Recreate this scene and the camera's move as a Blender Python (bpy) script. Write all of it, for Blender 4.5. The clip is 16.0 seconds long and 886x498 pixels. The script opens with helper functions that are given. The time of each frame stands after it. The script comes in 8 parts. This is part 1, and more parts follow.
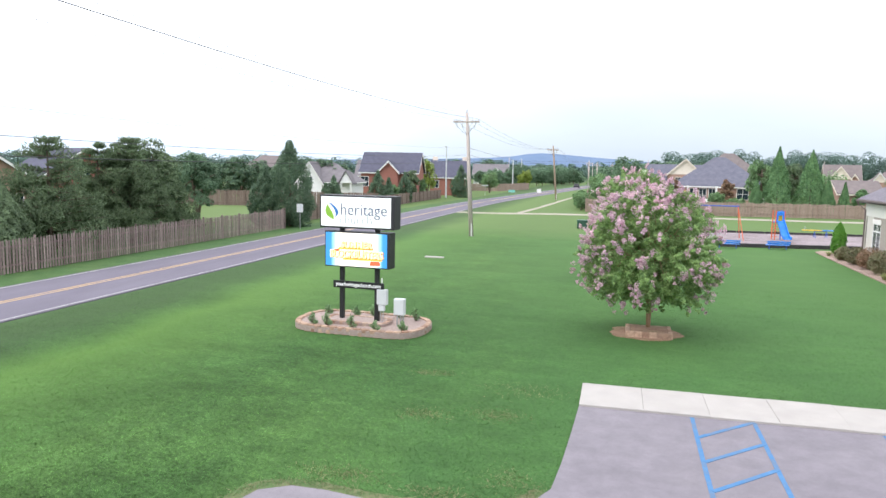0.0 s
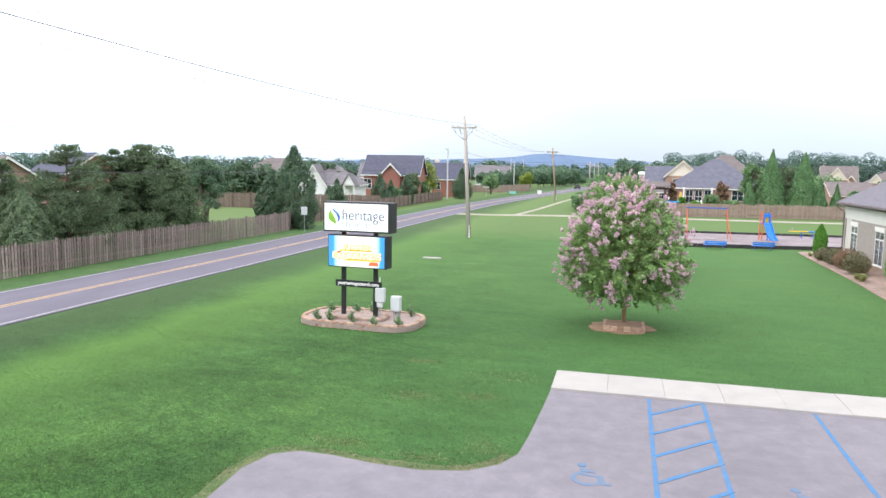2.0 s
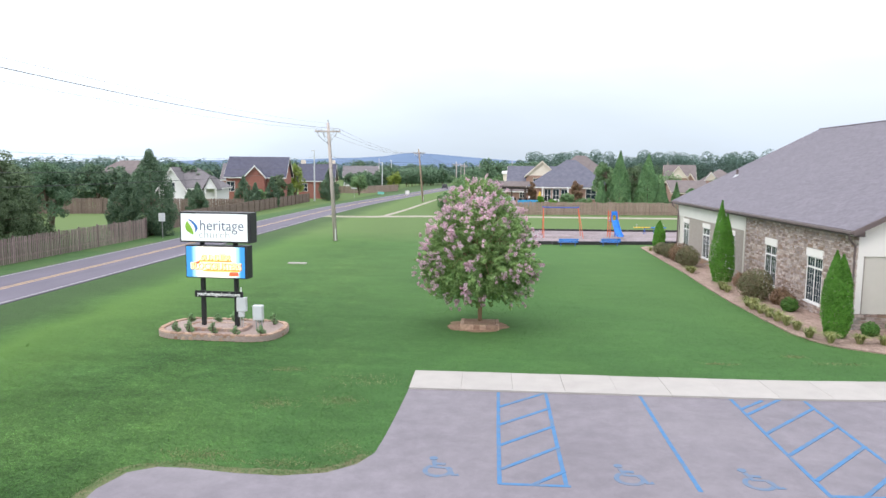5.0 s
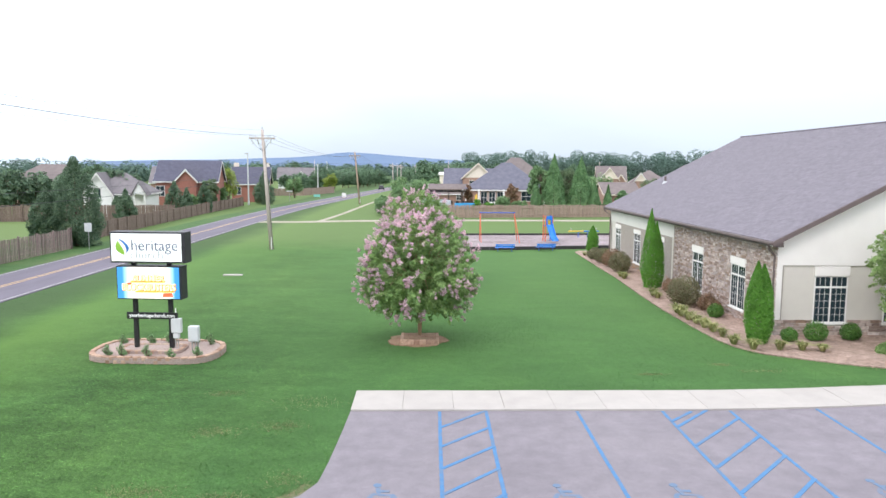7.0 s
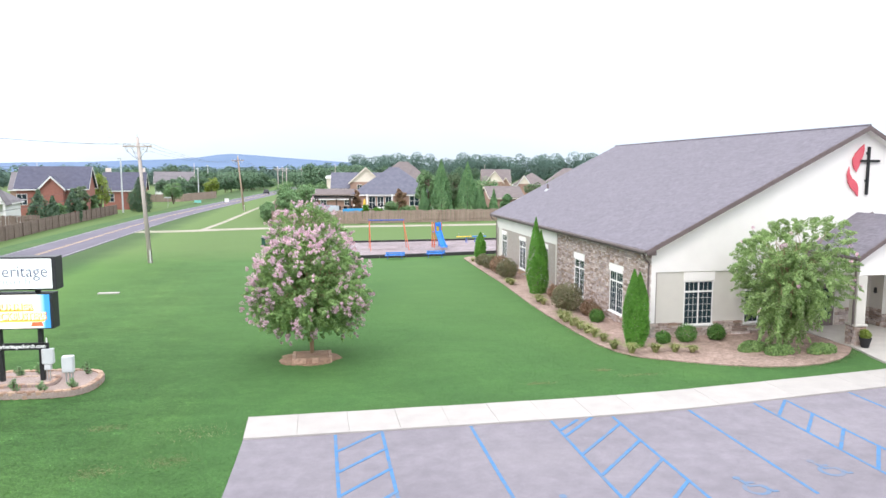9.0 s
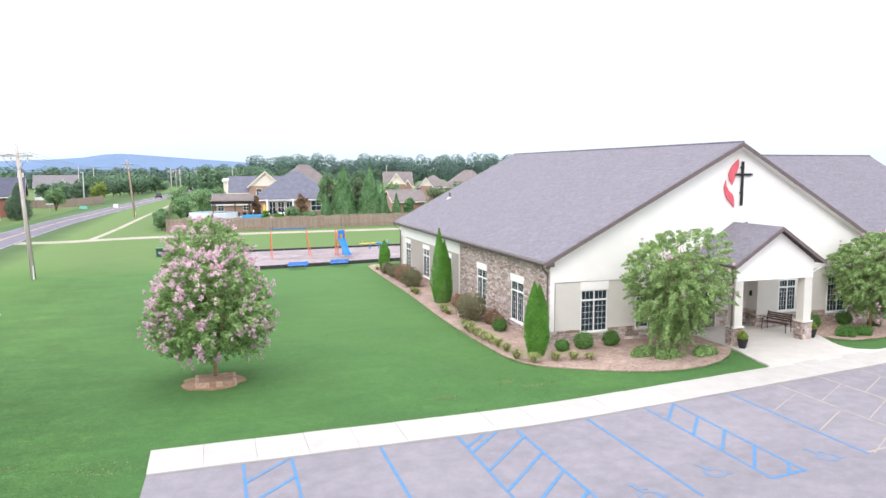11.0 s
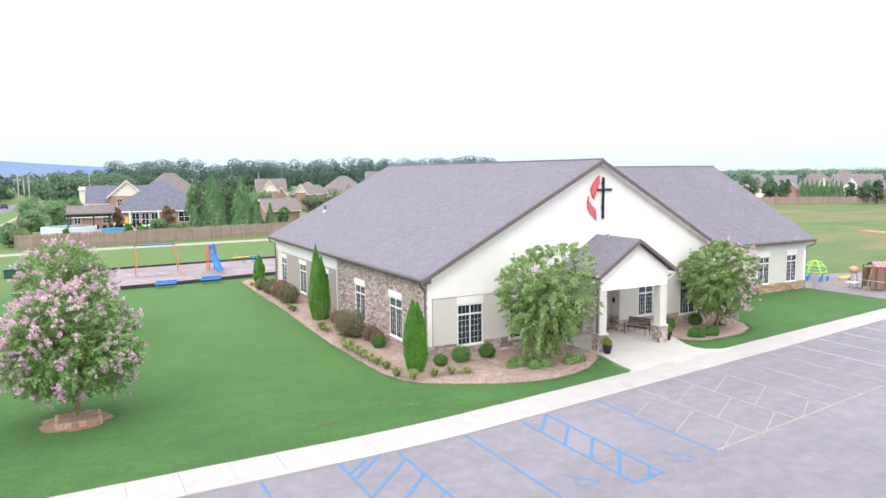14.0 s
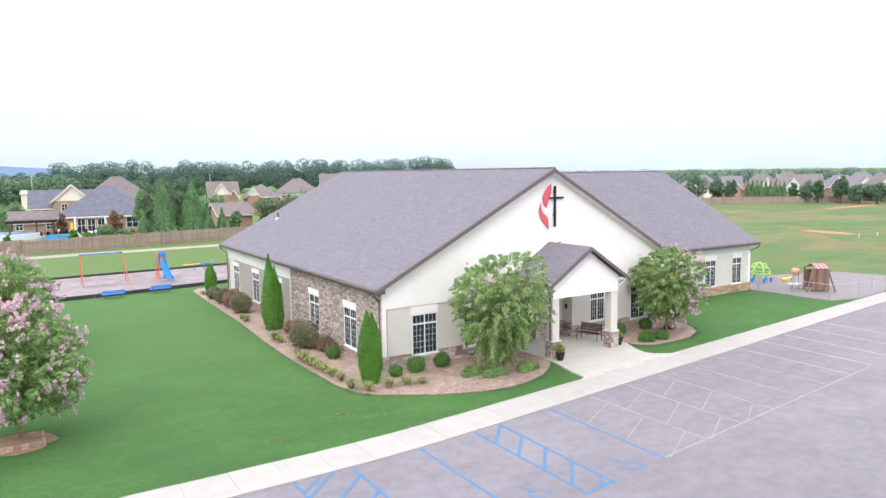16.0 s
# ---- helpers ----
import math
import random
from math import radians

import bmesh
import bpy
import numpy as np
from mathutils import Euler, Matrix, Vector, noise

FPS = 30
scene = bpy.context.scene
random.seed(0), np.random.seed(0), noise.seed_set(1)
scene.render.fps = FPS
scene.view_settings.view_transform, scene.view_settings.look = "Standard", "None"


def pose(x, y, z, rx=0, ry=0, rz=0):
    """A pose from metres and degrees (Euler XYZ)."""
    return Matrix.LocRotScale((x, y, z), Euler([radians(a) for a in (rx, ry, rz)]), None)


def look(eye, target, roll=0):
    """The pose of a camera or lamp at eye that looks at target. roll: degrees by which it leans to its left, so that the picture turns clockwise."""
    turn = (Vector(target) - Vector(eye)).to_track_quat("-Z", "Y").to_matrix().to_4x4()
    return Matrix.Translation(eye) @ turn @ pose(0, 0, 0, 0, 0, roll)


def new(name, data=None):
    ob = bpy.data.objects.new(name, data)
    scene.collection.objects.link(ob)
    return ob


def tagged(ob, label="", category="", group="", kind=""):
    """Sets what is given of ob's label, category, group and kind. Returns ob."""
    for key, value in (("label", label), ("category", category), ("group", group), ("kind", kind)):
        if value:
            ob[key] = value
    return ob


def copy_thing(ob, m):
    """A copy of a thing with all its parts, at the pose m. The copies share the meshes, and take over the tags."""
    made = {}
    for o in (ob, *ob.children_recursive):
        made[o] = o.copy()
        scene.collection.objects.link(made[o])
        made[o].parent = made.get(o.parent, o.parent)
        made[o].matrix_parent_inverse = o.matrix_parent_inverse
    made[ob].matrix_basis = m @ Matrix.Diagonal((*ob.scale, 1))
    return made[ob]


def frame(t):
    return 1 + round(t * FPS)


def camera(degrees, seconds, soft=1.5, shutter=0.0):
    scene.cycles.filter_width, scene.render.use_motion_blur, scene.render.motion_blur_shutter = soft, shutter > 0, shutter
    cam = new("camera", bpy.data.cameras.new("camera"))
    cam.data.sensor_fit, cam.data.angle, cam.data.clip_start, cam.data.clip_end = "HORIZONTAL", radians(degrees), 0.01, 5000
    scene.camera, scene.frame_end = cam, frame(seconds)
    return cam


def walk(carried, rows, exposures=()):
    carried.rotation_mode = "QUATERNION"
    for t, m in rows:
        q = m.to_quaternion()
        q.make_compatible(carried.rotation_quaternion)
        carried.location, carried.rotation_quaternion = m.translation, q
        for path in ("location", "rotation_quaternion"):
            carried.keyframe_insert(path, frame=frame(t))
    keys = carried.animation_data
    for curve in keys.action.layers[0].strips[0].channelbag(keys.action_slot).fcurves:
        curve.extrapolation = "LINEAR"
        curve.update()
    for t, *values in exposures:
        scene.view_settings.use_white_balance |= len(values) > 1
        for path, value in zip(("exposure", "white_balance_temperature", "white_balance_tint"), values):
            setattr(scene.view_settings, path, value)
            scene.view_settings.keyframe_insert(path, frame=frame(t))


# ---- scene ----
cam = camera(64.0, 16.0)
PATH = [
    (0, (-0.472, -0.376, 5.751), (-0.948, 1.553, 5.524), 1.1),
    (0.5, (-0.185, -0.998, 5.801), (-0.663, 0.93, 5.577), 1.0),
    (1, (0.064, -1.595, 5.862), (-0.418, 0.333, 5.637), 1.0),
    (1.5, (0.232, -2.192, 5.997), (-0.247, -0.264, 5.77), 1.0),
    (2, (0.508, -2.58, 6.083), (0.022, -0.653, 5.857), 1.0),
    (2.5, (0.7, -2.894, 6.182), (0.213, -0.967, 5.954), 1.0),
    (3, (0.9, -3.074, 6.227), (0.444, -1.14, 5.999), 1.0),
    (3.5, (1.032, -3.142, 6.26), (0.638, -1.194, 6.035), 0.9),
    (4, (1.097, -3.23, 6.301), (0.8, -1.265, 6.076), 0.8),
    (4.5, (1.083, -3.258, 6.357), (0.88, -1.281, 6.132), 0.7),
    (5, (1.083, -3.38, 6.451), (0.953, -1.397, 6.228), 0.6),
    (7.5, (0.997, -3.528, 7.303), (1.113, -1.544, 7.079), 0.3),
    (8, (0.974, -3.569, 7.468), (1.182, -1.592, 7.246), 0.2),
    (8.5, (0.937, -3.566, 7.618), (1.226, -1.6, 7.396), 0.1),
    (9, (0.916, -3.578, 7.718), (1.273, -1.622, 7.499), 0.1),
    (11.5, (0.718, -3.886, 8.704), (1.402, -2.02, 8.483), -0.3),
    (12, (0.682, -3.898, 8.856), (1.426, -2.054, 8.637), -0.4),
    (12.5, (0.676, -3.955, 8.888), (1.474, -2.134, 8.672), -0.3),
    (13, (0.7, -3.964, 9.008), (1.548, -2.165, 8.793), -0.4),
    (13.5, (0.681, -4.046, 9.174), (1.576, -2.27, 8.958), -0.5),
    (14, (0.713, -4.051, 9.264), (1.651, -2.297, 9.049), -0.6),
    (14.5, (0.749, -4.036, 9.421), (1.723, -2.303, 9.205), -0.6),
    (15, (0.8, -4.153, 9.604), (1.806, -2.438, 9.387), -0.7),
    (15.5, (0.806, -4.106, 9.68), (1.842, -2.409, 9.464), -0.8),
    (16, (0.81, -4.126, 9.75), (1.855, -2.434, 9.534), -0.8),
]
walk(cam, [(t, look(eye, target, roll)) for t, eye, target, roll in PATH],
     exposures=[(0, 0.20), (2.5, 0.25), (3.5, 0.21), (5, 0.05), (7.5, 0.25), (9, 0.39), (12.5, 0.46), (16, 0.34)])

# world: a bright, hazy evening sky under thin cloud
world = bpy.data.worlds.new("sky")
scene.world = world
world.use_nodes = True
wt = world.node_tree
wt.nodes.clear()
SUN_EL, SUN_AZ = radians(38), radians(222)
sky = wt.nodes.new("ShaderNodeTexSky")
sky.sky_type, sky.sun_disc = "NISHITA", False
sky.sun_elevation, sky.sun_rotation = SUN_EL, SUN_AZ
sky.air_density, sky.dust_density = 1.0, 2.0
coord = wt.nodes.new("ShaderNodeTexCoord")
wmap = wt.nodes.new("ShaderNodeMapping")
wmap.inputs["Scale"].default_value = (1.0, 1.0, 3.2)
cloud = wt.nodes.new("ShaderNodeTexNoise")
cloud.inputs["Scale"].default_value, cloud.inputs["Detail"].default_value = 2.2, 6.0
ramp = wt.nodes.new("ShaderNodeValToRGB")
ramp.color_ramp.elements[0].position, ramp.color_ramp.elements[0].color = 0.36, (0.82, 0.82, 0.82, 1)
ramp.color_ramp.elements[1].position, ramp.color_ramp.elements[1].color = 0.56, (1, 1, 1, 1)
veil = wt.nodes.new("ShaderNodeMixRGB")
# an overcast dome: the veil is brightest overhead and dimmer, bluer, towards the horizon
sep = wt.nodes.new("ShaderNodeSeparateXYZ")
dome = wt.nodes.new("ShaderNodeValToRGB")
dome.color_ramp.elements[0].position, dome.color_ramp.elements[0].color = 0.0, (0.302, 0.346, 0.385, 1)
dome.color_ramp.elements[1].position, dome.color_ramp.elements[1].color = 1.0, (0.96, 0.98, 1.0, 1)
mid = dome.color_ramp.elements.new(0.08)
mid.color = (0.368, 0.403, 0.432, 1)
low = dome.color_ramp.elements.new(0.2)
low.color = (0.50, 0.518, 0.535, 1)
lift = wt.nodes.new("ShaderNodeMixRGB")
lift.blend_type, lift.inputs[0].default_value, lift.inputs[2].default_value = "MULTIPLY", 1.0, (17.7, 17.9, 19.0, 1)
# the thin cloud glows more towards the low sun in the west
glare, toward = wt.nodes.new("ShaderNodeVectorMath"), wt.nodes.new("ShaderNodeMapRange")
glare.operation, glare.inputs[1].default_value = "DOT_PRODUCT", (-0.93, 0.36, 0.0)
toward.interpolation_type = "SMOOTHSTEP"
toward.inputs[1].default_value, toward.inputs[2].default_value, toward.inputs[3].default_value, toward.inputs[4].default_value = 0.35, 0.95, 1.0, 1.45
gain = wt.nodes.new("ShaderNodeMixRGB")
gain.blend_type, gain.inputs[0].default_value = "MULTIPLY", 1.0
wt.links.new(coord.outputs["Generated"], glare.inputs[0]), wt.links.new(glare.outputs["Value"], toward.inputs[0])
wt.links.new(lift.outputs[0], gain.inputs[1]), wt.links.new(toward.outputs[0], gain.inputs[2])
wbg = wt.nodes.new("ShaderNodeBackground")
wbg.inputs["Strength"].default_value = 0.13
wout = wt.nodes.new("ShaderNodeOutputWorld")
for a, b in ((coord.outputs["Generated"], wmap.inputs[0]), (wmap.outputs[0], cloud.inputs[0]), (cloud.outputs[0], ramp.inputs[0]),
             (ramp.outputs[0], veil.inputs[0]), (coord.outputs["Generated"], sep.inputs[0]), (sep.outputs[2], dome.inputs[0]), (dome.outputs[0], lift.inputs[1]), (gain.outputs[0], veil.inputs[2]), (sky.outputs[0], veil.inputs[1]), (veil.outputs[0], wbg.inputs[0]), (wbg.outputs[0], wout.inputs[0])):
    wt.links.new(a, b)
sun = new("sun", bpy.data.lights.new("sun", "SUN"))
sun.data.energy, sun.data.angle, sun.data.color = 1.0, radians(16), (1.0, 0.95, 0.91)
sun.matrix_world = look((0, 0, 0), (-math.sin(SUN_AZ) * math.cos(SUN_EL), -math.cos(SUN_AZ) * math.cos(SUN_EL), -math.sin(SUN_EL)))
sun.location = (0, 0, 60)


# ---- materials ----
def surf(name, c1, c2, scale=3.0, rough=0.85, bump=0.0, bump_scale=40.0, c3=None, scale3=0.35, amount3=0.5, metal=0.0, island=0.0, obj=0.0, grain=0.0, detail=5.0, coat=0.0, stretch=None, fine=0.0):
    """A procedural surface: two colours mixed by noise, a third by larger stains, fine relief, and a random tone for each piece."""
    m = bpy.data.materials.new(name)
    m.use_nodes = True
    nt = m.node_tree
    n, link = nt.nodes, nt.links.new
    b = n["Principled BSDF"]
    b.inputs["Roughness"].default_value, b.inputs["Metallic"].default_value = rough, metal
    b.inputs["Specular IOR Level"].default_value = 0.3
    b.inputs["Coat Weight"].default_value = coat
    geo = n.new("ShaderNodeNewGeometry")
    pos = geo.outputs["Position"]
    if stretch:
        mp = n.new("ShaderNodeMapping")
        mp.inputs["Scale"].default_value = stretch
        link(pos, mp.inputs[0])
        pos = mp.outputs[0]

    def tex(s, d):
        t = n.new("ShaderNodeTexNoise")
        t.inputs["Scale"].default_value, t.inputs["Detail"].default_value, t.inputs["Roughness"].default_value = s, d, 0.6
        link(pos, t.inputs["Vector"])
        return t.outputs["Fac"]

    def mix(fac, a, c, kind="MIX"):
        x = n.new("ShaderNodeMixRGB")
        x.blend_type = kind
        for sock, v in ((x.inputs[0], fac), (x.inputs[1], a), (x.inputs[2], c)):
            if hasattr(v, "links"):
                link(v, sock)
            elif isinstance(v, (int, float)):
                sock.default_value = v
            else:
                sock.default_value = (*v, 1)
        return x.outputs[0]

    def sharp(v, lo, hi):
        r = n.new("ShaderNodeMapRange")
        r.inputs[1].default_value, r.inputs[2].default_value = lo, hi
        link(v, r.inputs[0])
        return r.outputs[0]

    col = mix(sharp(tex(scale, detail), 0.32, 0.68), c1, c2)
    if c3:
        st = n.new("ShaderNodeMath")
        st.operation = "MULTIPLY"
        link(sharp(tex(scale3, 4), 0.48, 0.72), st.inputs[0])
        st.inputs[1].default_value = amount3
        col = mix(st.outputs[0], col, c3)
    if fine:
        # small clumps at true size, on top of the stretched drifts
        pos = geo.outputs["Position"]
        col = mix(0.42, col, mix(1.0, col, mix(sharp(tex(fine, 5), 0.3, 0.7), (0.55, 0.62, 0.6), (1.45, 1.35, 1.3)), "MULTIPLY"))
        col = mix(0.5, col, mix(1.0, col, mix(sharp(tex(fine * 0.12, 5), 0.3, 0.7), (0.75, 0.8, 0.8), (1.25, 1.2, 1.15)), "MULTIPLY"))
    if grain:
        g = tex(bump_scale * 1.7, 3)
        col = mix(grain, col, mix(1.0, col, mix(sharp(g, 0.25, 0.75), (0.35, 0.35, 0.35), (1.6, 1.6, 1.6)), "MULTIPLY"))
    if island or obj:
        ad = n.new("ShaderNodeMath")
        ad.operation = "ADD"
        link(geo.outputs["Random Per Island"], ad.inputs[0])
        oi = n.new("ShaderNodeObjectInfo")
        link(oi.outputs["Random"], ad.inputs[1])
        fr = n.new("ShaderNodeMath")
        fr.operation = "FRACT"
        link(ad.outputs[0], fr.inputs[0])
        k = max(island, obj)
        col = mix(1.0, col, mix(fr.outputs[0], (1 - k, 1 - k, 1 - k), (1 + k, 1 + k, 1 + k)), "MULTIPLY")
    link(col, b.inputs["Base Color"])
    if bump:
        bp = n.new("ShaderNodeBump")
        bp.inputs["Strength"].default_value, bp.inputs["Distance"].default_value = bump, 0.02
        link(tex(bump_scale, 4), bp.inputs["Height"])
        link(bp.outputs[0], b.inputs["Normal"])
    return m


def tones(name, stops, rough=0.85, bump=0.3, bump_scale=30.0, mottle=0.25, mottle_scale=9.0):
    """A surface whose pieces each take one of several tones."""
    m = surf(name, (1 - mottle,) * 3, (1 + mottle,) * 3, mottle_scale, rough, bump, bump_scale)
    n, link = m.node_tree.nodes, m.node_tree.links.new
    b = n["Principled BSDF"]
    old = b.inputs["Base Color"].links[0].from_socket
    geo = n.new("ShaderNodeNewGeometry")
    oi = n.new("ShaderNodeObjectInfo")
    ad, fr = n.new("ShaderNodeMath"), n.new("ShaderNodeMath")
    ad.operation, fr.operation = "ADD", "FRACT"
    link(geo.outputs["Random Per Island"], ad.inputs[0]), link(oi.outputs["Random"], ad.inputs[1]), link(ad.outputs[0], fr.inputs[0])
    rp = n.new("ShaderNodeValToRGB")
    rp.color_ramp.interpolation = "LINEAR"
    els = rp.color_ramp.elements
    for i, c in enumerate(stops):
        at = i / (len(stops) - 1)
        e = els[0] if i == 0 else els[len(els) - 1] if i == len(stops) - 1 else els.new(at)
        e.position, e.color = at, (*c, 1)
    link(fr.outputs[0], rp.inputs[0])
    mx = n.new("ShaderNodeMixRGB")
    mx.blend_type, mx.inputs[0].default_value = "MULTIPLY", 1.0
    link(rp.outputs[0], mx.inputs[1]), link(old, mx.inputs[2]), link(mx.outputs[0], b.inputs["Base Color"])
    return m


def leafy(name, stops, rough=0.55, shine=0.25):
    """Foliage: each leaf or tuft takes its own tone, and some light passes through."""
    m = tones(name, stops, rough, 0.0, 20.0, 0.22, 0.9)
    n, link = m.node_tree.nodes, m.node_tree.links.new
    b = n["Principled BSDF"]
    b.inputs["Specular IOR Level"].default_value = shine
    tr = n.new("ShaderNodeBsdfTranslucent")
    link(b.inputs["Base Color"].links[0].from_socket, tr.inputs[0])
    ms = n.new("ShaderNodeMixShader")
    ms.inputs[0].default_value = 0.3
    out = n["Material Output"]
    link(b.outputs[0], ms.inputs[1]), link(tr.outputs[0], ms.inputs[2]), link(ms.outputs[0], out.inputs[0])
    return m


def glow(name, colour, strength):
    m = bpy.data.materials.new(name)
    m.use_nodes = True
    b = m.node_tree.nodes["Principled BSDF"]
    b.inputs["Base Color"].default_value = (*colour, 1)
    b.inputs["Emission Color"].default_value, b.inputs["Emission Strength"].default_value = (*colour, 1), strength
    return m


def glass(name, tint, rough=0.05):
    m = surf(name, tint, tuple(c * 1.5 for c in tint), 0.6, rough)
    m.node_tree.nodes["Principled BSDF"].inputs["Specular IOR Level"].default_value = 0.3
    return m


def mottle(m, layers, turn):
    """Multiplies a surface's colour by noise at several true sizes. layers: (scale, amount, squash along x)."""
    n, link = m.node_tree.nodes, m.node_tree.links.new
    b = n["Principled BSDF"]
    geo = n.new("ShaderNodeNewGeometry")
    for scale, amount, squash in layers:
        old = b.inputs["Base Color"].links[0].from_socket
        mp, t, r, mx = n.new("ShaderNodeMapping"), n.new("ShaderNodeTexNoise"), n.new("ShaderNodeMapRange"), n.new("ShaderNodeMixRGB")
        mp.inputs["Rotation"].default_value, mp.inputs["Scale"].default_value = (0, 0, turn), (squash, 1, 1)
        t.inputs["Scale"].default_value, t.inputs["Detail"].default_value = scale, 3.0
        r.inputs[1].default_value, r.inputs[2].default_value, r.inputs[3].default_value, r.inputs[4].default_value = 0.28, 0.72, 1 - amount, 1 + amount
        mx.blend_type, mx.inputs[0].default_value = "MULTIPLY", 1.0
        link(geo.outputs["Position"], mp.inputs[0]), link(mp.outputs[0], t.inputs["Vector"]), link(t.outputs["Fac"], r.inputs[0])
        link(old, mx.inputs[1]), link(r.outputs[0], mx.inputs[2]), link(mx.outputs[0], b.inputs["Base Color"])


def lawn(name, gain=1.0, island=0.0):
    """Mown grass: drifts of tone along the mowing, patches, clumps and grain, at true size."""
    g = lambda c: tuple(v * gain for v in c)
    m = surf(name, g((0.038, 0.088, 0.026)), g((0.052, 0.114, 0.031)), 1.6, 0.9, 0.5, 17.0, g((0.074, 0.134, 0.034)), 0.5, 0.6, stretch=(0.30, 0.12, 1), island=island)
    m.node_tree.nodes["Principled BSDF"].inputs["Specular IOR Level"].default_value = 0.12
    mottle(m, ((0.22, 0.21, 1.0), (0.9, 0.22, 0.45), (3.2, 0.22, 0.8), (11.0, 0.34, 1.0), (34.0, 0.5, 1.0)), 0.5)
    return m


M_GRASS = lawn("grass")
M_BLADE = lawn("lawn_blade", 1.65, 0.30)


def drift(m, stops, colour, wobble=3.0, axis="X"):
    """A swath of grass of another tone across the lawn, its edges broken by noise. stops: (x or y, amount)."""
    n, link = m.node_tree.nodes, m.node_tree.links.new
    b = n["Principled BSDF"]
    old = b.inputs["Base Color"].links[0].from_socket
    geo, sep, noise = n.new("ShaderNodeNewGeometry"), n.new("ShaderNodeSeparateXYZ"), n.new("ShaderNodeTexNoise")
    noise.inputs["Scale"].default_value, noise.inputs["Detail"].default_value = 0.22, 5.0
    link(geo.outputs["Position"], sep.inputs[0]), link(geo.outputs["Position"], noise.inputs["Vector"])
    off, add, rng_ = n.new("ShaderNodeMath"), n.new("ShaderNodeMath"), n.new("ShaderNodeMapRange")
    off.operation, off.inputs[1].default_value = "MULTIPLY", wobble
    link(noise.outputs["Fac"], off.inputs[0]), link(sep.outputs[axis], add.inputs[0]), link(off.outputs[0], add.inputs[1])
    x0, x1 = stops[0][0], stops[-1][0]
    rng_.inputs[1].default_value, rng_.inputs[2].default_value = x0, x1
    link(add.outputs[0], rng_.inputs[0])
    rp = n.new("ShaderNodeValToRGB")
    for i, (x, v) in enumerate(stops):
        at = (x - x0) / (x1 - x0)
        els = rp.color_ramp.elements
        e = els[0] if i == 0 else els[len(els) - 1] if i == len(stops) - 1 else els.new(at)
        e.position, e.color = at, (v, v, v, 1)
    link(rng_.outputs[0], rp.inputs[0])
    mx = n.new("ShaderNodeMixRGB")
    mx.inputs[2].default_value = (*colour, 1)
    link(rp.outputs[0], mx.inputs[0]), link(old, mx.inputs[1]), link(mx.outputs[0], b.inputs["Base Color"])


for m_ in (M_GRASS, M_BLADE):
    drift(m_, ((-17.0, 0.0), (-14.9, 0.75), (-13.2, 0.45), (-9.0, 0.0)), (0.108, 0.206, 0.048), 2.4)
    drift(m_, ((-7.0, 0.0), (2.0, 0.55), (200.0, 0.55), (400.0, 0.55)), (0.070, 0.158, 0.050), 4.0)
    drift(m_, ((24.0, 0.0), (38.0, 0.32), (60.0, 0.42), (500.0, 0.42)), (0.098, 0.186, 0.056), 9.0, "Y")
    drift(m_, ((-500.0, 0.75), (-100.0, 0.75), (-36.5, 0.75), (-33.5, 0.0)), (0.125, 0.180, 0.066), 2.0)
    drift(m_, ((62.0, 0.0), (72.0, 0.6), (120.0, 0.75), (500.0, 0.75)), (0.135, 0.190, 0.070), 8.0, "Y")
    drift(m_, ((-28.0, 0.0), (-26.0, 0.75), (-18.2, 0.75), (-15.6, 0.0)), (0.056, 0.094, 0.040), 2.0)
M_VERGE = surf("verge_grass", (0.044, 0.105, 0.030), (0.074, 0.145, 0.042), 0.9, 0.9, 0.5, 22.0, (0.125, 0.152, 0.055), 0.16, 0.5, grain=0.35)
M_FIELD = surf("rough_field_grass", (0.078, 0.138, 0.046), (0.122, 0.168, 0.058), 0.6, 0.95, 0.5, 12.0, (0.225, 0.165, 0.085), 0.45, 0.95, grain=0.3, stretch=(0.09, 0.16, 1), fine=2.0)
M_DIRT = surf("red_clay", (0.36, 0.17, 0.09), (0.46, 0.25, 0.14), 1.4, 0.95, 0.6, 18.0)
M_ASPHALT = surf("weathered_asphalt", (0.193, 0.174, 0.194), (0.233, 0.211, 0.233), 1.8, 0.92, 0.35, 70.0, (0.262, 0.238, 0.254), 0.22, 0.5, grain=0.22)
mottle(M_ASPHALT, ((0.16, 0.08, 0.35), (0.6, 0.06, 0.4), (2.6, 0.03, 0.6), (9.0, 0.04, 1.0)), -0.12)
M_ROAD = surf("road_asphalt", (0.142, 0.128, 0.160), (0.176, 0.160, 0.196), 0.8, 0.92, 0.3, 50.0, (0.120, 0.109, 0.135), 0.12, 0.5, grain=0.2, stretch=(1, 0.2, 1))
M_LANE = surf("tan_gravel_lane", (0.33, 0.29, 0.24), (0.41, 0.37, 0.31), 2.0, 0.95, 0.5, 25.0, (0.20, 0.23, 0.12), 0.25, 0.7, grain=0.4)
M_CONC = surf("pale_concrete", (0.387, 0.360, 0.336), (0.428, 0.399, 0.371), 1.5, 0.9, 0.25, 60.0, (0.348, 0.320, 0.297), 0.5, 0.5, obj=0.02, grain=0.12)
M_APRON = surf("warm_pale_concrete", (0.46, 0.43, 0.395), (0.52, 0.485, 0.445), 1.5, 0.9, 0.25, 60.0, (0.42, 0.385, 0.345), 0.5, 0.5, grain=0.12)
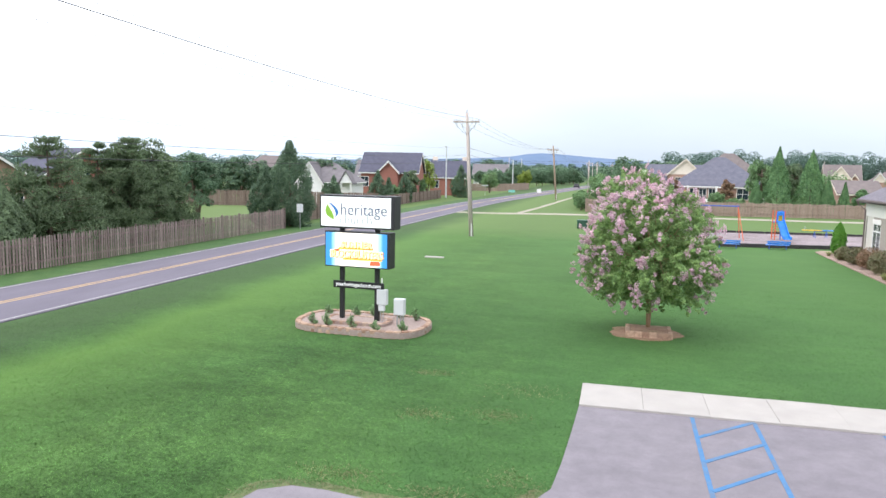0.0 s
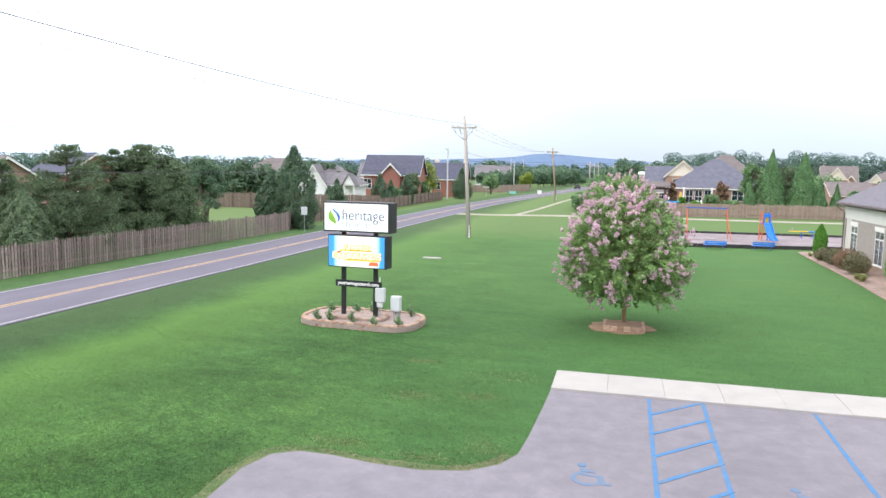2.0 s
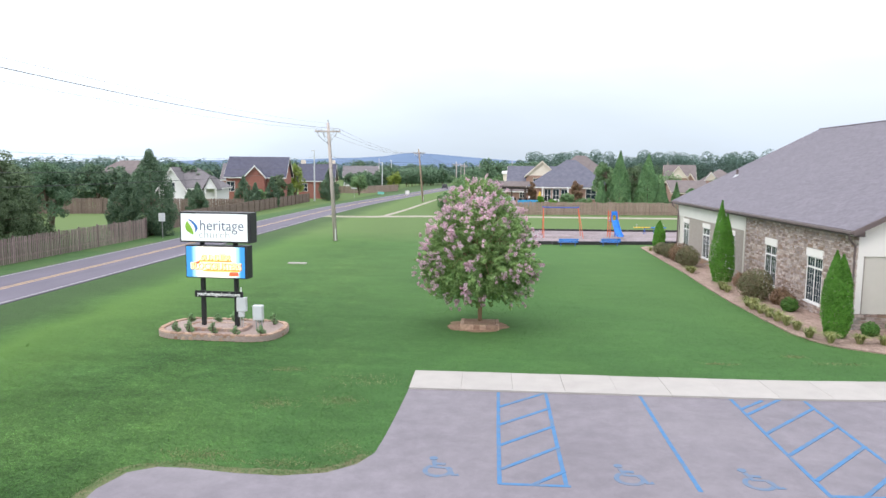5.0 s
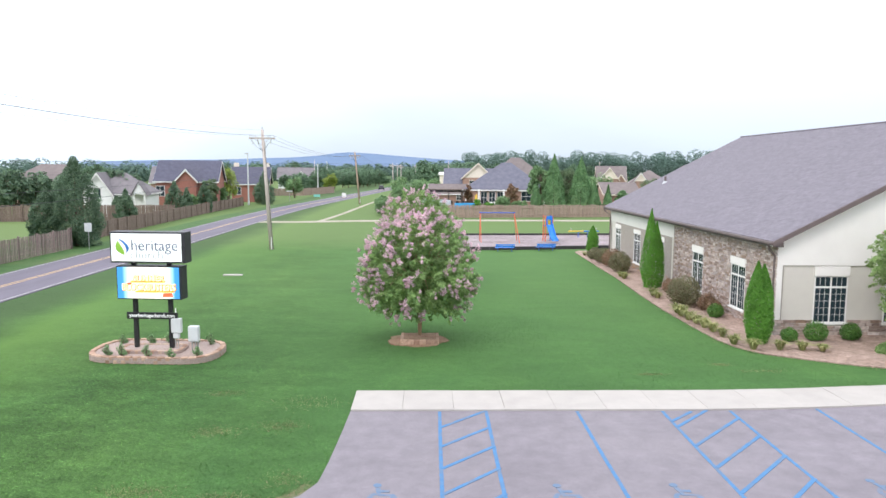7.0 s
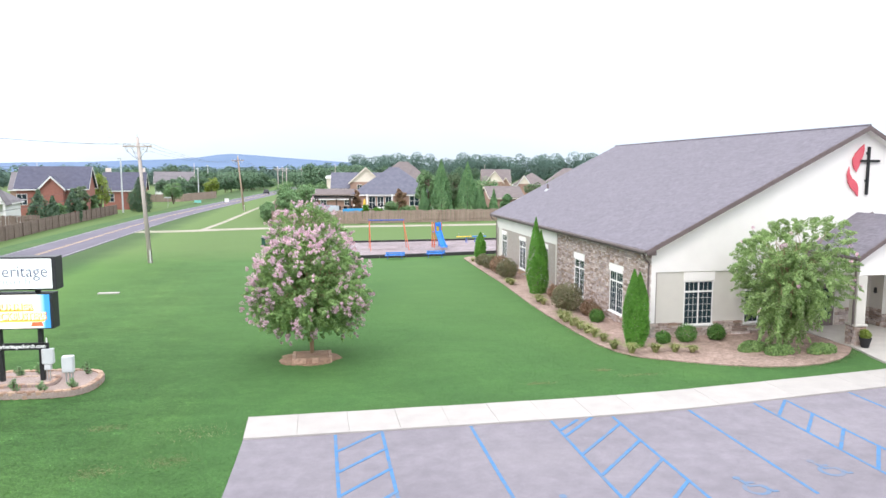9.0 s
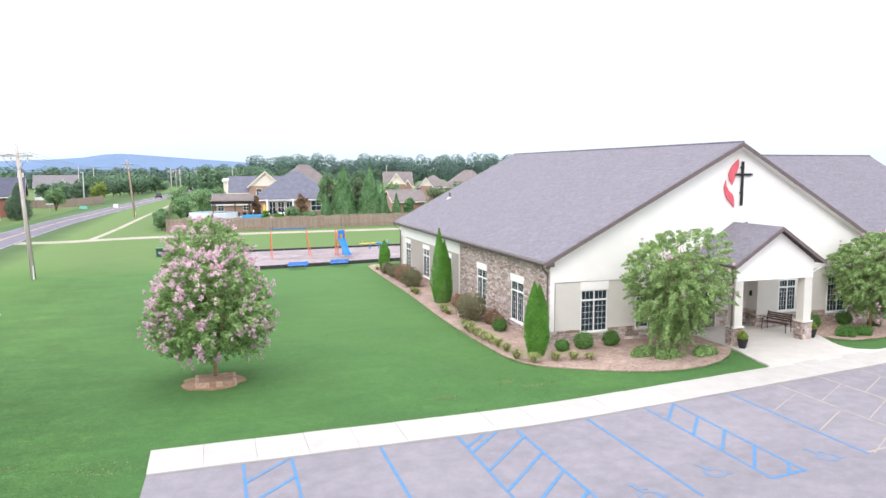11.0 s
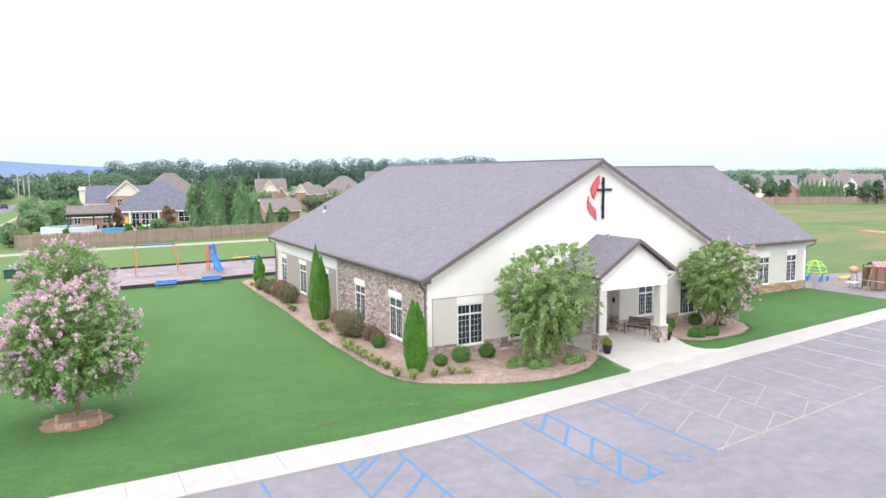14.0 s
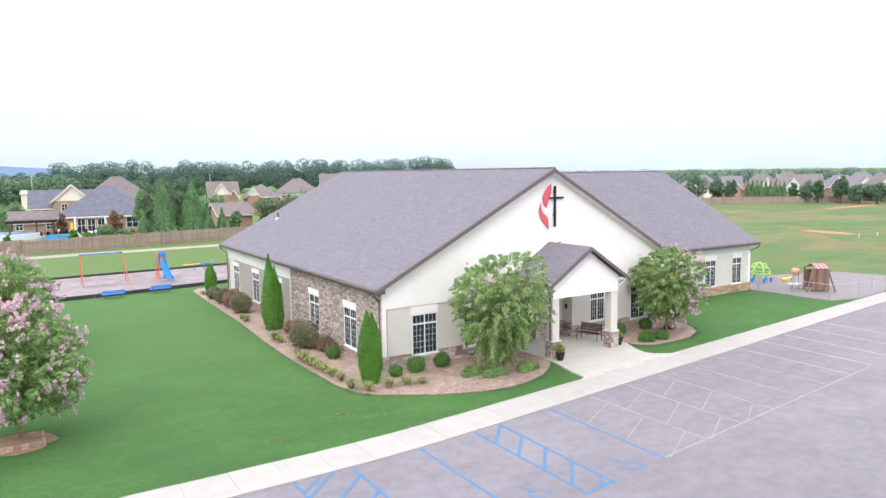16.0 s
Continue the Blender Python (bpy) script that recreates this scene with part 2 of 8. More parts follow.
M_BLUE = surf("worn_blue_paint", (0.058, 0.172, 0.345), (0.084, 0.208, 0.385), 6.0, 0.8, 0.2, 60.0, (0.140, 0.168, 0.215), 2.2, 0.9)
M_BLUE_OLD = surf("faded_blue_paint", (0.105, 0.180, 0.290), (0.150, 0.195, 0.270), 5.0, 0.85, 0.2, 60.0, (0.190, 0.185, 0.215), 2.0, 0.95)
M_YELLOW = surf("faded_yellow_paint", (0.300, 0.262, 0.222), (0.345, 0.300, 0.248), 5.0, 0.85, 0.2, 60.0, (0.222, 0.203, 0.212), 1.3, 0.95)
M_WPAINT = surf("worn_white_paint", (0.360, 0.345, 0.340), (0.430, 0.412, 0.400), 4.0, 0.85, 0.2, 60.0, (0.224, 0.210, 0.220), 1.1, 0.85)
M_RYELLOW = surf("road_yellow_paint", (0.492, 0.324, 0.150), (0.558, 0.396, 0.240), 3.0, 0.8, 0.1, 60.0, (0.287, 0.252, 0.300), 0.6, 0.5)
M_MULCH = surf("pine_bark_mulch", (0.281, 0.194, 0.157), (0.421, 0.308, 0.254), 7.0, 0.95, 1.0, 34.0, (0.335, 0.248, 0.211), 0.5, 0.6, grain=0.7)
mottle(M_MULCH, ((0.5, 0.14, 1.0), (2.2, 0.16, 1.0), (9.0, 0.25, 1.0)), 0.0)
M_PLAY = surf("playground_mulch", (0.246, 0.201, 0.206), (0.325, 0.277, 0.288), 2.0, 0.95, 0.8, 26.0, (0.190, 0.142, 0.138), 0.3, 0.5, grain=0.4)
mottle(M_PLAY, ((0.25, 0.14, 0.5), (1.6, 0.14, 0.6), (7.0, 0.18, 1.0)), 0.0)
M_STUCCO_W = surf("white_stucco", (0.812, 0.778, 0.748), (0.860, 0.826, 0.796), 0.8, 0.92, 0.3, 80.0, (0.770, 0.736, 0.706), 0.3, 0.3)
M_STUCCO_G = surf("taupe_stucco", (0.600, 0.569, 0.519), (0.651, 0.620, 0.563), 0.8, 0.92, 0.35, 80.0, (0.562, 0.532, 0.480), 0.35, 0.35)
M_BAND = surf("cream_stucco", (0.68, 0.66, 0.625), (0.73, 0.71, 0.67), 0.8, 0.92, 0.3, 80.0, (0.64, 0.62, 0.58), 0.3, 0.3)
M_TRIM = surf("white_trim_paint", (0.76, 0.75, 0.73), (0.80, 0.79, 0.77), 3.0, 0.6)
M_FASCIA = surf("brown_metal_fascia", (0.137, 0.107, 0.105), (0.169, 0.130, 0.128), 2.0, 0.5, 0.05, 20.0)
M_SHINGLE = surf("asphalt_shingle", (0.160, 0.146, 0.170), (0.210, 0.192, 0.218), 5.0, 0.95, 0.3, 60.0, (0.236, 0.216, 0.238), 0.9, 0.2, island=0.06, grain=0.3)
M_MORTAR = surf("mortar", (0.33, 0.29, 0.26), (0.40, 0.36, 0.32), 6.0, 0.95, 0.6, 50.0)
M_STONE = tones("ledge_stone", ((0.251, 0.186, 0.159), (0.414, 0.320, 0.276), (0.552, 0.461, 0.415), (0.339, 0.275, 0.262), (0.653, 0.576, 0.539), (0.301, 0.205, 0.152), (0.476, 0.397, 0.387)), 0.9, 0.7, 28.0)
M_STONE_TAN = tones("tan_ledge_stone", ((0.42, 0.26, 0.15), (0.50, 0.34, 0.21), (0.36, 0.24, 0.16), (0.56, 0.42, 0.29), (0.30, 0.20, 0.14)), 0.9, 0.7, 28.0)
M_BLOCK = tones("buff_retaining_block", ((0.40, 0.25, 0.175), (0.50, 0.35, 0.26), (0.28, 0.165, 0.115), (0.53, 0.40, 0.31)), 0.92, 0.8, 34.0)
M_GLASS = glass("dark_window_glass", (0.022, 0.034, 0.042))
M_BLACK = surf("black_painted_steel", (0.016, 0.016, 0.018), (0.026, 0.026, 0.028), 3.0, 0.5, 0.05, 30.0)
M_DARKBOX = surf("charcoal_cabinet_paint", (0.030, 0.030, 0.034), (0.042, 0.042, 0.046), 2.0, 0.45)
M_GREYBOX = surf("pale_grey_enamel", (0.56, 0.58, 0.60), (0.63, 0.65, 0.66), 2.0, 0.45, 0.05, 20.0, (0.48, 0.48, 0.47), 0.9, 0.3)
M_STEEL = surf("galvanised_steel", (0.40, 0.41, 0.42), (0.50, 0.51, 0.52), 6.0, 0.4, metal=0.7)
M_BARK = surf("smooth_tan_bark", (0.30, 0.20, 0.12), (0.42, 0.30, 0.19), 5.0, 0.85, 0.5, 25.0, (0.20, 0.13, 0.08), 1.5, 0.6, stretch=(1, 1, 0.3))
M_DBARK = surf("grey_brown_bark", (0.11, 0.085, 0.065), (0.17, 0.135, 0.10), 5.0, 0.95, 0.8, 20.0, stretch=(1, 1, 0.3))
M_FENCE = tones("weathered_fence_board", ((0.223, 0.168, 0.155), (0.306, 0.240, 0.221), (0.176, 0.131, 0.122), (0.354, 0.277, 0.260)), 0.95, 0.5, 18.0)
M_FENCE_B = tones("brown_fence_board", ((0.325, 0.240, 0.198), (0.377, 0.286, 0.238), (0.280, 0.208, 0.172)), 0.95, 0.4, 18.0)
M_FENCE_D = tones("dark_brown_fence_board", ((0.20, 0.15, 0.125), (0.24, 0.185, 0.155), (0.17, 0.125, 0.105)), 0.95, 0.4, 18.0)
M_POLE = surf("weathered_pole_wood", (0.47, 0.40, 0.365), (0.58, 0.51, 0.475), 3.0, 0.95, 0.6, 14.0, (0.34, 0.29, 0.25), 0.6, 0.5, stretch=(4, 4, 0.25))
M_RUST = surf("orange_brown_pole", (0.340, 0.237, 0.174), (0.440, 0.338, 0.261), 3.0, 0.95, 0.4, 14.0, stretch=(4, 4, 0.25))
M_WIRE = surf("cable", (0.045, 0.045, 0.05), (0.065, 0.065, 0.07), 2.0, 0.6)
M_BRICK = surf("red_brick", (0.28, 0.118, 0.094), (0.37, 0.165, 0.130), 6.0, 0.9, 0.4, 12.0, (0.25, 0.10, 0.08), 0.3, 0.4)
M_BRICK_T = surf("tan_brick", (0.34, 0.212, 0.168), (0.42, 0.272, 0.222), 6.0, 0.9, 0.4, 12.0, (0.29, 0.185, 0.155), 0.3, 0.4)
M_SIDING = surf("cream_siding", (0.76, 0.665, 0.585), (0.82, 0.725, 0.645), 2.0, 0.8)
M_SIDING_W = surf("white_siding", (0.80, 0.80, 0.79), (0.85, 0.85, 0.84), 2.0, 0.8)
M_ROOF_BLUE = surf("slate_blue_shingle", (0.115, 0.115, 0.150), (0.162, 0.162, 0.202), 1.5, 0.95, 0.4, 14.0, (0.135, 0.128, 0.156), 0.2, 0.4)
M_ROOF_NAVY = surf("dark_blue_shingle", (0.080, 0.080, 0.115), (0.11, 0.11, 0.15), 1.5, 0.95, 0.4, 14.0, (0.10, 0.095, 0.12), 0.2, 0.4)
M_ROOF_BROWN = surf("brown_shingle", (0.168, 0.140, 0.138), (0.225, 0.190, 0.184), 1.5, 0.95, 0.4, 14.0, (0.150, 0.128, 0.130), 0.2, 0.4)
M_ROOF_GREY = surf("grey_shingle", (0.17, 0.155, 0.165), (0.22, 0.20, 0.21), 1.5, 0.95, 0.4, 14.0)
L_MYRTLE = leafy("myrtle_leaf", ((0.163, 0.282, 0.109), (0.243, 0.375, 0.132), (0.346, 0.494, 0.178), (0.205, 0.323, 0.120)))
L_MYRTLE_B = leafy("fresh_myrtle_leaf", ((0.172, 0.275, 0.098), (0.240, 0.368, 0.120), (0.355, 0.478, 0.182), (0.203, 0.318, 0.104), (0.415, 0.500, 0.258)))
L_BLOOM = leafy("pink_bloom", ((0.638, 0.414, 0.527), (0.744, 0.508, 0.619), (0.829, 0.633, 0.713), (0.584, 0.374, 0.455), (0.765, 0.643, 0.568)), 0.7, 0.1)
L_ARB = leafy("arborvitae_leaf", ((0.070, 0.210, 0.024), (0.109, 0.288, 0.038), (0.154, 0.367, 0.054), (0.090, 0.249, 0.032)))
L_BOX = leafy("boxwood_leaf", ((0.062, 0.158, 0.036), (0.103, 0.232, 0.052), (0.155, 0.296, 0.070)))
L_PURPLE = leafy("purple_shrub_leaf", ((0.136, 0.133, 0.077), (0.215, 0.173, 0.103), (0.154, 0.193, 0.086), (0.287, 0.234, 0.147)))
L_RUSSET = leafy("russet_shrub_leaf", ((0.24, 0.135, 0.085), (0.32, 0.19, 0.125), (0.20, 0.145, 0.075), (0.36, 0.25, 0.17)))
L_TUFT = leafy("liriope_leaf", ((0.209, 0.254, 0.081), (0.325, 0.346, 0.129), (0.439, 0.427, 0.204), (0.167, 0.224, 0.071)))
L_PINE = leafy("pine_needle", ((0.115, 0.161, 0.095), (0.150, 0.214, 0.117), (0.194, 0.268, 0.140), (0.132, 0.184, 0.107)), 0.7)
L_HOLLY = leafy("dark_evergreen_leaf", ((0.090, 0.155, 0.103), (0.128, 0.205, 0.123), (0.172, 0.253, 0.146)), 0.6)
L_OAK = leafy("broad_leaf", ((0.132, 0.234, 0.121), (0.188, 0.315, 0.144), (0.262, 0.401, 0.181), (0.161, 0.271, 0.130)), 0.7)
L_MID = leafy("grove_leaf", ((0.098, 0.170, 0.106), (0.134, 0.220, 0.130), (0.180, 0.272, 0.160), (0.112, 0.190, 0.120)), 0.8)
L_LIME = leafy("yellow_green_leaf", ((0.203, 0.286, 0.053), (0.284, 0.364, 0.075), (0.351, 0.416, 0.120)), 0.7)
L_CYPRESS = leafy("cypress_leaf", ((0.115, 0.224, 0.110), (0.158, 0.296, 0.131), (0.215, 0.372, 0.156)), 0.7)
M_TRACK = surf("worn_clay_track", (0.216, 0.152, 0.072), (0.144, 0.152, 0.061), 0.5, 0.95, 0.5, 12.0, (0.115, 0.152, 0.050), 0.25, 0.9, grain=0.3)
# far foliage: blue air haze painted into the greens, contrast narrowed
L_FAR = leafy("haze_tinted_leaf", ((0.106, 0.170, 0.148), (0.124, 0.196, 0.161), (0.146, 0.220, 0.175)), 0.9)


# ---- mesh helpers ----
def part(name, bm, material, parent=None, label="", smooth=False):
    """Links a bmesh as one mesh object under a thing or a part."""
    me = bpy.data.meshes.new(name)
    bmesh.ops.recalc_face_normals(bm, faces=bm.faces[:])
    bm.to_mesh(me)
    bm.free()
    me.materials.append(material)
    if smooth:
        me.shade_smooth()
    ob = new(name, me)
    ob.parent = parent
    if label:
        ob["label"] = label
    return ob


def thing(name, label, category, group="", kind="", at=(0, 0, 0), turn=0):
    ob = new(name)
    ob.empty_display_size = 0.2
    ob.matrix_world = pose(*at, 0, 0, turn)
    return tagged(ob, label, category, group, kind)


def sheet(name, verts, faces, material, parent=None, label="", smooth=False):
    me = bpy.data.meshes.new(name)
    me.from_pydata([tuple(map(float, v)) for v in verts], [], [tuple(map(int, q)) for q in faces])
    me.materials.append(material)
    if smooth:
        me.shade_smooth()
    ob = new(name, me)
    ob.parent = parent
    if label:
        ob["label"] = label
    return ob


def box(bm, lo, hi, bevel=0.0):
    """A box between two corners, its edges eased."""
    c = [(a + b) / 2 for a, b in zip(lo, hi)]
    s = [abs(b - a) for a, b in zip(lo, hi)]
    made = bmesh.ops.create_cube(bm, size=1.0, matrix=Matrix.Translation(c) @ Matrix.Diagonal((*s, 1)))
    if bevel:
        edges = list({e for v in made["verts"] for e in v.link_edges})
        bmesh.ops.bevel(bm, geom=edges, offset=bevel, segments=1, affect="EDGES")
    return bm


def boxed(lo, hi, bevel=0.0):
    return box(bmesh.new(), lo, hi, bevel)


def prism(bm, outline, z0, z1):
    """An upright prism over an outline of (x, y)."""
    lo = [bm.verts.new((x, y, z0)) for x, y in outline]
    hi = [bm.verts.new((x, y, z1)) for x, y in outline]
    bm.faces.new(hi), bm.faces.new(lo[::-1])
    for i in range(len(lo)):
        j = (i + 1) % len(lo)
        bm.faces.new((lo[i], lo[j], hi[j], hi[i]))
    return bm


def hull(bm, a, b):
    """A solid between two rings of points of the same length."""
    p, q = [bm.verts.new(v) for v in a], [bm.verts.new(v) for v in b]
    bm.faces.new(p[::-1]), bm.faces.new(q)
    for i in range(len(p)):
        j = (i + 1) % len(p)
        bm.faces.new((p[i], p[j], q[j], q[i]))
    return bm


def tube(bm, points, radii, sides=8):
    """A round bar along points, with a radius at each."""
    pts = [Vector(p) for p in points]
    radii = [radii] * len(pts) if isinstance(radii, (int, float)) else radii
    rings = []
    for i, p in enumerate(pts):
        way = (pts[min(i + 1, len(pts) - 1)] - pts[max(i - 1, 0)]).normalized()
        side = way.cross(Vector((0, 0, 1)) if abs(way.z) < 0.95 else Vector((0, 1, 0))).normalized()
        up = way.cross(side)
        rings.append([bm.verts.new(p + (side * math.cos(k * math.tau / sides) + up * math.sin(k * math.tau / sides)) * radii[i]) for k in range(sides)])
    for a, b in zip(rings, rings[1:]):
        for k in range(sides):
            bm.faces.new((a[k], a[(k + 1) % sides], b[(k + 1) % sides], b[k]))
    bm.faces.new(rings[0][::-1]), bm.faces.new(rings[-1])
    return bm


def bar(points, radii, sides=8):
    return tube(bmesh.new(), points, radii, sides)


def strip(bm, points, width, z0, z1):
    """A flat band with thickness along points (x, y)."""
    p = [Vector(q) for q in points]
    left, right = [], []
    for i, c in enumerate(p):
        d = (p[min(i + 1, len(p) - 1)] - p[max(i - 1, 0)]).normalized()
        nrm = Vector((-d.y, d.x)) * width / 2
        left.append(c + nrm), right.append(c - nrm)
    prism(bm, [tuple(q) for q in left + right[::-1]], z0, z1)
    return bm


def leaves(name, centres, sizes, material, parent, rng, aspect=0.55, droop=0.3, label="", normal=None, face=None):
    """Many small pointed leaves in one mesh, each a bent kite of its own."""
    c = np.asarray(centres, float)
    n = len(c)
    d = rng.normal(size=(n, 3))
    if normal is not None:
        d = d * 0.8 + normal
    d[:, 2] -= droop
    d /= np.linalg.norm(d, axis=1, keepdims=True) + 1e-9
    s = np.cross(d, rng.normal(size=(n, 3)))
    s /= np.linalg.norm(s, axis=1, keepdims=True) + 1e-9
    if face is not None:
        up = rng.normal(size=(n, 3)) * 0.55 + face
        up /= np.linalg.norm(up, axis=1, keepdims=True) + 1e-9
        d = np.cross(up, rng.normal(size=(n, 3)))
        d /= np.linalg.norm(d, axis=1, keepdims=True) + 1e-9
        s = np.cross(up, d)
    up = np.cross(s, d)
    L = np.asarray(sizes, float).reshape(-1, 1) * np.ones((n, 1))
    v = np.empty((n, 4, 3))
    v[:, 0], v[:, 2] = c - d * L * 0.5, c + d * L * 0.5
    v[:, 1], v[:, 3] = c + s * L * aspect * 0.5 + up * L * 0.12, c - s * L * aspect * 0.5 + up * L * 0.12
    k = np.arange(n) * 4
    f = np.stack((np.stack((k, k + 1, k + 2), 1), np.stack((k, k + 2, k + 3), 1)), 1).reshape(-1, 3)
    me = bpy.data.meshes.new(name)
    me.vertices.add(n * 4), me.loops.add(n * 6), me.polygons.add(n * 2)
    me.vertices.foreach_set("co", v.reshape(-1))
    me.loops.foreach_set("vertex_index", f.reshape(-1).astype(np.int32))
    me.polygons.foreach_set("loop_start", (np.arange(n * 2) * 3).astype(np.int32))
    me.update(calc_edges=True)
    me.materials.append(material)
    ob = new(name, me)
    ob.parent = parent
    if label:
        ob["label"] = label
    return ob


def lot_shift(x):
    """How far the parking row bends to the north along its length."""
    return 0.12 * 1.2 * math.log1p(math.exp((x - 11.5) / 1.2))


# ---- the ground, road, parking lot and pavement ----
ground = sheet("ground", [(-4000, -1500, 0), (4000, -1500, 0), (4000, 4500, 0), (-4000, 4500, 0)], [(0, 1, 2, 3)], M_GRASS)
tagged(ground, "mown green lawn running out to the horizon", "lawn", "", "structure")

ROAD = [(-24.6, -60), (-24.5, 10), (-24.2, 40), (-24.0, 75), (-23.9, 100), (-23.1, 125), (-21.2, 150), (-18.6, 180), (-15.6, 215), (-12.6, 250), (-8.0, 310), (0.0, 400), (14.0, 560)]


def along(points, steps):
    """Points along a smooth line through the given ones."""
    p = [Vector(q) for q in points]
    out = []
    for i in range(len(p) - 1):
        a, b, c, d = p[max(i - 1, 0)], p[i], p[i + 1], p[min(i + 2, len(p) - 1)]
        for k in range(steps):
            t = k / steps
            out.append(0.5 * ((2 * b) + (c - a) * t + (2 * a - 5 * b + 4 * c - d) * t * t + (3 * b - a - 3 * c + d) * t ** 3))
    return out + [p[-1]]


def offset_line(points, d):
    out = []
    for i, c in enumerate(points):
        w = (points[min(i + 1, len(points) - 1)] - points[max(i - 1, 0)]).normalized()
        out.append(c + Vector((-w.y, w.x)) * d)
    return out


def ribbon(name, points, width, z, material, parent=None, label="", deep=0.06):
    l, r = offset_line(points, width / 2), offset_line(points, -width / 2)
    n = len(points)
    verts = [(p.x, p.y, z) for p in l] + [(p.x, p.y, z) for p in r] + [(p.x, p.y, z - deep) for p in l] + [(p.x, p.y, z - deep) for p in r]
    faces = []
    for i in range(n - 1):
        faces += [(i, n + i, n + i + 1, i + 1), (2 * n + i, i, i + 1, 2 * n + i + 1), (n + i, 3 * n + i, 3 * n + i + 1, n + i + 1)]
    return sheet(name, verts, faces, material, parent, label)


road_line = along(ROAD, 6)
road = tagged(ribbon("road", road_line, 5.9, 0.035, M_ROAD), "two-lane grey asphalt road with painted lines", "road", "", "structure")
for d, mat, nm, w in ((0.13, M_RYELLOW, "centre_line", 0.11), (-0.13, M_RYELLOW, "centre_line", 0.11), (2.72, M_WPAINT, "edge_line", 0.10), (-2.72, M_WPAINT, "edge_line", 0.10)):
    ribbon(nm, offset_line(road_line, d), w, 0.042, mat, road, deep=0.004)

# verge: rougher, drier grass between the road and the mown lawn, and behind the far kerb
for d, w, nm in ((4.4, 2.8, "verge"),):
    tagged(ribbon(nm, offset_line(road_line, d), w, 0.012, M_VERGE, deep=0.012), "rough darker grass verge beside the road", "grass verge", "", "structure")

# side lane and footpath to the north
lane = along([(-21.3, 91.0), (-16.0, 91.0), (-8, 93.6), (6, 95.4), (26, 96.2), (60, 99), (110, 103)], 5)
tagged(ribbon("gravel_lane", lane, 3.0, 0.02, M_LANE), "pale gravel service lane across the lawn", "lane", "", "structure")
tagged(ribbon("footpath", along([(-13.5, 92.0), (-12.2, 110), (-11.0, 137), (-9.5, 165), (-7.0, 215)], 5), 0.8, 0.018, M_LANE), "narrow pale concrete footpath beside the road", "footpath", "", "structure")

# parking lot
lot = [(-1.2, 16.75)]
for x in np.linspace(0, 64, 33):
    lot.append((float(x), 16.75 + lot_shift(float(x))))
lot += [(64, -40), (-30, -40), (-21.5, 6.0), (-12, 5.0), (-8.0, 6.2), (-6.6, 8.0), (-6.68, 9.7), (-6.45, 10.5), (-5.95, 10.82), (-5.3, 10.82), (-4.2, 10.66), (-3.2, 10.62), (-2.3, 10.85), (-1.72, 11.35), (-1.43, 12.0), (-1.34, 13.2), (-1.26, 15)]
bm = bmesh.new()
prism(bm, lot, -0.05, 0.03)
parking_lot = tagged(part("parking_lot", bm, M_ASPHALT), "weathered grey asphalt parking lot", "parking lot", "", "structure")


def paint(name, pts, material, width=0.095):
    bm = bmesh.new()
    z = {"hatch_line": 0.041, "cross_line": 0.0385, "old_hatch_line": 0.0345, "faint_stall_line": 0.0345}.get(name, 0.036)
    strip(bm, pts, width, 0.028, z)
    return part(name, bm, material, parking_lot)


def stall_y(x, y):
    return y + lot_shift(x)


for x in (1.42, 2.79, 5.48, 8.02, 10.06, 12.75, 15.25, 16.5, 19.25):
    top = 16.7 if x not in (16.5,) else 16.6
    paint("blue_stall_line", [(x, stall_y(x, top)), (x - 0.03, stall_y(x, 13.6)), (x - 0.04, stall_y(x, 10.62))], M_BLUE)
for x0, x1 in ((1.42, 2.79), (8.02, 10.06), (15.25, 16.5)):
    w = x1 - x0
    paint("cross_line", [(x0 - 0.05, stall_y(x0, 10.64)), (x1 + 0.05, stall_y(x1, 10.64))], M_BLUE)
    for k in range(5):
        ya = 15.4 - 1.35 * k
        xa, xb, yb = x0, x1, ya + w * 1.0
        if ya < 10.7:
            xa, ya = x0 + (10.66 - ya) / 1.0, 10.66
        paint("hatch_line", [(xa, stall_y(xa, ya)), (xb, stall_y(xb, yb))], M_BLUE, 0.10)
    if w > 2:
        paint("hatch_line", [(x0, stall_y(x0, 15.85)), (x0 + 0.85, stall_y(x0, 16.65))], M_BLUE, 0.10)
for i in range(10):
    x = 21.8 + 2.46 * i
    mat = M_YELLOW if i < 5 else M_WPAINT
    paint("stall_line", [(x, stall_y(x, 16.65)), (x, stall_y(x, 10.75))], mat, 0.085)
    if i < 3:
        for k in range(3):
            ya = 15.6 - 2.0 * k
            paint("old_hatch_line", [(x - 2.36, stall_y(x, ya - 1.3)), (x - 0.08, stall_y(x, ya))], M_YELLOW, 0.045)
paint("cross_line", [(float(x), stall_y(float(x), 10.7)) for x in np.linspace(19.3, 36.6, 12)], M_YELLOW, 0.085)
for i in range(11):
    x = 19.4 + 2.46 * i + 2.2
    paint("faint_stall_line", [(x + 16.4, stall_y(x + 16.4, 10.6)), (x + 16.4, stall_y(x + 16.4, 5.2))], M_WPAINT, 0.08)


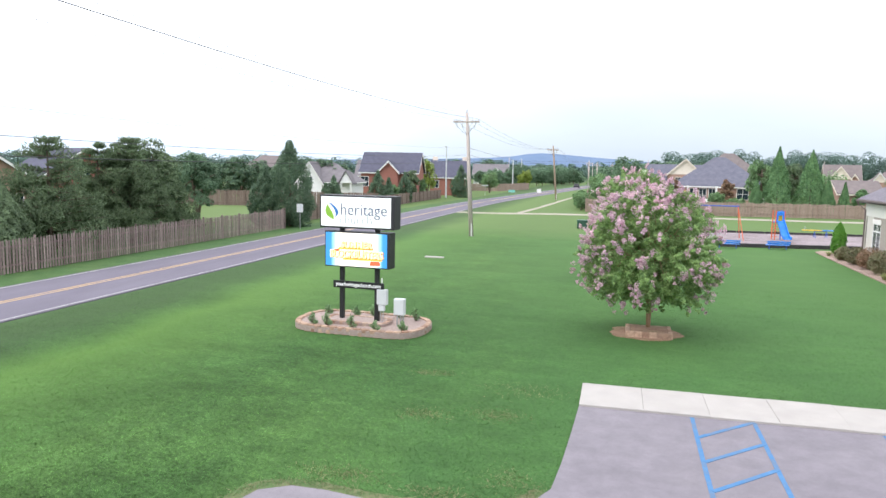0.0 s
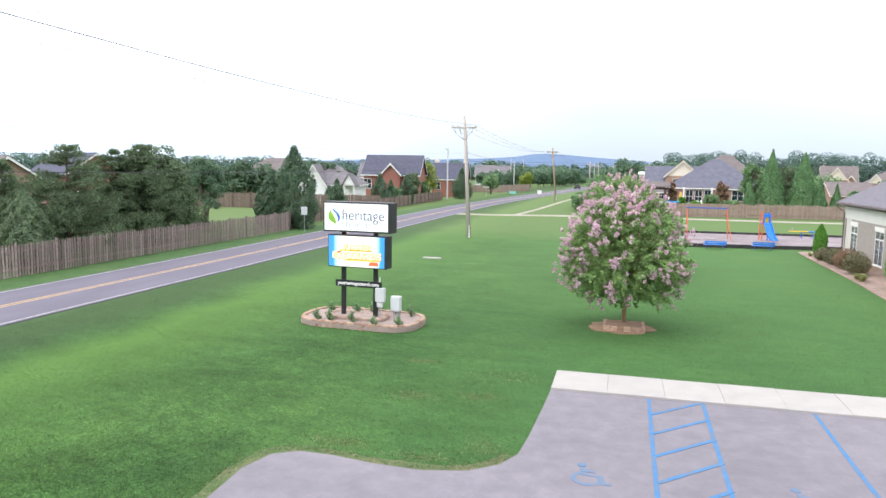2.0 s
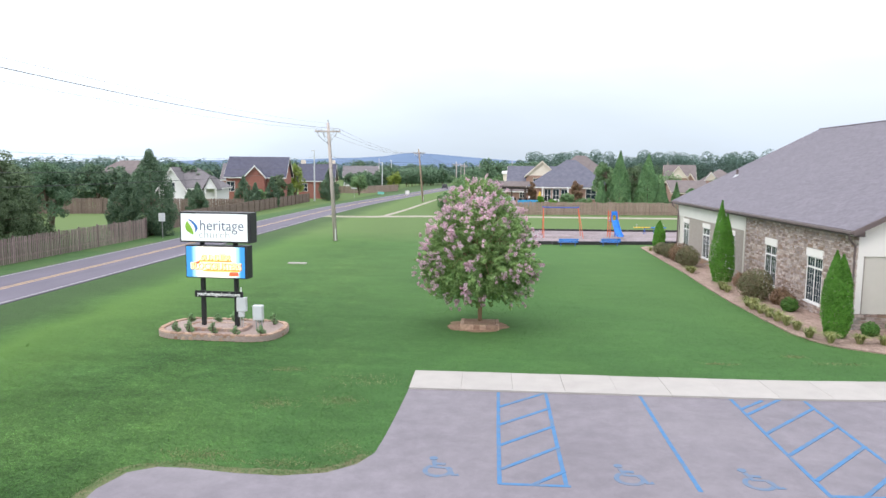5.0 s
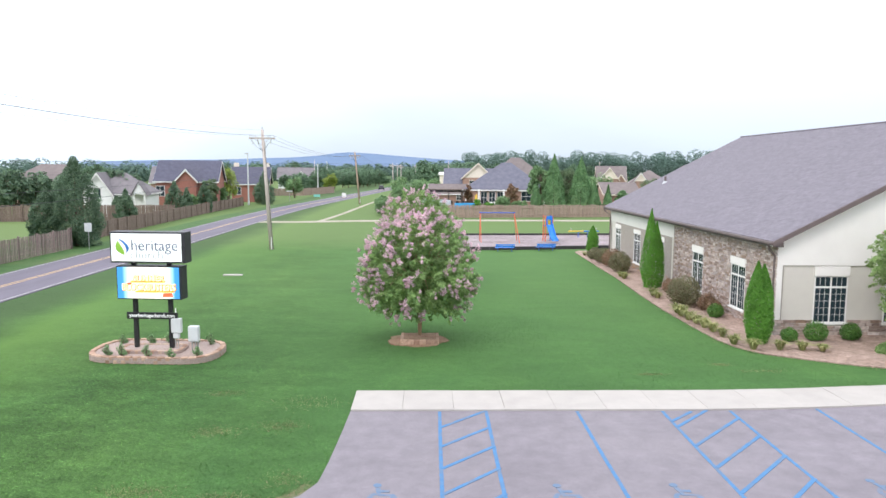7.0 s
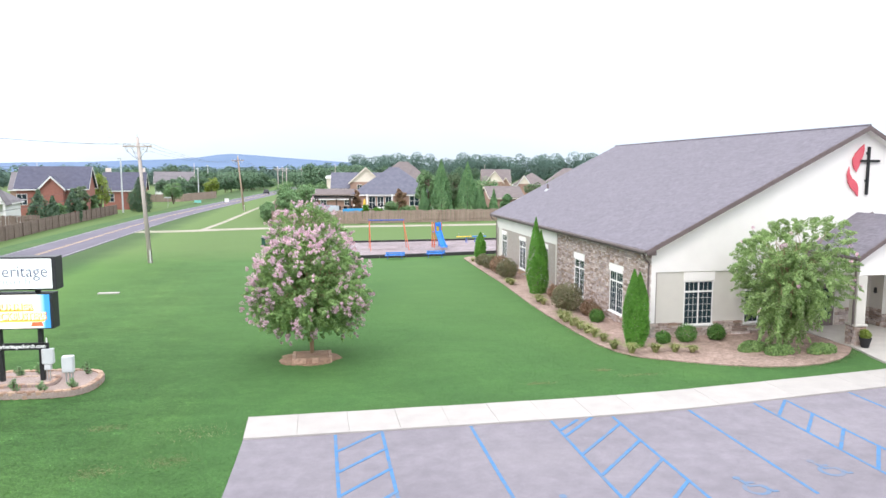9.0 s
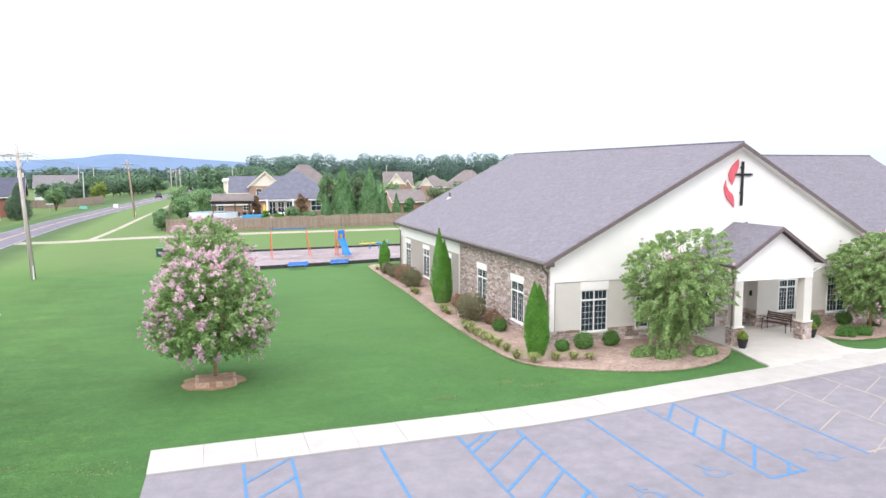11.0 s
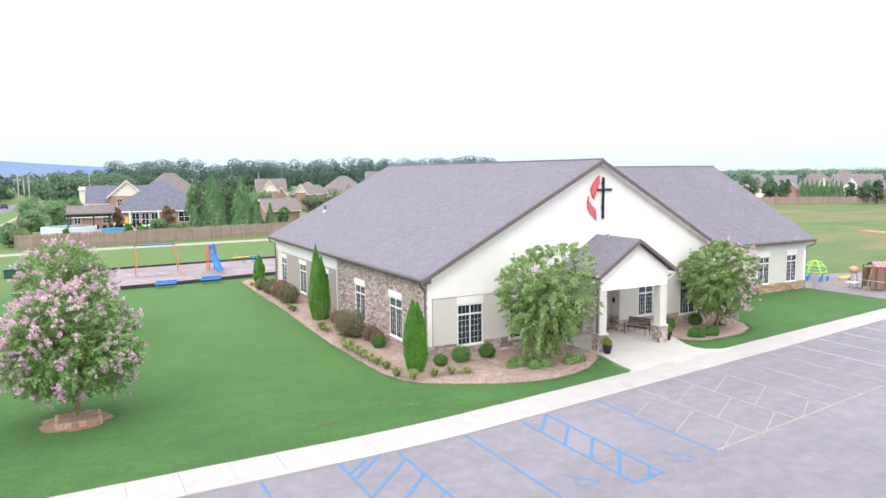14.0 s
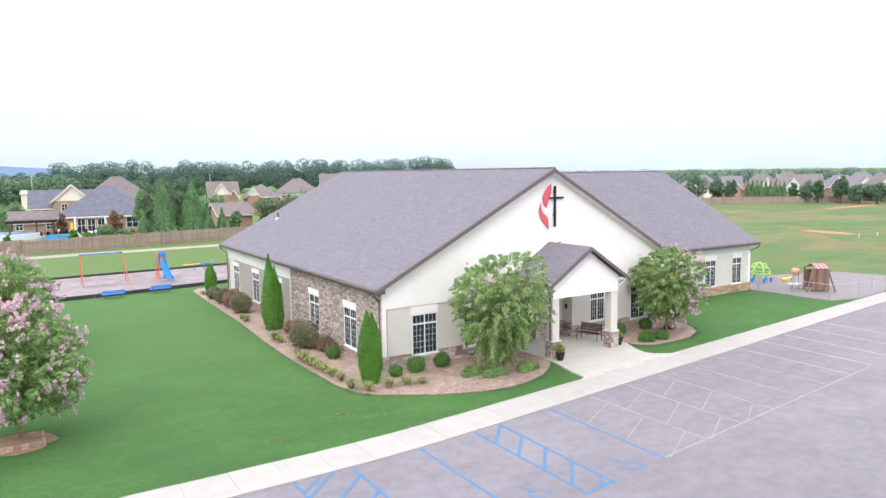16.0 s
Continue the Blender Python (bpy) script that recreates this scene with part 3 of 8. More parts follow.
def wheel_mark(x, y):
    """Painted access mark: a broken ring, a bent back-and-seat stroke and a dot, worn thin."""
    bm = bmesh.new()
    k = 0.84
    ring = [(x + k * (0.02 + 0.33 * math.cos(a)), y + k * (-0.10 + 0.33 * math.sin(a))) for a in np.linspace(radians(120), radians(400), 15)]
    strip(bm, ring, 0.11, 0.028, 0.036)
    for pts in ([(-0.12, 0.52), (-0.06, 0.10), (0.26, 0.08), (0.42, -0.34), (0.56, -0.30)], [(-0.10, 0.32), (0.2, 0.30)]):
        strip(bm, [(x + k * a, y + k * b) for a, b in pts], 0.11, 0.0285, 0.0385 if len(pts) > 2 else 0.0410)
    prism(bm, [(x - 0.12 + 0.1 * math.cos(a), y + 0.56 + 0.1 * math.sin(a)) for a in np.linspace(0, math.tau, 9)[:-1]], 0.028, 0.0395)
    return part("access_mark", bm, M_BLUE_OLD, parking_lot, "faded blue painted wheel mark")


for x, y in ((0.05, 11.25), (4.1, 11.2), (6.75, 11.2), (13.95, 11.55), (11.4, 11.3), (17.85, 11.4)):
    wheel_mark(x, stall_y(x, y) if x < 13 else y + 0.45)

# pavement of separate concrete slabs along the lot, and the apron to the porch
pavement = thing("pavement", "pale concrete pavement of separate slabs", "pavement", "", "structure")
x = -1.2
k = 0
while x < 62:
    w = 1.52
    g = 0.0025
    a, b = x + g, x + w - g
    outline = [(a, 16.75 + lot_shift(a)), (b, 16.75 + lot_shift(b)), (b, 18.55 + lot_shift(b) * 0.96), (a, 18.55 + lot_shift(a) * 0.96)]
    slab = prism(bmesh.new(), outline, -0.06, 0.085 + 0.004 * math.sin(k * 2.7))
    bmesh.ops.bevel(slab, geom=[e for e in slab.edges if min(v.co.z for v in e.verts) > 0.05], offset=0.006, segments=1, affect="EDGES")
    part("slab", slab, M_CONC, pavement)
    x += w
    k += 1
APRON = [(22.5, 19.72), (23.1, 19.86), (23.4, 20.02), (23.5, 20.3), (23.55, 20.9), (23.75, 21.8), (24.0, 22.7), (24.05, 23.2), (24.05, 26.2), (30.0, 26.2), (30.0, 23.7), (29.45, 22.5), (29.25, 21.7), (29.45, 21.15), (30.1, 20.75), (31.2, 20.6), (31.2, 20.5), (27, 20.05)]
bm = prism(bmesh.new(), APRON, -0.05, 0.083)
apron = part("entry_apron", bm, M_APRON)
tagged(apron, "broad pale concrete walk leading to the porch", "walkway", "", "structure")

# clay and dry patches in the lawn, and the field beyond the wing
def patch(name, x, y, rx, ry, z, material, label, category, rng, turn=0.0, n=22, kind="structure"):
    """A low ragged-edged patch on the ground."""
    a = np.linspace(0, math.tau, n, endpoint=False)
    r = 1 + 0.07 * np.sin(a * 2 + rng.uniform(0, 6)) + 0.05 * np.sin(a * 5 + rng.uniform(0, 6)) + 0.03 * np.sin(a * 9 + rng.uniform(0, 6)) + rng.normal(scale=0.02, size=n)
    c, s = math.cos(turn), math.sin(turn)
    pts = [(x + c * rx * rr * math.cos(t) - s * ry * rr * math.sin(t), y + s * rx * rr * math.cos(t) + c * ry * rr * math.sin(t)) for t, rr in zip(a, r)]
    return tagged(part(name, prism(bmesh.new(), pts, -0.01, z), material), label, category, "", kind)


prng = np.random.default_rng(5)
tagged(part("field", prism(bmesh.new(), [(52, 37), (66, 32.0), (68.2, 26.6), (420, 26.6), (420, 420), (54, 130)], -0.02, 0.010), M_FIELD), "rough sunlit field of yellowish grass", "field", "", "structure")
for pts, w in (([(118, 85.5), (134, 85.7), (151, 86.2), (175, 90), (215, 93), (260, 96)], 4.5), ([(112, 66), (105, 58), (96.5, 52), (91.6, 46), (88, 36), (86, 26)], 3.0), ([(104, 53), (108, 50.4), (114, 48.5), (122, 46)], 2.2)):
    tagged(ribbon("worn_track", along(pts, 6), w, 0.016, M_TRACK, deep=0.03), "faded brown worn track through the field", "bare soil", "", "structure")
for x, y, rx, ry, tn in ((105.2, 55.4, 4.6, 1.5, 1.35), (176, 90, 14, 1.1, 0.1)):
    patch("clay_patch", x, y, rx, ry, 0.024, M_DIRT, "bare orange clay showing through the field grass", "bare soil", prng, tn, 60)

# dry, worn fringe where the lawn meets the asphalt
fringe = along([(-8.2, 6.25), (-6.8, 8.0), (-6.84, 9.75), (-6.6, 10.62), (-5.98, 10.97), (-5.3, 10.97), (-4.2, 10.8), (-3.2, 10.76), (-2.4, 10.98), (-1.85, 11.45), (-1.58, 11.9)], 8)
frng = np.random.default_rng(12)
wd = np.convolve(np.abs(frng.normal(0.0, 0.22, len(fringe) + 8)), np.ones(9) / 9, "valid") + frng.uniform(-0.015, 0.015, len(fringe))
ins, outs = offset_line(fringe, -0.30), [offset_line(fringe, float(w))[i] for i, w in enumerate(wd)]
nf = len(fringe)
M_DRY = surf("dry_thatch", (0.17, 0.165, 0.085), (0.085, 0.150, 0.052), 2.2, 0.95, 0.5, 30.0, (0.26, 0.19, 0.13), 0.7, 0.8, grain=0.4)
tagged(sheet("worn_edge", [(p.x, p.y, 0.008) for p in ins] + [(p.x, p.y, 0.008) for p in outs], [(i, i + 1, nf + i + 1, nf + i) for i in range(nf - 1)], M_DRY), "strip of dry worn grass along the asphalt", "worn grass", "", "structure")
# lawn blades close to the camera's way, denser along the hard edges
def blades(name, xy, h0, h1, w, material, label, seed):
    rng = np.random.default_rng(seed)
    n = len(xy)
    a = rng.uniform(0, math.tau, n)
    h = rng.uniform(h0, h1, n)
    side = np.stack((np.cos(a), np.sin(a), np.zeros(n)), 1) * (w * rng.uniform(0.6, 1.4, n))[:, None]
    lean = rng.normal(scale=1.5, size=(n, 2)) * h[:, None]
    c = np.concatenate((xy, np.zeros((n, 1))), 1)
    v = np.empty((n, 3, 3))
    v[:, 0], v[:, 1] = c - side, c + side
    v[:, 2] = c + np.concatenate((lean, h[:, None]), 1)
    me = bpy.data.meshes.new(name)
    me.vertices.add(n * 3), me.loops.add(n * 3), me.polygons.add(n)
    me.vertices.foreach_set("co", v.reshape(-1))
    me.loops.foreach_set("vertex_index", np.arange(n * 3, dtype=np.int32))
    me.polygons.foreach_set("loop_start", (np.arange(n) * 3).astype(np.int32))
    me.update(calc_edges=True)
    me.materials.append(material)
    return tagged(new(name, me), label, "grass", "", "stuff")


L_EDGE = leafy("edge_blade", ((0.085, 0.175, 0.060), (0.11, 0.20, 0.068), (0.14, 0.21, 0.080), (0.24, 0.22, 0.12)), 0.7)
grng = np.random.default_rng(31)
xy = np.stack((grng.uniform(-21, 16, 700000), 7 + 30 * grng.random(700000) ** 2.0), 1)
xy = xy[grng.random(len(xy)) < np.clip((43 - xy[:, 1]) / 32, 0, 1)]


def inside(poly, p):
    px, py = p[:, 0], p[:, 1]
    hit = np.zeros(len(p), bool)
    for (x0, y0), (x1, y1) in zip(poly, poly[1:] + poly[:1]):
        if y0 == y1:
            continue
        hit ^= ((y0 > py) != (y1 > py)) & (px < (x1 - x0) * (py - y0) / (y1 - y0) + x0)
    return hit


keep = ~inside(lot, xy)
keep &= ~((xy[:, 0] > -1.25) & (xy[:, 1] < 18.6 + np.maximum(0, xy[:, 0] - 11) * 0.12))
keep &= ~((xy[:, 0] > -12) & (xy[:, 0] < -6.6) & (xy[:, 1] > 21.7) & (xy[:, 1] < 25.2))
keep &= ~((xy[:, 0] > -0.1) & (xy[:, 0] < 1.6) & (xy[:, 1] > 24.7) & (xy[:, 1] < 26.4)) & ~((xy[:, 0] > 13.1) & (xy[:, 1] > 22.8))
lawn_xy = xy[keep][:190000]
blades("lawn_grass", lawn_xy, 0.015, 0.04, 0.007, M_BLADE, "short mown green grass blades", 1)
edge = []
for p, q, k in ((fringe[0], fringe[-1], 0),):
    pts = np.array([(v.x, v.y) for v in offset_line(fringe, 0.06)])
    idx = grng.integers(0, len(pts) - 1, 2600)
    t = grng.random((2600, 1))
    edge.append(pts[idx] * (1 - t) + pts[idx + 1] * t + grng.normal(scale=0.10, size=(2600, 2)))
xs = grng.uniform(-1.1, 24, 9000)
edge.append(np.stack((xs, 18.6 + np.array([lot_shift(float(x)) * 0.96 for x in xs]) + np.abs(grng.normal(scale=0.03, size=9000))), 1))
xs = np.concatenate((grng.normal(22.3, 0.5, 260), grng.normal(24.2, 0.3, 140), grng.uniform(19, 40, 260)))
edge.append(np.stack((xs, 16.72 + np.array([lot_shift(float(x)) for x in xs]) - np.abs(grng.normal(scale=0.03, size=len(xs)))), 1))
blades("edge_grass", np.concatenate(edge), 0.02, 0.05, 0.010, L_EDGE, "longer grass along the edges of the paving", 2)


# soft dry spots: thin straw-coloured blades among the green
L_DRY = leafy("dry_blade", ((0.14, 0.23, 0.08), (0.22, 0.25, 0.11), (0.31, 0.28, 0.16), (0.12, 0.22, 0.07)), 0.8)
spots = []
for x, y, rx, ry, n_ in ((-5.3, 18.5, 0.55, 0.25, 420), (-3.0, 15.6, 0.6, 0.4, 620), (-4.7, 15.2, 0.55, 0.35, 480), (11.9, 21.85, 0.35, 0.16, 300), (8.9, 20.6, 0.5, 0.14, 320), (-2.2, 12.2, 0.5, 0.5, 420), (-5.4, 11.6, 0.8, 0.3, 700), (-3.4, 11.3, 0.7, 0.25, 520), (-2.6, 17.6, 0.9, 0.6, 420), (13.2, 21.0, 0.8, 0.2, 300), (-0.4, 44.5, 1.6, 0.5, 400), (3.5, 46.0, 2.2, 0.6, 400)):
    spots.append(grng.normal(size=(n_, 2)) * (rx, ry) * 0.6 + (x, y))
blades("dry_grass", np.concatenate(spots), 0.012, 0.035, 0.010, L_DRY, "thin dry grass in faint spots of the lawn", 7)


# ---- the church ----
X0, X1, XM = 16.1, 36.4, 26.7     # west wall, east wall, ridge
Y0, Y1 = 26.4, 54.2                # front and rear walls
EAVE, RIDGE, OVER = 4.05, 9.88, 0.45
SLOPE = (RIDGE - 4.17) / (XM - (X0 - OVER))
SLOPE_E = (RIDGE - 4.17) / (X1 + OVER - XM)
church = thing("church", "single-storey church of stucco and stone under a grey shingle gable roof", "church", at=(27, 40, 0))
CH = Matrix.Translation((-27, -40, 0))


def cpart(name, bm, material, parent=None, label="", smooth=False):
    """A part of the church, given in the place's own metres."""
    if name == "wall":
        bmesh.ops.remove_doubles(bm, verts=bm.verts[:], dist=0.0005)
    if parent is None or parent is church:
        bm.transform(CH)
        return part(name, bm, material, church, label, smooth)
    bm.transform(CH)
    return part(name, bm, material, parent, label, smooth)


def wall_with_holes(u0, u1, z0, z1, holes, place):
    """Wall boxes around openings: place(u0, u1, z0, z1) makes one box."""
    cuts = sorted({u0, u1, *[h[0] for h in holes], *[h[1] for h in holes]})
    for a, b in zip(cuts, cuts[1:]):
        if b - a < 1e-4:
            continue
        mid = (a + b) / 2
        hs = sorted((h[2], h[3]) for h in holes if h[0] <= mid <= h[1])
        z = z0
        for ha, hb in hs:
            if min(ha, z1) > z:
                place(a, b, z, min(ha, z1))
            z = max(z, min(hb, z1))
        if z < z1:
            place(a, b, z, z1)


T = 0.3
W_WIN = [(29.35, 30.95), (34.5, 36.05), (40.95, 42.45), (45.95, 47.5), (51.05, 52.5)]
F_WIN = [(17.8, 19.27), (33.2, 34.7), (20.9, 22.4)]
SILL, HEAD = 0.5, 2.62
SPLIT = 39.25
# west wall
holes = [(a, b, SILL, HEAD) for a, b in W_WIN]
bm = bmesh.new()
wall_with_holes(Y0, SPLIT, 0, EAVE, holes, lambda a, b, c, d: box(bm, (X0, a, c), (X0 + T, b, d)))
cpart("wall", bm, M_MORTAR, label="mortar bed behind ledge stone")
bm = bmesh.new()
wall_with_holes(SPLIT, Y1, 0, 3.05, holes, lambda a, b, c, d: box(bm, (X0 + 0.05, a, c), (X0 + T, b, d)))
cpart("wall", bm, M_STUCCO_G, label="taupe stucco lower wall")
cpart("wall", boxed((X0 - 0.02, SPLIT, 3.05), (X0 + T, Y1, EAVE)), M_BAND, label="white stucco band")
# front wall: stone base, taupe field, white gable
FRONT = [(a, b, SILL + 0.08, HEAD + 0.02) for a, b in F_WIN] + [(29.85, 31.0, 0.85, 2.55)] + [(24.9, 28.45, 0.0, 3.1)]
bm = bmesh.new()
wall_with_holes(X0 + 0.3, X1, 0, 3.1, FRONT, lambda a, b, c, d: box(bm, (a, Y0 + 0.06, c), (b, Y0 + T, d)))
cpart("wall", bm, M_STUCCO_G, label="taupe stucco front wall")
bm = bmesh.new()
roof_z = lambda x: 4.17 + min((x - (X0 - OVER)) * SLOPE, (X1 + OVER - x) * SLOPE_E)
hull(bm, [(X0, Y0, 3.1), (X1, Y0, 3.1), (X1, Y0, roof_z(X1) - 0.12), (XM, Y0, RIDGE - 0.15), (X0, Y0, roof_z(X0) - 0.12)],
     [(X0, Y0 + T, 3.1), (X1, Y0 + T, 3.1), (X1, Y0 + T, roof_z(X1) - 0.12), (XM, Y0 + T, RIDGE - 0.15), (X0, Y0 + T, roof_z(X0) - 0.12)])
cpart("gable_wall", bm, M_STUCCO_W, label="white stucco gable")
bm = bmesh.new()
hull(bm, [(X0, Y1 - T, 0), (X1, Y1 - T, 0), (X1, Y1 - T, roof_z(X1) - 0.12), (XM, Y1 - T, RIDGE - 0.15), (X0, Y1 - T, roof_z(X0) - 0.12)],
     [(X0, Y1, 0), (X1, Y1, 0), (X1, Y1, roof_z(X1) - 0.12), (XM, Y1, RIDGE - 0.15), (X0, Y1, roof_z(X0) - 0.12)])
cpart("wall", bm, M_STUCCO_W, label="white rear gable wall")
cpart("wall", boxed((X1 - T, Y0 + T, 0), (X1, Y1 - T, EAVE)), M_STUCCO_G)
# white corner pier and ledge under the gable
cpart("corner_trim", boxed((X0 - 0.015, Y0 - 0.012, 0.72), (X0 + 0.24, Y0 + 0.2, 3.1)), M_STUCCO_W)
cpart("corner_trim", boxed((X0 - 0.012, SPLIT - 0.02, 0.0), (X0 + 0.05, SPLIT + 0.22, 3.05)), M_STUCCO_G)
cpart("corner_trim", boxed((X0 - 0.012, Y1 - 0.3, 0.0), (X0 + 0.05, Y1 + 0.02, 3.05)), M_STUCCO_G)

# the east wing, its ridge across the first
WX, WY0, WY1, WE, WR, WYM = 51.15, 30.75, 50.0, 3.82, 9.55, 40.2
WIN_E = [(42.6, 43.9), (45.75, 47.0), (48.95, 50.1)]
bm = bmesh.new()
wall_with_holes(X1, WX, 0.68, 3.0, [(a, b, 0.72, 2.75) for a, b in WIN_E], lambda a, b, c, d: box(bm, (a, WY0 + 0.05, c), (b, WY0 + T, d)))
cpart("wall", bm, M_STUCCO_G, label="taupe stucco wing wall")
cpart("wall", boxed((X1, WY0, 3.0), (WX, WY0 + T, WE)), M_BAND, label="white stucco band")
bm = bmesh.new()
hull(bm, [(WX - T, WY0 + T, 0), (WX - T, WY1, 0), (WX - T, WY1, WE), (WX - T, WYM, WR - 0.2), (WX - T, WY0 + T, WE)],
     [(WX, WY0 + T, 0), (WX, WY1, 0), (WX, WY1, WE), (WX, WYM, WR - 0.2), (WX, WY0 + T, WE)])
cpart("wall", bm, M_STUCCO_W, label="white stucco end gable")
cpart("wall", boxed((X1, WY1 - T, 0), (WX - T, WY1, WE)), M_STUCCO_G)
cpart("wall", boxed((X1, WY0, 0.0), (WX + 0.02, WY0 + T, 0.68)), M_MORTAR, label="mortar bed of the wing's stone base")
cpart("corner_trim", boxed((WX - 0.25, WY0 - 0.012, 0.68), (WX + 0.015, WY0 + 0.1, 3.0)), M_STUCCO_W)


def roof_plane(name, a, b, c, d, courses, parent, thick=0.06, across=0.42):
    """A roof slope of overlapping shingle courses: a-b is the eave, d-c the ridge above it."""
    a, b, c, d = (Vector(v) for v in (a, b, c, d))
    nrm = (b - a).cross(d - a).normalized()
    if nrm.z < 0:
        nrm = -nrm
    rng = np.random.default_rng(int(abs(a.x * 7 + a.y * 3)) + 1)
    verts, faces = [], []
    lo, hi = [a, b, c, d], []
    k = 0
    for i in range(courses):
        t0, t1 = i / courses, (i + 1) / courses
        p0, p1, q0, q1 = a.lerp(d, t0), b.lerp(c, t0), a.lerp(d, t1), b.lerp(c, t1)
        length = (p1 - p0).length
        cuts = [0.0]
        while cuts[-1] < 1:
            cuts.append(min(1.0, cuts[-1] + across * rng.uniform(0.55, 1.45) / max(length, 0.5)))
        for u, v in zip(cuts, cuts[1:]):
            lift = 0.007 + rng.uniform(0, 0.002)
            base = [p0.lerp(p1, u), p0.lerp(p1, v), q0.lerp(q1, v), q0.lerp(q1, u)]
            top = [base[0] + nrm * lift, base[1] + nrm * lift, base[2] + nrm * 0.004, base[3] + nrm * 0.004]
            verts += [*top, base[0], base[1]]
            faces += [(k, k + 1, k + 2, k + 3), (k + 4, k + 5, k + 1, k)]
            k += 6
    slab = bmesh.new()
    hull(slab, [v - nrm * thick for v in lo], lo)
    body = part(name, slab, M_FASCIA, parent)
    sh = sheet("shingles", verts, faces, M_SHINGLE, body)
    sh["kind"] = "stuff"
    return body


def rel(p):
    return (p[0] - 27, p[1] - 40, p[2])


FY, RY = Y0 - 0.42, Y1 + 0.45
ex0, ex1 = X0 - OVER, X1 + OVER
roof_plane("roof", *[rel(p) for p in ((ex0, RY, 4.17), (ex0, FY, 4.17), (XM, FY, RIDGE), (XM, RY, RIDGE))], 74, church)
roof_plane("roof", *[rel(p) for p in ((ex1, FY, 4.17), (ex1, RY, 4.17), (XM, RY, RIDGE), (XM, FY, RIDGE))], 74, church)
roof_plane("roof", *[rel(p) for p in ((XM + 2, 30.25, 3.90), (WX + 0.4, 30.25, 3.90), (WX + 0.4, WYM, WR), (XM + 2, WYM, WR))], 62, church)
roof_plane("roof", *[rel(p) for p in ((WX + 0.4, 50.4, 3.90), (XM + 2, 50.4, 3.90), (XM + 2, WYM, WR), (WX + 0.4, WYM, WR))], 62, church)
bm = bmesh.new()
for a, b, h in (((XM, FY - 0.01, RIDGE), (XM, RY, RIDGE), 0.05),):
    tube(bm, [(a[0], a[1], a[2] + 0.015), (b[0], b[1], b[2] + 0.015)], 0.06, 6)
cpart("ridge_cap", bm, M_SHINGLE)
cpart("ridge_cap", bar([(XM + 2, WYM, WR + 0.015), (WX + 0.41, WYM, WR + 0.015)], 0.06, 6), M_SHINGLE)
# rake boards, eave gutters and downspouts
def rake(x_lo, z_lo, x_hi, z_hi, y, w=0.22, t=0.05):
    bm = bmesh.new()
    hull(bm, [(x_lo, y - t, z_lo - w), (x_hi, y - t, z_hi - w), (x_hi, y - t, z_hi - 0.015), (x_lo, y - t, z_lo - 0.015)],
         [(x_lo, y, z_lo - w), (x_hi, y, z_hi - w), (x_hi, y, z_hi - 0.015), (x_lo, y, z_lo - 0.015)])
    return bm


cpart("rake_board", rake(ex0, 4.17, XM, RIDGE, FY), M_FASCIA)
cpart("rake_board", rake(ex1, 4.17, XM, RIDGE, FY), M_FASCIA)
bm = bmesh.new()
hull(bm, [(ex0, FY, 3.94), (XM, FY, RIDGE - 0.24), (XM, Y0, RIDGE - 0.24), (ex0, Y0, 3.94)], [(ex0, FY, 3.99), (XM, FY, RIDGE - 0.19), (XM, Y0, RIDGE - 0.19), (ex0, Y0, 3.99)])
cpart("soffit", bm, M_STUCCO_W)
bm = bmesh.new()
hull(bm, [(ex1, FY, 3.94), (XM, FY, RIDGE - 0.24), (XM, Y0, RIDGE - 0.24), (ex1, Y0, 3.94)], [(ex1, FY, 3.99), (XM, FY, RIDGE - 0.19), (XM, Y0, RIDGE - 0.19), (ex1, Y0, 3.99)])
cpart("soffit", bm, M_STUCCO_W)
cpart("gutter", boxed((ex0 - 0.10, FY, 4.02), (ex0 + 0.03, RY, 4.15), 0.02), M_FASCIA)
cpart("gutter", boxed((ex1 + 0.02, 30.12, 3.76), (WX + 0.4, 30.24, 3.88), 0.02), M_FASCIA)
cpart("soffit", boxed((ex0, FY + 0.05, 3.93), (X0 + 0.05, RY, 3.97)), M_FASCIA)
cpart("corner_trim", boxed((X0 + 0.002, Y0 - 0.008, 3.1), (X0 + 0.3, Y0 + 0.3, 4.18)), M_STUCCO_W)
cpart("eave_return", boxed((ex0 + 0.01, FY + 0.01, 3.98), (X0 + 0.02, Y0 + 0.2, 4.14)), M_FASCIA)
cpart("soffit", boxed((ex1 + 0.02, 30.25, 3.69), (WX + 0.38, WY0 + 0.05, 3.73)), M_FASCIA)
cpart("downspout", bar([(ex0 - 0.04, FY + 0.3, 4.03), (ex0 + 0.05, FY + 0.36, 3.8), (X0 - 0.07, Y0 + 0.12, 3.5), (X0 - 0.07, Y0 + 0.12, 0.15), (X0 - 0.2, Y0 + 0.02, 0.06)], 0.05, 6), M_FASCIA)
cpart("downspout", bar([(ex0 - 0.04, RY - 0.15, 4.03), (ex0 + 0.02, RY - 0.2, 3.8), (X0 - 0.06, Y1 - 0.1, 3.45), (X0 - 0.06, Y1 - 0.1, 0.15)], 0.055, 6), M_FASCIA)
cpart("downspout", bar([(WX + 0.3, 30.18, 3.7), (WX + 0.28, 30.25, 3.5), (WX + 0.07, WY0 + 0.05, 3.2), (WX + 0.07, WY0 + 0.05, 0.15)], 0.055, 6), M_FASCIA)
bm = bmesh.new()
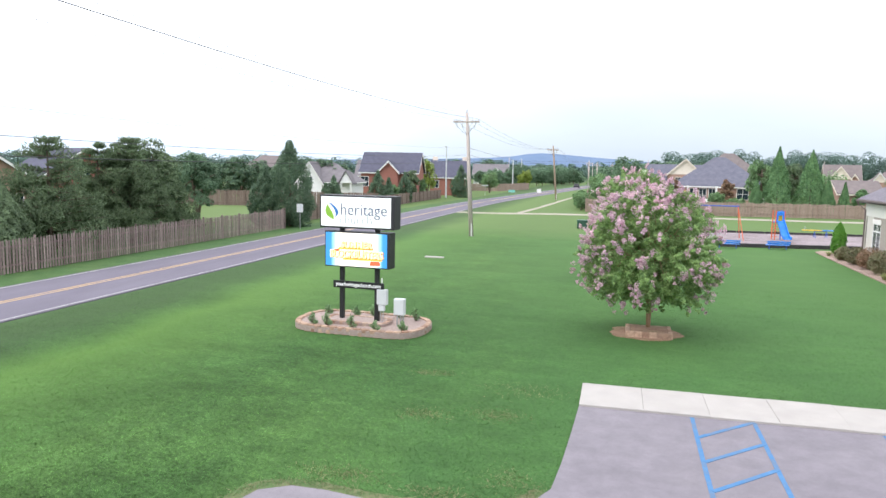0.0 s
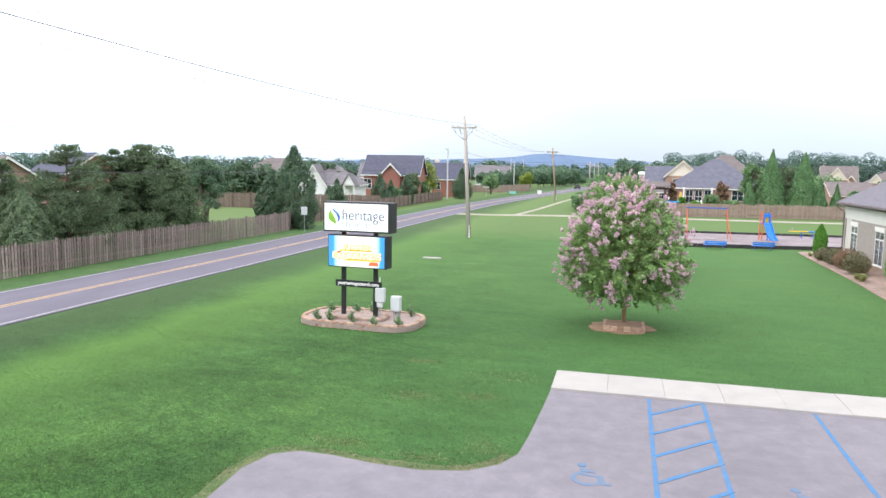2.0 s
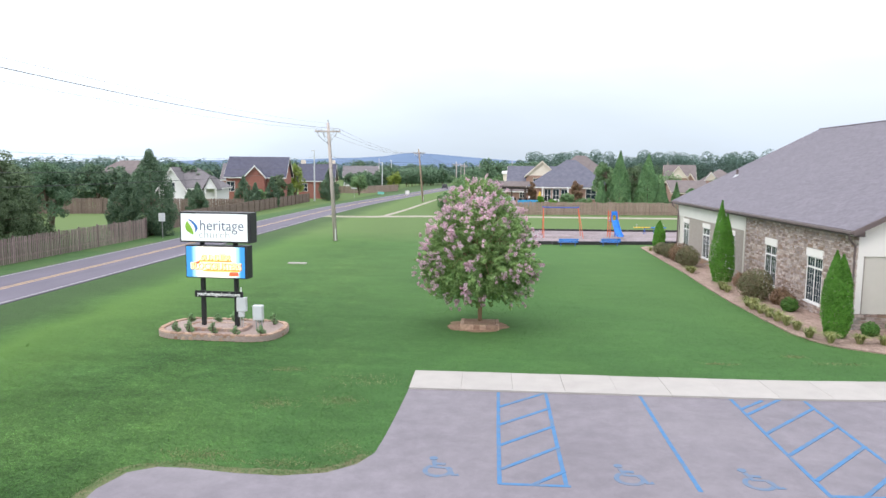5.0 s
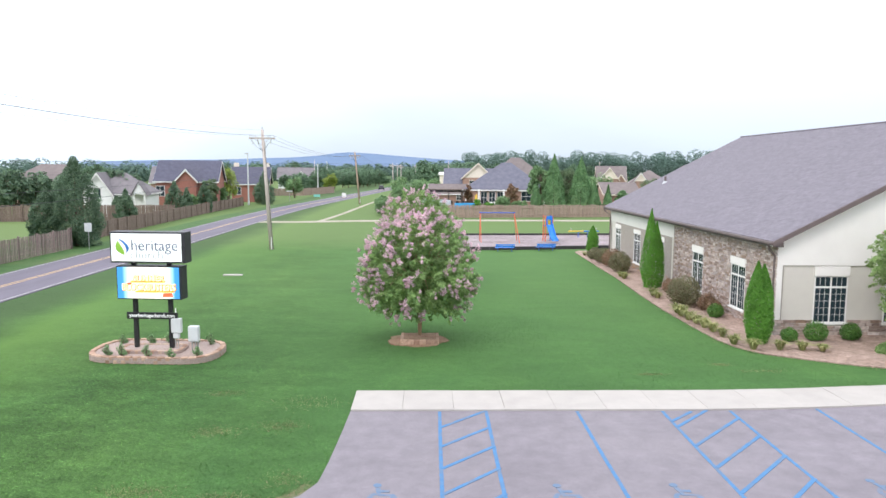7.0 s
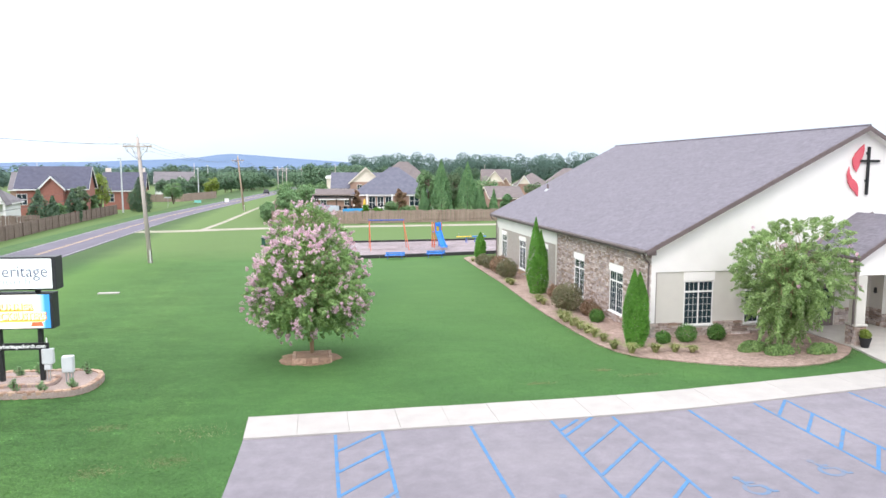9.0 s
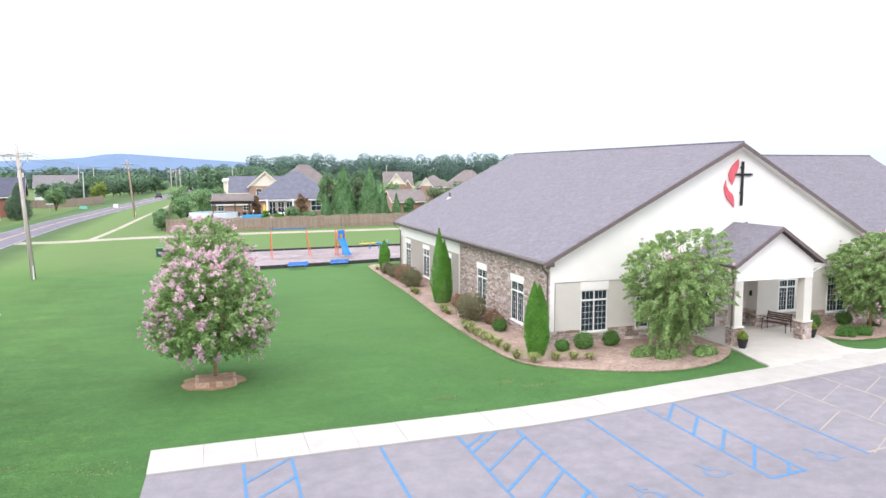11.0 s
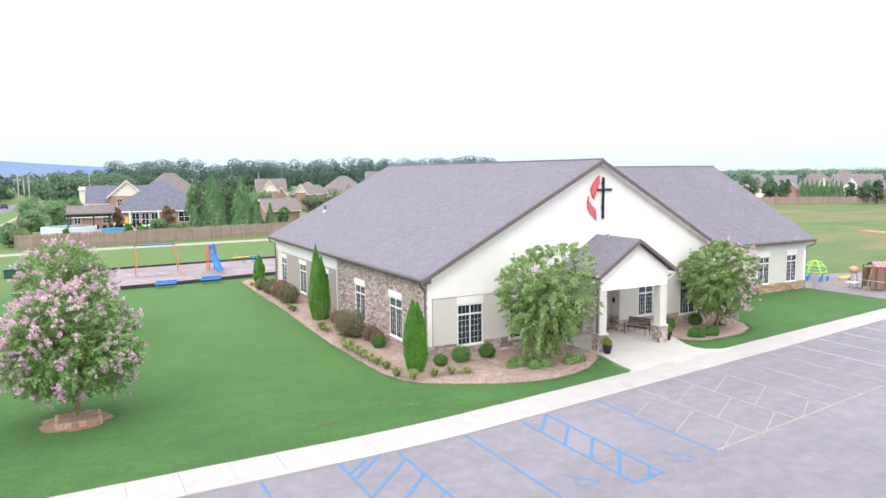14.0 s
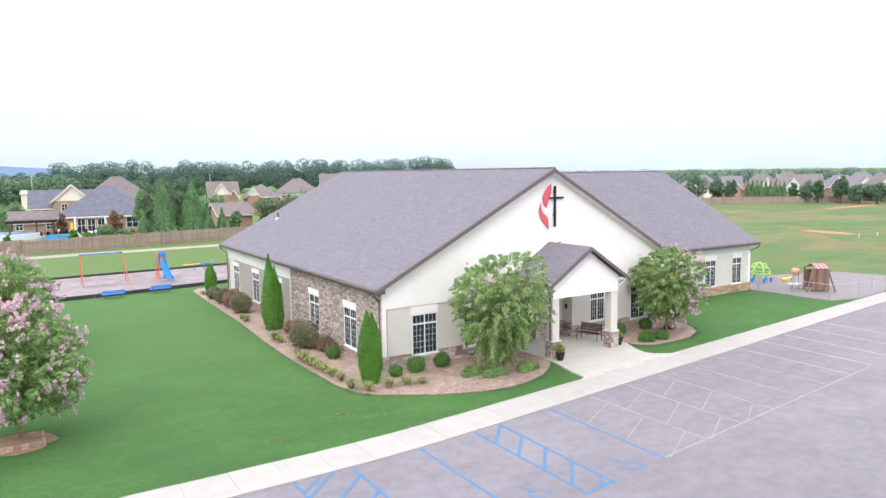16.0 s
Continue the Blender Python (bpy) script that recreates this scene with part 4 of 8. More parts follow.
hull(bm, [(WX + 0.41, 30.25, 3.68), (WX + 0.41, WYM, WR - 0.22), (WX + 0.41, WYM, WR - 0.015), (WX + 0.41, 30.25, 3.885)], [(WX + 0.46, 30.25, 3.68), (WX + 0.46, WYM, WR - 0.22), (WX + 0.46, WYM, WR - 0.015), (WX + 0.46, 30.25, 3.885)])
cpart("rake_board", bm, M_FASCIA)
# vent pipes: one over the porch, one with a pale flashing low on the far roof slope
slope_z = lambda x: 4.17 + (x - (X0 - OVER)) * SLOPE
cpart("vent_pipe", bar([(19.6, 51.6, slope_z(19.6) - 0.1), (19.6, 51.6, slope_z(19.6) + 0.45)], 0.09, 8), M_FASCIA)
cpart("vent_flashing", bar([(19.6, 51.6, slope_z(19.6) - 0.12), (19.6, 51.6, slope_z(19.6) + 0.1)], [0.3, 0.12], 10), M_STEEL)
cpart("vent_pipe", bar([(26.9, 25.9, 5.6), (26.9, 25.9, 5.74), (27.02, 25.82, 5.80)], 0.04, 8), M_FASCIA)


def window(parent, origin, along_x, w, h, cols=4, rows=5, depth=0.16, transom=True, header=0.42):
    """A tall white window with a mullion, a transom and thin bars; origin is its lower corner, along_x its run."""
    ux = Vector(along_x)
    nrm = Vector((ux.y, -ux.x, 0))          # outwards
    o = Vector(origin)
    frame_t = 0.048

    def bx(bm, u0, u1, z0, z1, d0, d1):
        c = [o + ux * u + nrm * d + Vector((0, 0, z)) for d in (d0, d1) for u, z in ((u0, z0), (u1, z0), (u1, z1), (u0, z1))]
        return hull(bm, c[:4], c[4:])

    bm = bmesh.new()
    for u0, u1, z0, z1 in ((0, frame_t, 0, h), (w - frame_t, w, 0, h), (frame_t, w - frame_t, 0, frame_t), (frame_t, w - frame_t, h - frame_t, h)):
        bx(bm, u0, u1, z0, z1, -depth, 0.010)
    win = cpart("window", bm, M_TRIM, parent)
    mull = bmesh.new()
    bx(mull, w / 2 - 0.034, w / 2 + 0.034, frame_t, h - frame_t, -0.10, -0.004)
    zt = h * 0.76
    if transom:
        bx(mull, frame_t, w / 2 - 0.034, zt - 0.045, zt + 0.045, -0.10, -0.006)
        bx(mull, w / 2 + 0.034, w - frame_t, zt - 0.045, zt + 0.045, -0.10, -0.006)
    cpart("mullion", mull, M_TRIM, win)
    for side in (0, 1):
        a, b = (frame_t, w / 2 - 0.034) if side == 0 else (w / 2 + 0.034, w - frame_t)
        pane = bmesh.new()
        bx(pane, a, b, frame_t, h - frame_t, -0.050, -0.022)
        cpart("pane", pane, M_GLASS, win)
        bars = bmesh.new()
        for c in range(1, cols // 2 + 1):
            u = a + (b - a) * c / (cols // 2 + 1)
            bx(bars, u - 0.006, u + 0.006, frame_t, h - frame_t, -0.022, -0.014)
        for r in range(1, rows):
            z = frame_t + (zt - frame_t) * r / rows
            bx(bars, a, b, z - 0.007, z + 0.007, -0.022, -0.015)
        cpart("glazing_bar", bars, M_TRIM, win)
    sill = bmesh.new()
    bx(sill, -0.06, w + 0.06, -0.07, 0.0, -0.05, 0.07)
    cpart("window_sill", sill, M_TRIM, win)
    if header:
        hd = bmesh.new()
        bx(hd, -0.04, w + 0.04, h, h + header, -0.06, 0.055)
        cpart("window_header", hd, M_STUCCO_W, win)
    return win


for a, b in W_WIN:
    window(church, (X0, b, SILL), (0, -1, 0), b - a, HEAD - SILL, header=0.36 if b < SPLIT else 0.28)
for a, b in F_WIN:
    window(church, (a, Y0 + 0.05, SILL + 0.08), (1, 0, 0), b - a, HEAD - SILL - 0.06)
window(church, (29.85, Y0 + 0.05, 0.85), (1, 0, 0), 1.15, 1.7, header=0)
for a, b in WIN_E:
    window(church, (a, WY0 + 0.05, 0.72), (1, 0, 0), b - a, 2.03)
# added black boxes fake-free of rooms: they fill the shell so no daylight shows through behind the glass
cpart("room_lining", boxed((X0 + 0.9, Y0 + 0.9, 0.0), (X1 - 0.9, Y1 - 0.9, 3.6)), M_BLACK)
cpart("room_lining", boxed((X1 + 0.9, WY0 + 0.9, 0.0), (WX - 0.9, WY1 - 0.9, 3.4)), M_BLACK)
# entrance door in the shade of the porch
AY = 27.25
bm = bmesh.new()
box(bm, (24.7, AY, 0.0), (28.75, AY + 0.2, 3.1))
box(bm, (24.6, Y0 + T, 0.0), (24.9, AY, 3.1))
box(bm, (28.45, Y0 + T, 0.0), (28.75, AY, 3.1))
cpart("wall", bm, M_STUCCO_G, label="taupe stucco walls of the entrance recess")
cpart("ceiling", boxed((24.6, Y0 + T, 3.1), (28.75, AY + 0.2, 3.2)), M_STUCCO_W)
cpart("entry_floor", boxed((24.9, 26.2, -0.02), (28.45, AY, 0.083)), M_APRON)
bm = boxed((25.24, AY - 0.06, 0.083), (26.36, AY, 2.16), 0.01)
door = cpart("door", bm, M_FASCIA)
cpart("pane", boxed((25.45, AY - 0.08, 0.5), (26.15, AY - 0.062, 1.95)), M_GLASS, door)
cpart("door_handle", bar([(26.24, AY - 0.1, 0.95), (26.24, AY - 0.1, 1.25)], 0.015, 6), M_STEEL, door)

# porch: gabled hood on two piers
PX0, PX1, PY = 24.35, 28.95, 23.35
PM, PE, PR = 26.65, 4.03, 5.78
bm = bmesh.new()
hull(bm, [(PX0, PY, 3.2), (PX1, PY, 3.2), (PX1, PY, 4.05), (PM, PY, PR - 0.16), (PX0, PY, 4.05)], [(PX0, PY + 0.25, 3.2), (PX1, PY + 0.25, 3.2), (PX1, PY + 0.25, 4.05), (PM, PY + 0.25, PR - 0.16), (PX0, PY + 0.25, 4.05)])
cpart("porch_gable", bm, M_STUCCO_W)
for x in (PX0, PX1 - 0.25):
    cpart("porch_beam", boxed((x, PY + 0.25, 3.2), (x + 0.25, Y0, 4.0)), M_STUCCO_W)
cpart("porch_ceiling", boxed((PX0 + 0.25, PY + 0.25, 3.25), (PX1 - 0.25, Y0, 3.32)), M_STUCCO_W)
roof_plane("porch_roof", *[rel(p) for p in ((PX0 - 0.4, Y0 + 0.1, PE), (PX0 - 0.4, PY - 0.35, PE), (PM, PY - 0.35, PR), (PM, Y0 + 0.1, PR))], 18, church)
roof_plane("porch_roof", *[rel(p) for p in ((PX1 + 0.4, PY - 0.35, PE), (PX1 + 0.4, Y0 + 0.1, PE), (PM, Y0 + 0.1, PR), (PM, PY - 0.35, PR))], 18, church)
cpart("rake_board", rake(PX0 - 0.4, PE, PM, PR, PY - 0.35, 0.2), M_FASCIA)
cpart("rake_board", rake(PX1 + 0.4, PE, PM, PR, PY - 0.35, 0.2), M_FASCIA)
cpart("gutter", boxed((PX1 + 0.34, PY - 0.35, PE - 0.14), (PX1 + 0.46, Y0, PE - 0.02), 0.02), M_FASCIA)
cpart("gutter", boxed((PX0 - 0.46, PY - 0.35, PE - 0.14), (PX0 - 0.34, Y0, PE - 0.02), 0.02), M_FASCIA)
cpart("downspout", bar([(PX1 + 0.4, PY - 0.2, PE - 0.1), (PX1 + 0.38, PY - 0.1, 3.7), (PX1 + 0.06, PY + 0.15, 3.4), (PX1 + 0.06, PY + 0.15, 0.2)], 0.04, 6), M_TRIM)
cpart("downspout", bar([(PX0 - 0.4, PY - 0.2, PE - 0.1), (PX0 - 0.38, PY - 0.1, 3.7), (PX0 - 0.06, PY + 0.15, 3.4), (PX0 - 0.06, PY + 0.15, 0.2)], 0.05, 6), M_FASCIA)
for x in (PX0 + 0.22, PX1 - 0.22):
    bm = bmesh.new()
    box(bm, (x - 0.24, PY + 0.02, 0.95), (x + 0.24, PY + 0.5, 3.2), 0.02)
    box(bm, (x - 0.32, PY - 0.06, 0.93), (x + 0.32, PY + 0.58, 1.02), 0.015)
    cpart("pier", bm, M_STUCCO_G, label="taupe stucco pier on a stone base")
    cpart("pier_core", boxed((x - 0.27, PY - 0.01, 0.05), (x + 0.27, PY + 0.53, 0.93)), M_MORTAR)
cpart("wall_lamp", boxed((28.34, 26.85, 1.7), (28.46, 26.97, 1.98), 0.02), M_BLACK)

# emblem on the gable: a dark cross with a red double flame, standing proud
emblem = thing("wall_emblem", "dark cross with a red flame high on the white gable", "wall emblem", at=(26.62, Y0 - 0.02, 6.62))
part("cross_post", boxed((0.32, -0.10, 0.0), (0.46, -0.02, 2.28), 0.01), M_BLACK, emblem)
part("cross_beam", boxed((-0.09, -0.105, 1.55), (1.0, -0.015, 1.66), 0.01), M_BLACK, emblem)
for z in (0.62, 1.92):
    part("wall_bracket", boxed((0.28, -0.06, z), (0.50, 0.0, z + 0.10), 0.005), M_BLACK, emblem)
M_RED = surf("red_enamel", (0.62, 0.10, 0.13), (0.68, 0.13, 0.16), 2.0, 0.5)
up_l = [(-0.30, 2.39), (-0.53, 2.20), (-0.73, 1.98), (-0.89, 1.66), (-0.83, 1.34), (-0.65, 1.08)]
up_r = [(-0.30, 2.39), (-0.28, 2.14), (-0.31, 1.92), (-0.42, 1.63), (-0.53, 1.33), (-0.65, 1.08)]
lo_l = [(-1.04, 1.33), (-1.13, 0.95), (-1.06, 0.60), (-0.92, 0.36), (-0.72, 0.18), (-0.48, -0.08)]
lo_r = [(-1.04, 1.33), (-0.99, 1.00), (-0.84, 0.78), (-0.60, 0.60), (-0.49, 0.36), (-0.48, -0.08)]
for l, r in ((up_l, up_r), (lo_l, lo_r)):
    l, r = ([(x + 0.40, z) for x, z in side] for side in (l, r))
    bm = bmesh.new()
    n = len(l)
    fr = [[bm.verts.new((x, d, z)) for x, z in side] for d in (-0.09, -0.03) for side in (l, r)]
    for i in range(n - 1):
        for q in ((fr[0][i], fr[1][i], fr[1][i + 1], fr[0][i + 1]), (fr[2][i], fr[3][i], fr[3][i + 1], fr[2][i + 1]), (fr[0][i], fr[0][i + 1], fr[2][i + 1], fr[2][i]), (fr[1][i], fr[1][i + 1], fr[3][i + 1], fr[3][i])):
            bm.faces.new(q)
    bmesh.ops.remove_doubles(bm, verts=bm.verts[:], dist=0.002)
    part("flame", bm, M_RED, emblem)


# ---- plants ----
def lump_cloud(rng, n, lumps, squash=0.85, fill=0.35):
    """Points in and mostly on the skin of round lumps (x, y, z, r)."""
    l = np.asarray(lumps, float)
    w = l[:, 3] ** 2
    pick = rng.choice(len(l), size=n, p=w / w.sum())
    d = rng.normal(size=(n, 3))
    d /= np.linalg.norm(d, axis=1, keepdims=True)
    r = l[pick, 3] * (1 - fill * rng.random(n) ** 1.5)
    p = l[pick, :3] + d * r[:, None] * np.array((1, 1, squash))
    return p, d


def crown_lumps(rng, n, centre, radii, r0, r1, inner=0.45, lower=-0.9):
    """Lumps spread over a crown's shell, with some inside."""
    out = []
    while len(out) < n:
        d = rng.normal(size=3)
        d /= np.linalg.norm(d)
        if d[2] < lower:
            continue
        k = inner + (0.95 - inner) * rng.random() ** 0.6
        r = rng.uniform(r0, r1)
        out.append((centre[0] + d[0] * radii[0] * k, centre[1] + d[1] * radii[1] * k, centre[2] + d[2] * radii[2] * k, r))
    return out


def limb_mesh(rng, base, stems, tips, r0, bend=0.15):
    """A trunk of several stems, with boughs that reach towards the tips."""
    bm = bmesh.new()
    for fork in stems:
        pts = [Vector(base)]
        for q in fork:
            pts.append(Vector(q))
        tube(bm, pts, [r0 * (1 - 0.75 * i / max(len(pts) - 1, 1)) for i in range(len(pts))], 7)
        start = pts[-1]
        for tip in tips:
            if (Vector(tip) - start).length < 2.4:
                mid = start.lerp(Vector(tip), 0.5) + Vector(rng.normal(scale=bend, size=3))
                low = pts[-2].lerp(start, 0.4)
                tube(bm, [low, mid, Vector(tip)], [r0 * 0.35, r0 * 0.22, r0 * 0.06], 5)
    return bm


def spray_leaves(rng, roots, ways, length, thick, per, droop):
    """Leaf places and facings along drooping twigs: a full middle, a loose tip."""
    n = len(roots)
    t = rng.random((n, per)) ** 0.8
    ln = length * rng.uniform(0.7, 1.25, (n, 1))
    c = roots[:, None, :] + ways[:, None, :] * (t * ln)[:, :, None]
    c[:, :, 2] -= droop * (t * ln) ** 2
    side = rng.normal(size=(n, per, 3))
    side /= np.linalg.norm(side, axis=2, keepdims=True)
    r = thick * np.sin(np.clip(t * 0.85 + 0.12, 0, 1) * math.pi) ** 0.7 * rng.random((n, per)) ** 0.45
    c += side * r[:, :, None] * np.array((1, 1, 0.75))
    face = side * 0.75 + ways[:, None, :] * 0.35 + np.array((0, 0, 0.75))
    return c.reshape(-1, 3), face.reshape(-1, 3)


def myrtle(seed, width, height, clear, panicles, leaf, label, at, sprays=420, per=95, length=0.62, thick=0.21, mid=0.40, ragged=0.08, side=(0, 0, 0.35), leaf_size=1.0, droop=0.35, core=70, taper=0.22, shift=(0, 0), patchy=0.5, foot=0.22):
    """A crape myrtle: a slim trunk and boughs, a crown of drooping leafy sprays with gaps, and pink panicles at the ends of many sprays."""
    rng = np.random.default_rng(seed)
    tree = thing("crape_myrtle", label, "tree", at=at)
    rx = width / 2 - 0.28
    body = height - clear
    cz, up, down = clear + body * mid, body * (1 - mid) - 0.15, body * mid - 0.1
    bumps = rng.normal(size=(14, 3))
    bumps /= np.linalg.norm(bumps, axis=1, keepdims=True)
    swell = rng.uniform(-1, 1, 14) * ragged

    def skin(d, k):
        """A place at share k of the way to the crown's uneven skin in direction d."""
        k = k * (1 + min(swell @ np.exp((bumps @ d - 1) * 9), 0.12 if foot > 0 else 0.3))
        w = rx * k * (1 - taper * max(d[2], 0) ** 2) * (1 + foot * max(-d[2], 0))
        return np.array((shift[0] * k + d[0] * w, shift[1] * k + d[1] * w, cz + d[2] * (up if d[2] > 0 else down) * k))

    roots, ways, outer = [], [], []
    for i in range(sprays):
        z = 1 - 2 * (i + 0.5) / sprays
        a = i * 2.39996 + rng.normal(scale=0.1)
        q = math.sqrt(1 - z * z)
        d = np.array((q * math.cos(a), q * math.sin(a), z))
        w = d * np.array((1, 1, 0.75)) + rng.normal(scale=0.28, size=3) + np.array((0, 0, 0.30 if z > -0.3 else -0.12))
        w /= np.linalg.norm(w)
        inner = rng.random() < 0.22
        root = skin(d, rng.uniform(0.45, 0.65) if inner else 0.97 + rng.normal(scale=0.045)) - w * length * 0.8
        tip = root + w * length
        reach = math.hypot(tip[0] - shift[0], tip[1] - shift[1])
        most = width / 2 * (1.0 if z > -0.4 else 0.84)
        if foot > 0 and reach > most:
            root[:2] -= (tip[:2] - shift) * (1 - most / reach)
        roots.append(root), ways.append(w), outer.append(not inner)
    roots, ways = np.array(roots), np.array(ways)
    stems = [[(rng.normal(scale=0.04), rng.normal(scale=0.04), clear + 0.25), (0.25 * math.cos(a), 0.25 * math.sin(a), clear + 1.0), (0.6 * math.cos(a), 0.6 * math.sin(a), cz + 0.4)] for a in (0.4, 2.3, 4.4)]
    tips = [tuple(r) for r in roots[3::11]]
    part("trunk", limb_mesh(rng, (0, 0, -0.05), stems, tips, 0.07), M_BARK, tree, smooth=True)
    p, f = spray_leaves(rng, roots, ways, length, thick, per, droop)
    # the shaded inner mass of the crown
    lumps = []
    for i in range(core):
        d = rng.normal(size=3)
        d /= np.linalg.norm(d)
        lumps.append((*skin(d, rng.uniform(0.2, 0.62)), rng.uniform(0.3, 0.5)))
    q, g = lump_cloud(rng, 9000, lumps, 0.9)
    p, f = np.concatenate((p, q)), np.concatenate((f, g + np.array((0, 0, 0.5))))
    leaves("crown", p, rng.uniform(0.075, 0.15, len(p)) * leaf_size, leaf, tree, rng, 0.5, 0.25, face=f)
    # panicles: compact blunt cones of florets, gathered in drifts over the crown
    way = np.asarray(side, float)
    drift_at = rng.normal(size=(7, 3))
    drift_at /= np.linalg.norm(drift_at, axis=1, keepdims=True)
    out, count, guard = [], 0, 0
    while count < panicles and guard < 60000:
        guard += 1
        i = rng.integers(len(roots))
        d = roots[i] - np.array((0, 0, cz))
        d /= np.linalg.norm(d)
        chance = np.clip(0.38 + d @ way, 0.05, 1) * (1 - patchy + patchy * np.max(np.exp((drift_at @ d - 1) * 6)))
        if not outer[i] or rng.random() > chance:
            continue
        ln = length * rng.uniform(0.75, 1.1)
        tip = roots[i] + ways[i] * ln - np.array((0, 0, droop * ln * ln)) + rng.normal(scale=0.09, size=3) + d * 0.02
        v = ways[i] + rng.normal(scale=0.35, size=3) + np.array((0, 0, 0.2 if d[2] > -0.25 else -0.7))
        v /= np.linalg.norm(v)
        big = rng.uniform(0.65, 1.2)
        for _ in range(rng.integers(1, 4)):
            m = rng.integers(18, 34)
            t = rng.random(m)
            ball = rng.normal(size=(m, 3))
            ball /= np.linalg.norm(ball, axis=1, keepdims=True)
            out.append(tip + rng.normal(scale=0.085, size=3) + v * (t * 0.11 * big)[:, None] + ball * (0.078 * big * (1 - 0.4 * t))[:, None])
        count += 1
    out = np.concatenate(out)
    bloom = leaves("bloom", out, rng.uniform(0.045, 0.08, len(out)), L_BLOOM, tree, rng, 0.9, 0.0, "pink flower panicles", face=np.tile((0.0, 0.0, 0.5), (len(out), 1)))
    bloom["kind"] = "stuff"
    return tree


def shrub(name, seed, lumps, leaf, label, at, n, size, category="shrub", group="", droop=0.0, aspect=0.55):
    rng = np.random.default_rng(seed)
    ob = thing(name, label, category, group, at=at)
    low = min(l[2] - l[3] for l in lumps)
    bm = bmesh.new()
    for k, l in enumerate(lumps[:5]):
        tube(bm, [(l[0] * 0.15, l[1] * 0.15, -0.04), (l[0] * 0.5, l[1] * 0.5, l[2] * 0.55), (l[0], l[1], l[2])], [0.03, 0.022, 0.01], 5)
    part("stem", bm, M_DBARK, ob)
    p, d = lump_cloud(rng, n, lumps, 0.95, 0.3)
    p[:, 2] = np.maximum(p[:, 2], 0.02)
    leaves("foliage", p, rng.uniform(size * 0.7, size * 1.3, n), leaf, ob, rng, aspect, droop, face=d * 0.7 + np.array((0, 0, 0.5)))
    return ob


def arborvitae(seed, height, width, at, label, n=9000, leaf=None, group="", name="arborvitae", cat="evergreen tree", points=(1.0,), power=1.45, rough=1.0, size=1.0):
    """A narrow evergreen of upright sprays, with one or more pointed tops."""
    rng = np.random.default_rng(seed)
    ob = thing(name, label, cat, group, at=at)
    part("trunk", bar([(0, 0, -0.05), (0, 0, height * 0.5), (0, 0, height * 0.9)], [0.07, 0.05, 0.015], 6), M_DBARK, ob)
    t = rng.random(n) ** 0.85
    a = rng.uniform(0, math.tau, n)
    k = rng.integers(0, len(points), n)
    top = np.asarray(points)[k] * height
    off = (k - (len(points) - 1) / 2) * width * 0.22 * np.clip(t * 1.6, 0, 1)
    prof = np.where(t < 0.18, 0.74 + t * 1.3, 1.0 - (np.maximum(t - 0.18, 0) / 0.82) ** power)
    lumpy = 1 + rough * (0.10 * np.sin(a * 3 + t * 11 + seed) + 0.07 * np.sin(a * 7 - t * 23) + 0.05 * np.sin(a * 13 + t * 41))
    half = width / 2 * (0.86 if len(points) > 1 else 1.0)
    r = half * prof * lumpy * (1 - 0.25 * rng.random(n) ** 2)
    p = np.stack((np.cos(a) * r + off, np.sin(a) * r, 0.03 + t * top), 1)
    nrm = np.stack((np.cos(a) * 0.5, np.sin(a) * 0.5, np.full(n, 1.3)), 1)
    leaves("foliage", p, rng.uniform(0.10, 0.2, n) * size, leaf or L_ARB, ob, rng, 0.45, 0.0, face=np.stack((np.cos(a), np.sin(a), np.full(n, 0.7)), 1))
    return ob


def tuft(seed, size, at, leaf, label, n=90, name="grass_tuft", group="", category="ornamental grass"):
    """A clump of arching blades."""
    rng = np.random.default_rng(seed)
    verts, faces = [], []
    for i in range(n):
        a, lean = rng.uniform(0, math.tau), rng.uniform(0.3, 1.1)
        h = size * rng.uniform(0.6, 1.1)
        c, s = math.cos(a), math.sin(a)
        b = np.array((c, s, 0)) * rng.uniform(0, size * 0.18)
        w = np.array((-s, c, 0)) * 0.02
        mid = b + np.array((c * lean * h * 0.35, s * lean * h * 0.35, h * 0.62))
        tip = b + np.array((c * lean * h * 0.95, s * lean * h * 0.95, h * (0.85 - 0.35 * lean)))
        k = len(verts)
        verts += [b - w, b + w, mid + w, mid - w, tip]
        faces += [(k, k + 1, k + 2, k + 3), (k + 3, k + 2, k + 4)]
    me = sheet(name, verts, faces, leaf)
    me.location = at
    return tagged(me, label, category, group)


# the two lawn myrtles and the two beside the porch
myrtle(3, 5.2, 5.4, 0.95, 400, L_MYRTLE, "round crape myrtle covered with pale pink blooms in a brick-edged bed", (0.75, 25.8, 0.05), 560, 95, side=(-0.1, -0.1, 0.30), mid=0.42, ragged=0.09, shift=(-0.1, 0), taper=0.04)
myrtle(8, 5.4, 6.05, 1.0, 260, L_MYRTLE, "crape myrtle with scattered pale pink blooms on the lawn", (0.55, 38.6, 0.0), 440, 80, side=(0.1, -0.1, 0.4), mid=0.42, taper=0.1)
myrtle(14, 5.3, 5.85, 0.15, 16, L_MYRTLE_B, "open-crowned crape myrtle with few blooms beside the porch", (21.0, 23.4, 0.05), 380, 150, 0.85, 0.19, mid=0.54, ragged=0.24, side=(0.1, -0.1, 0.2), leaf_size=0.92, droop=0.5, core=60, taper=0.0, patchy=0.2, foot=-0.28)
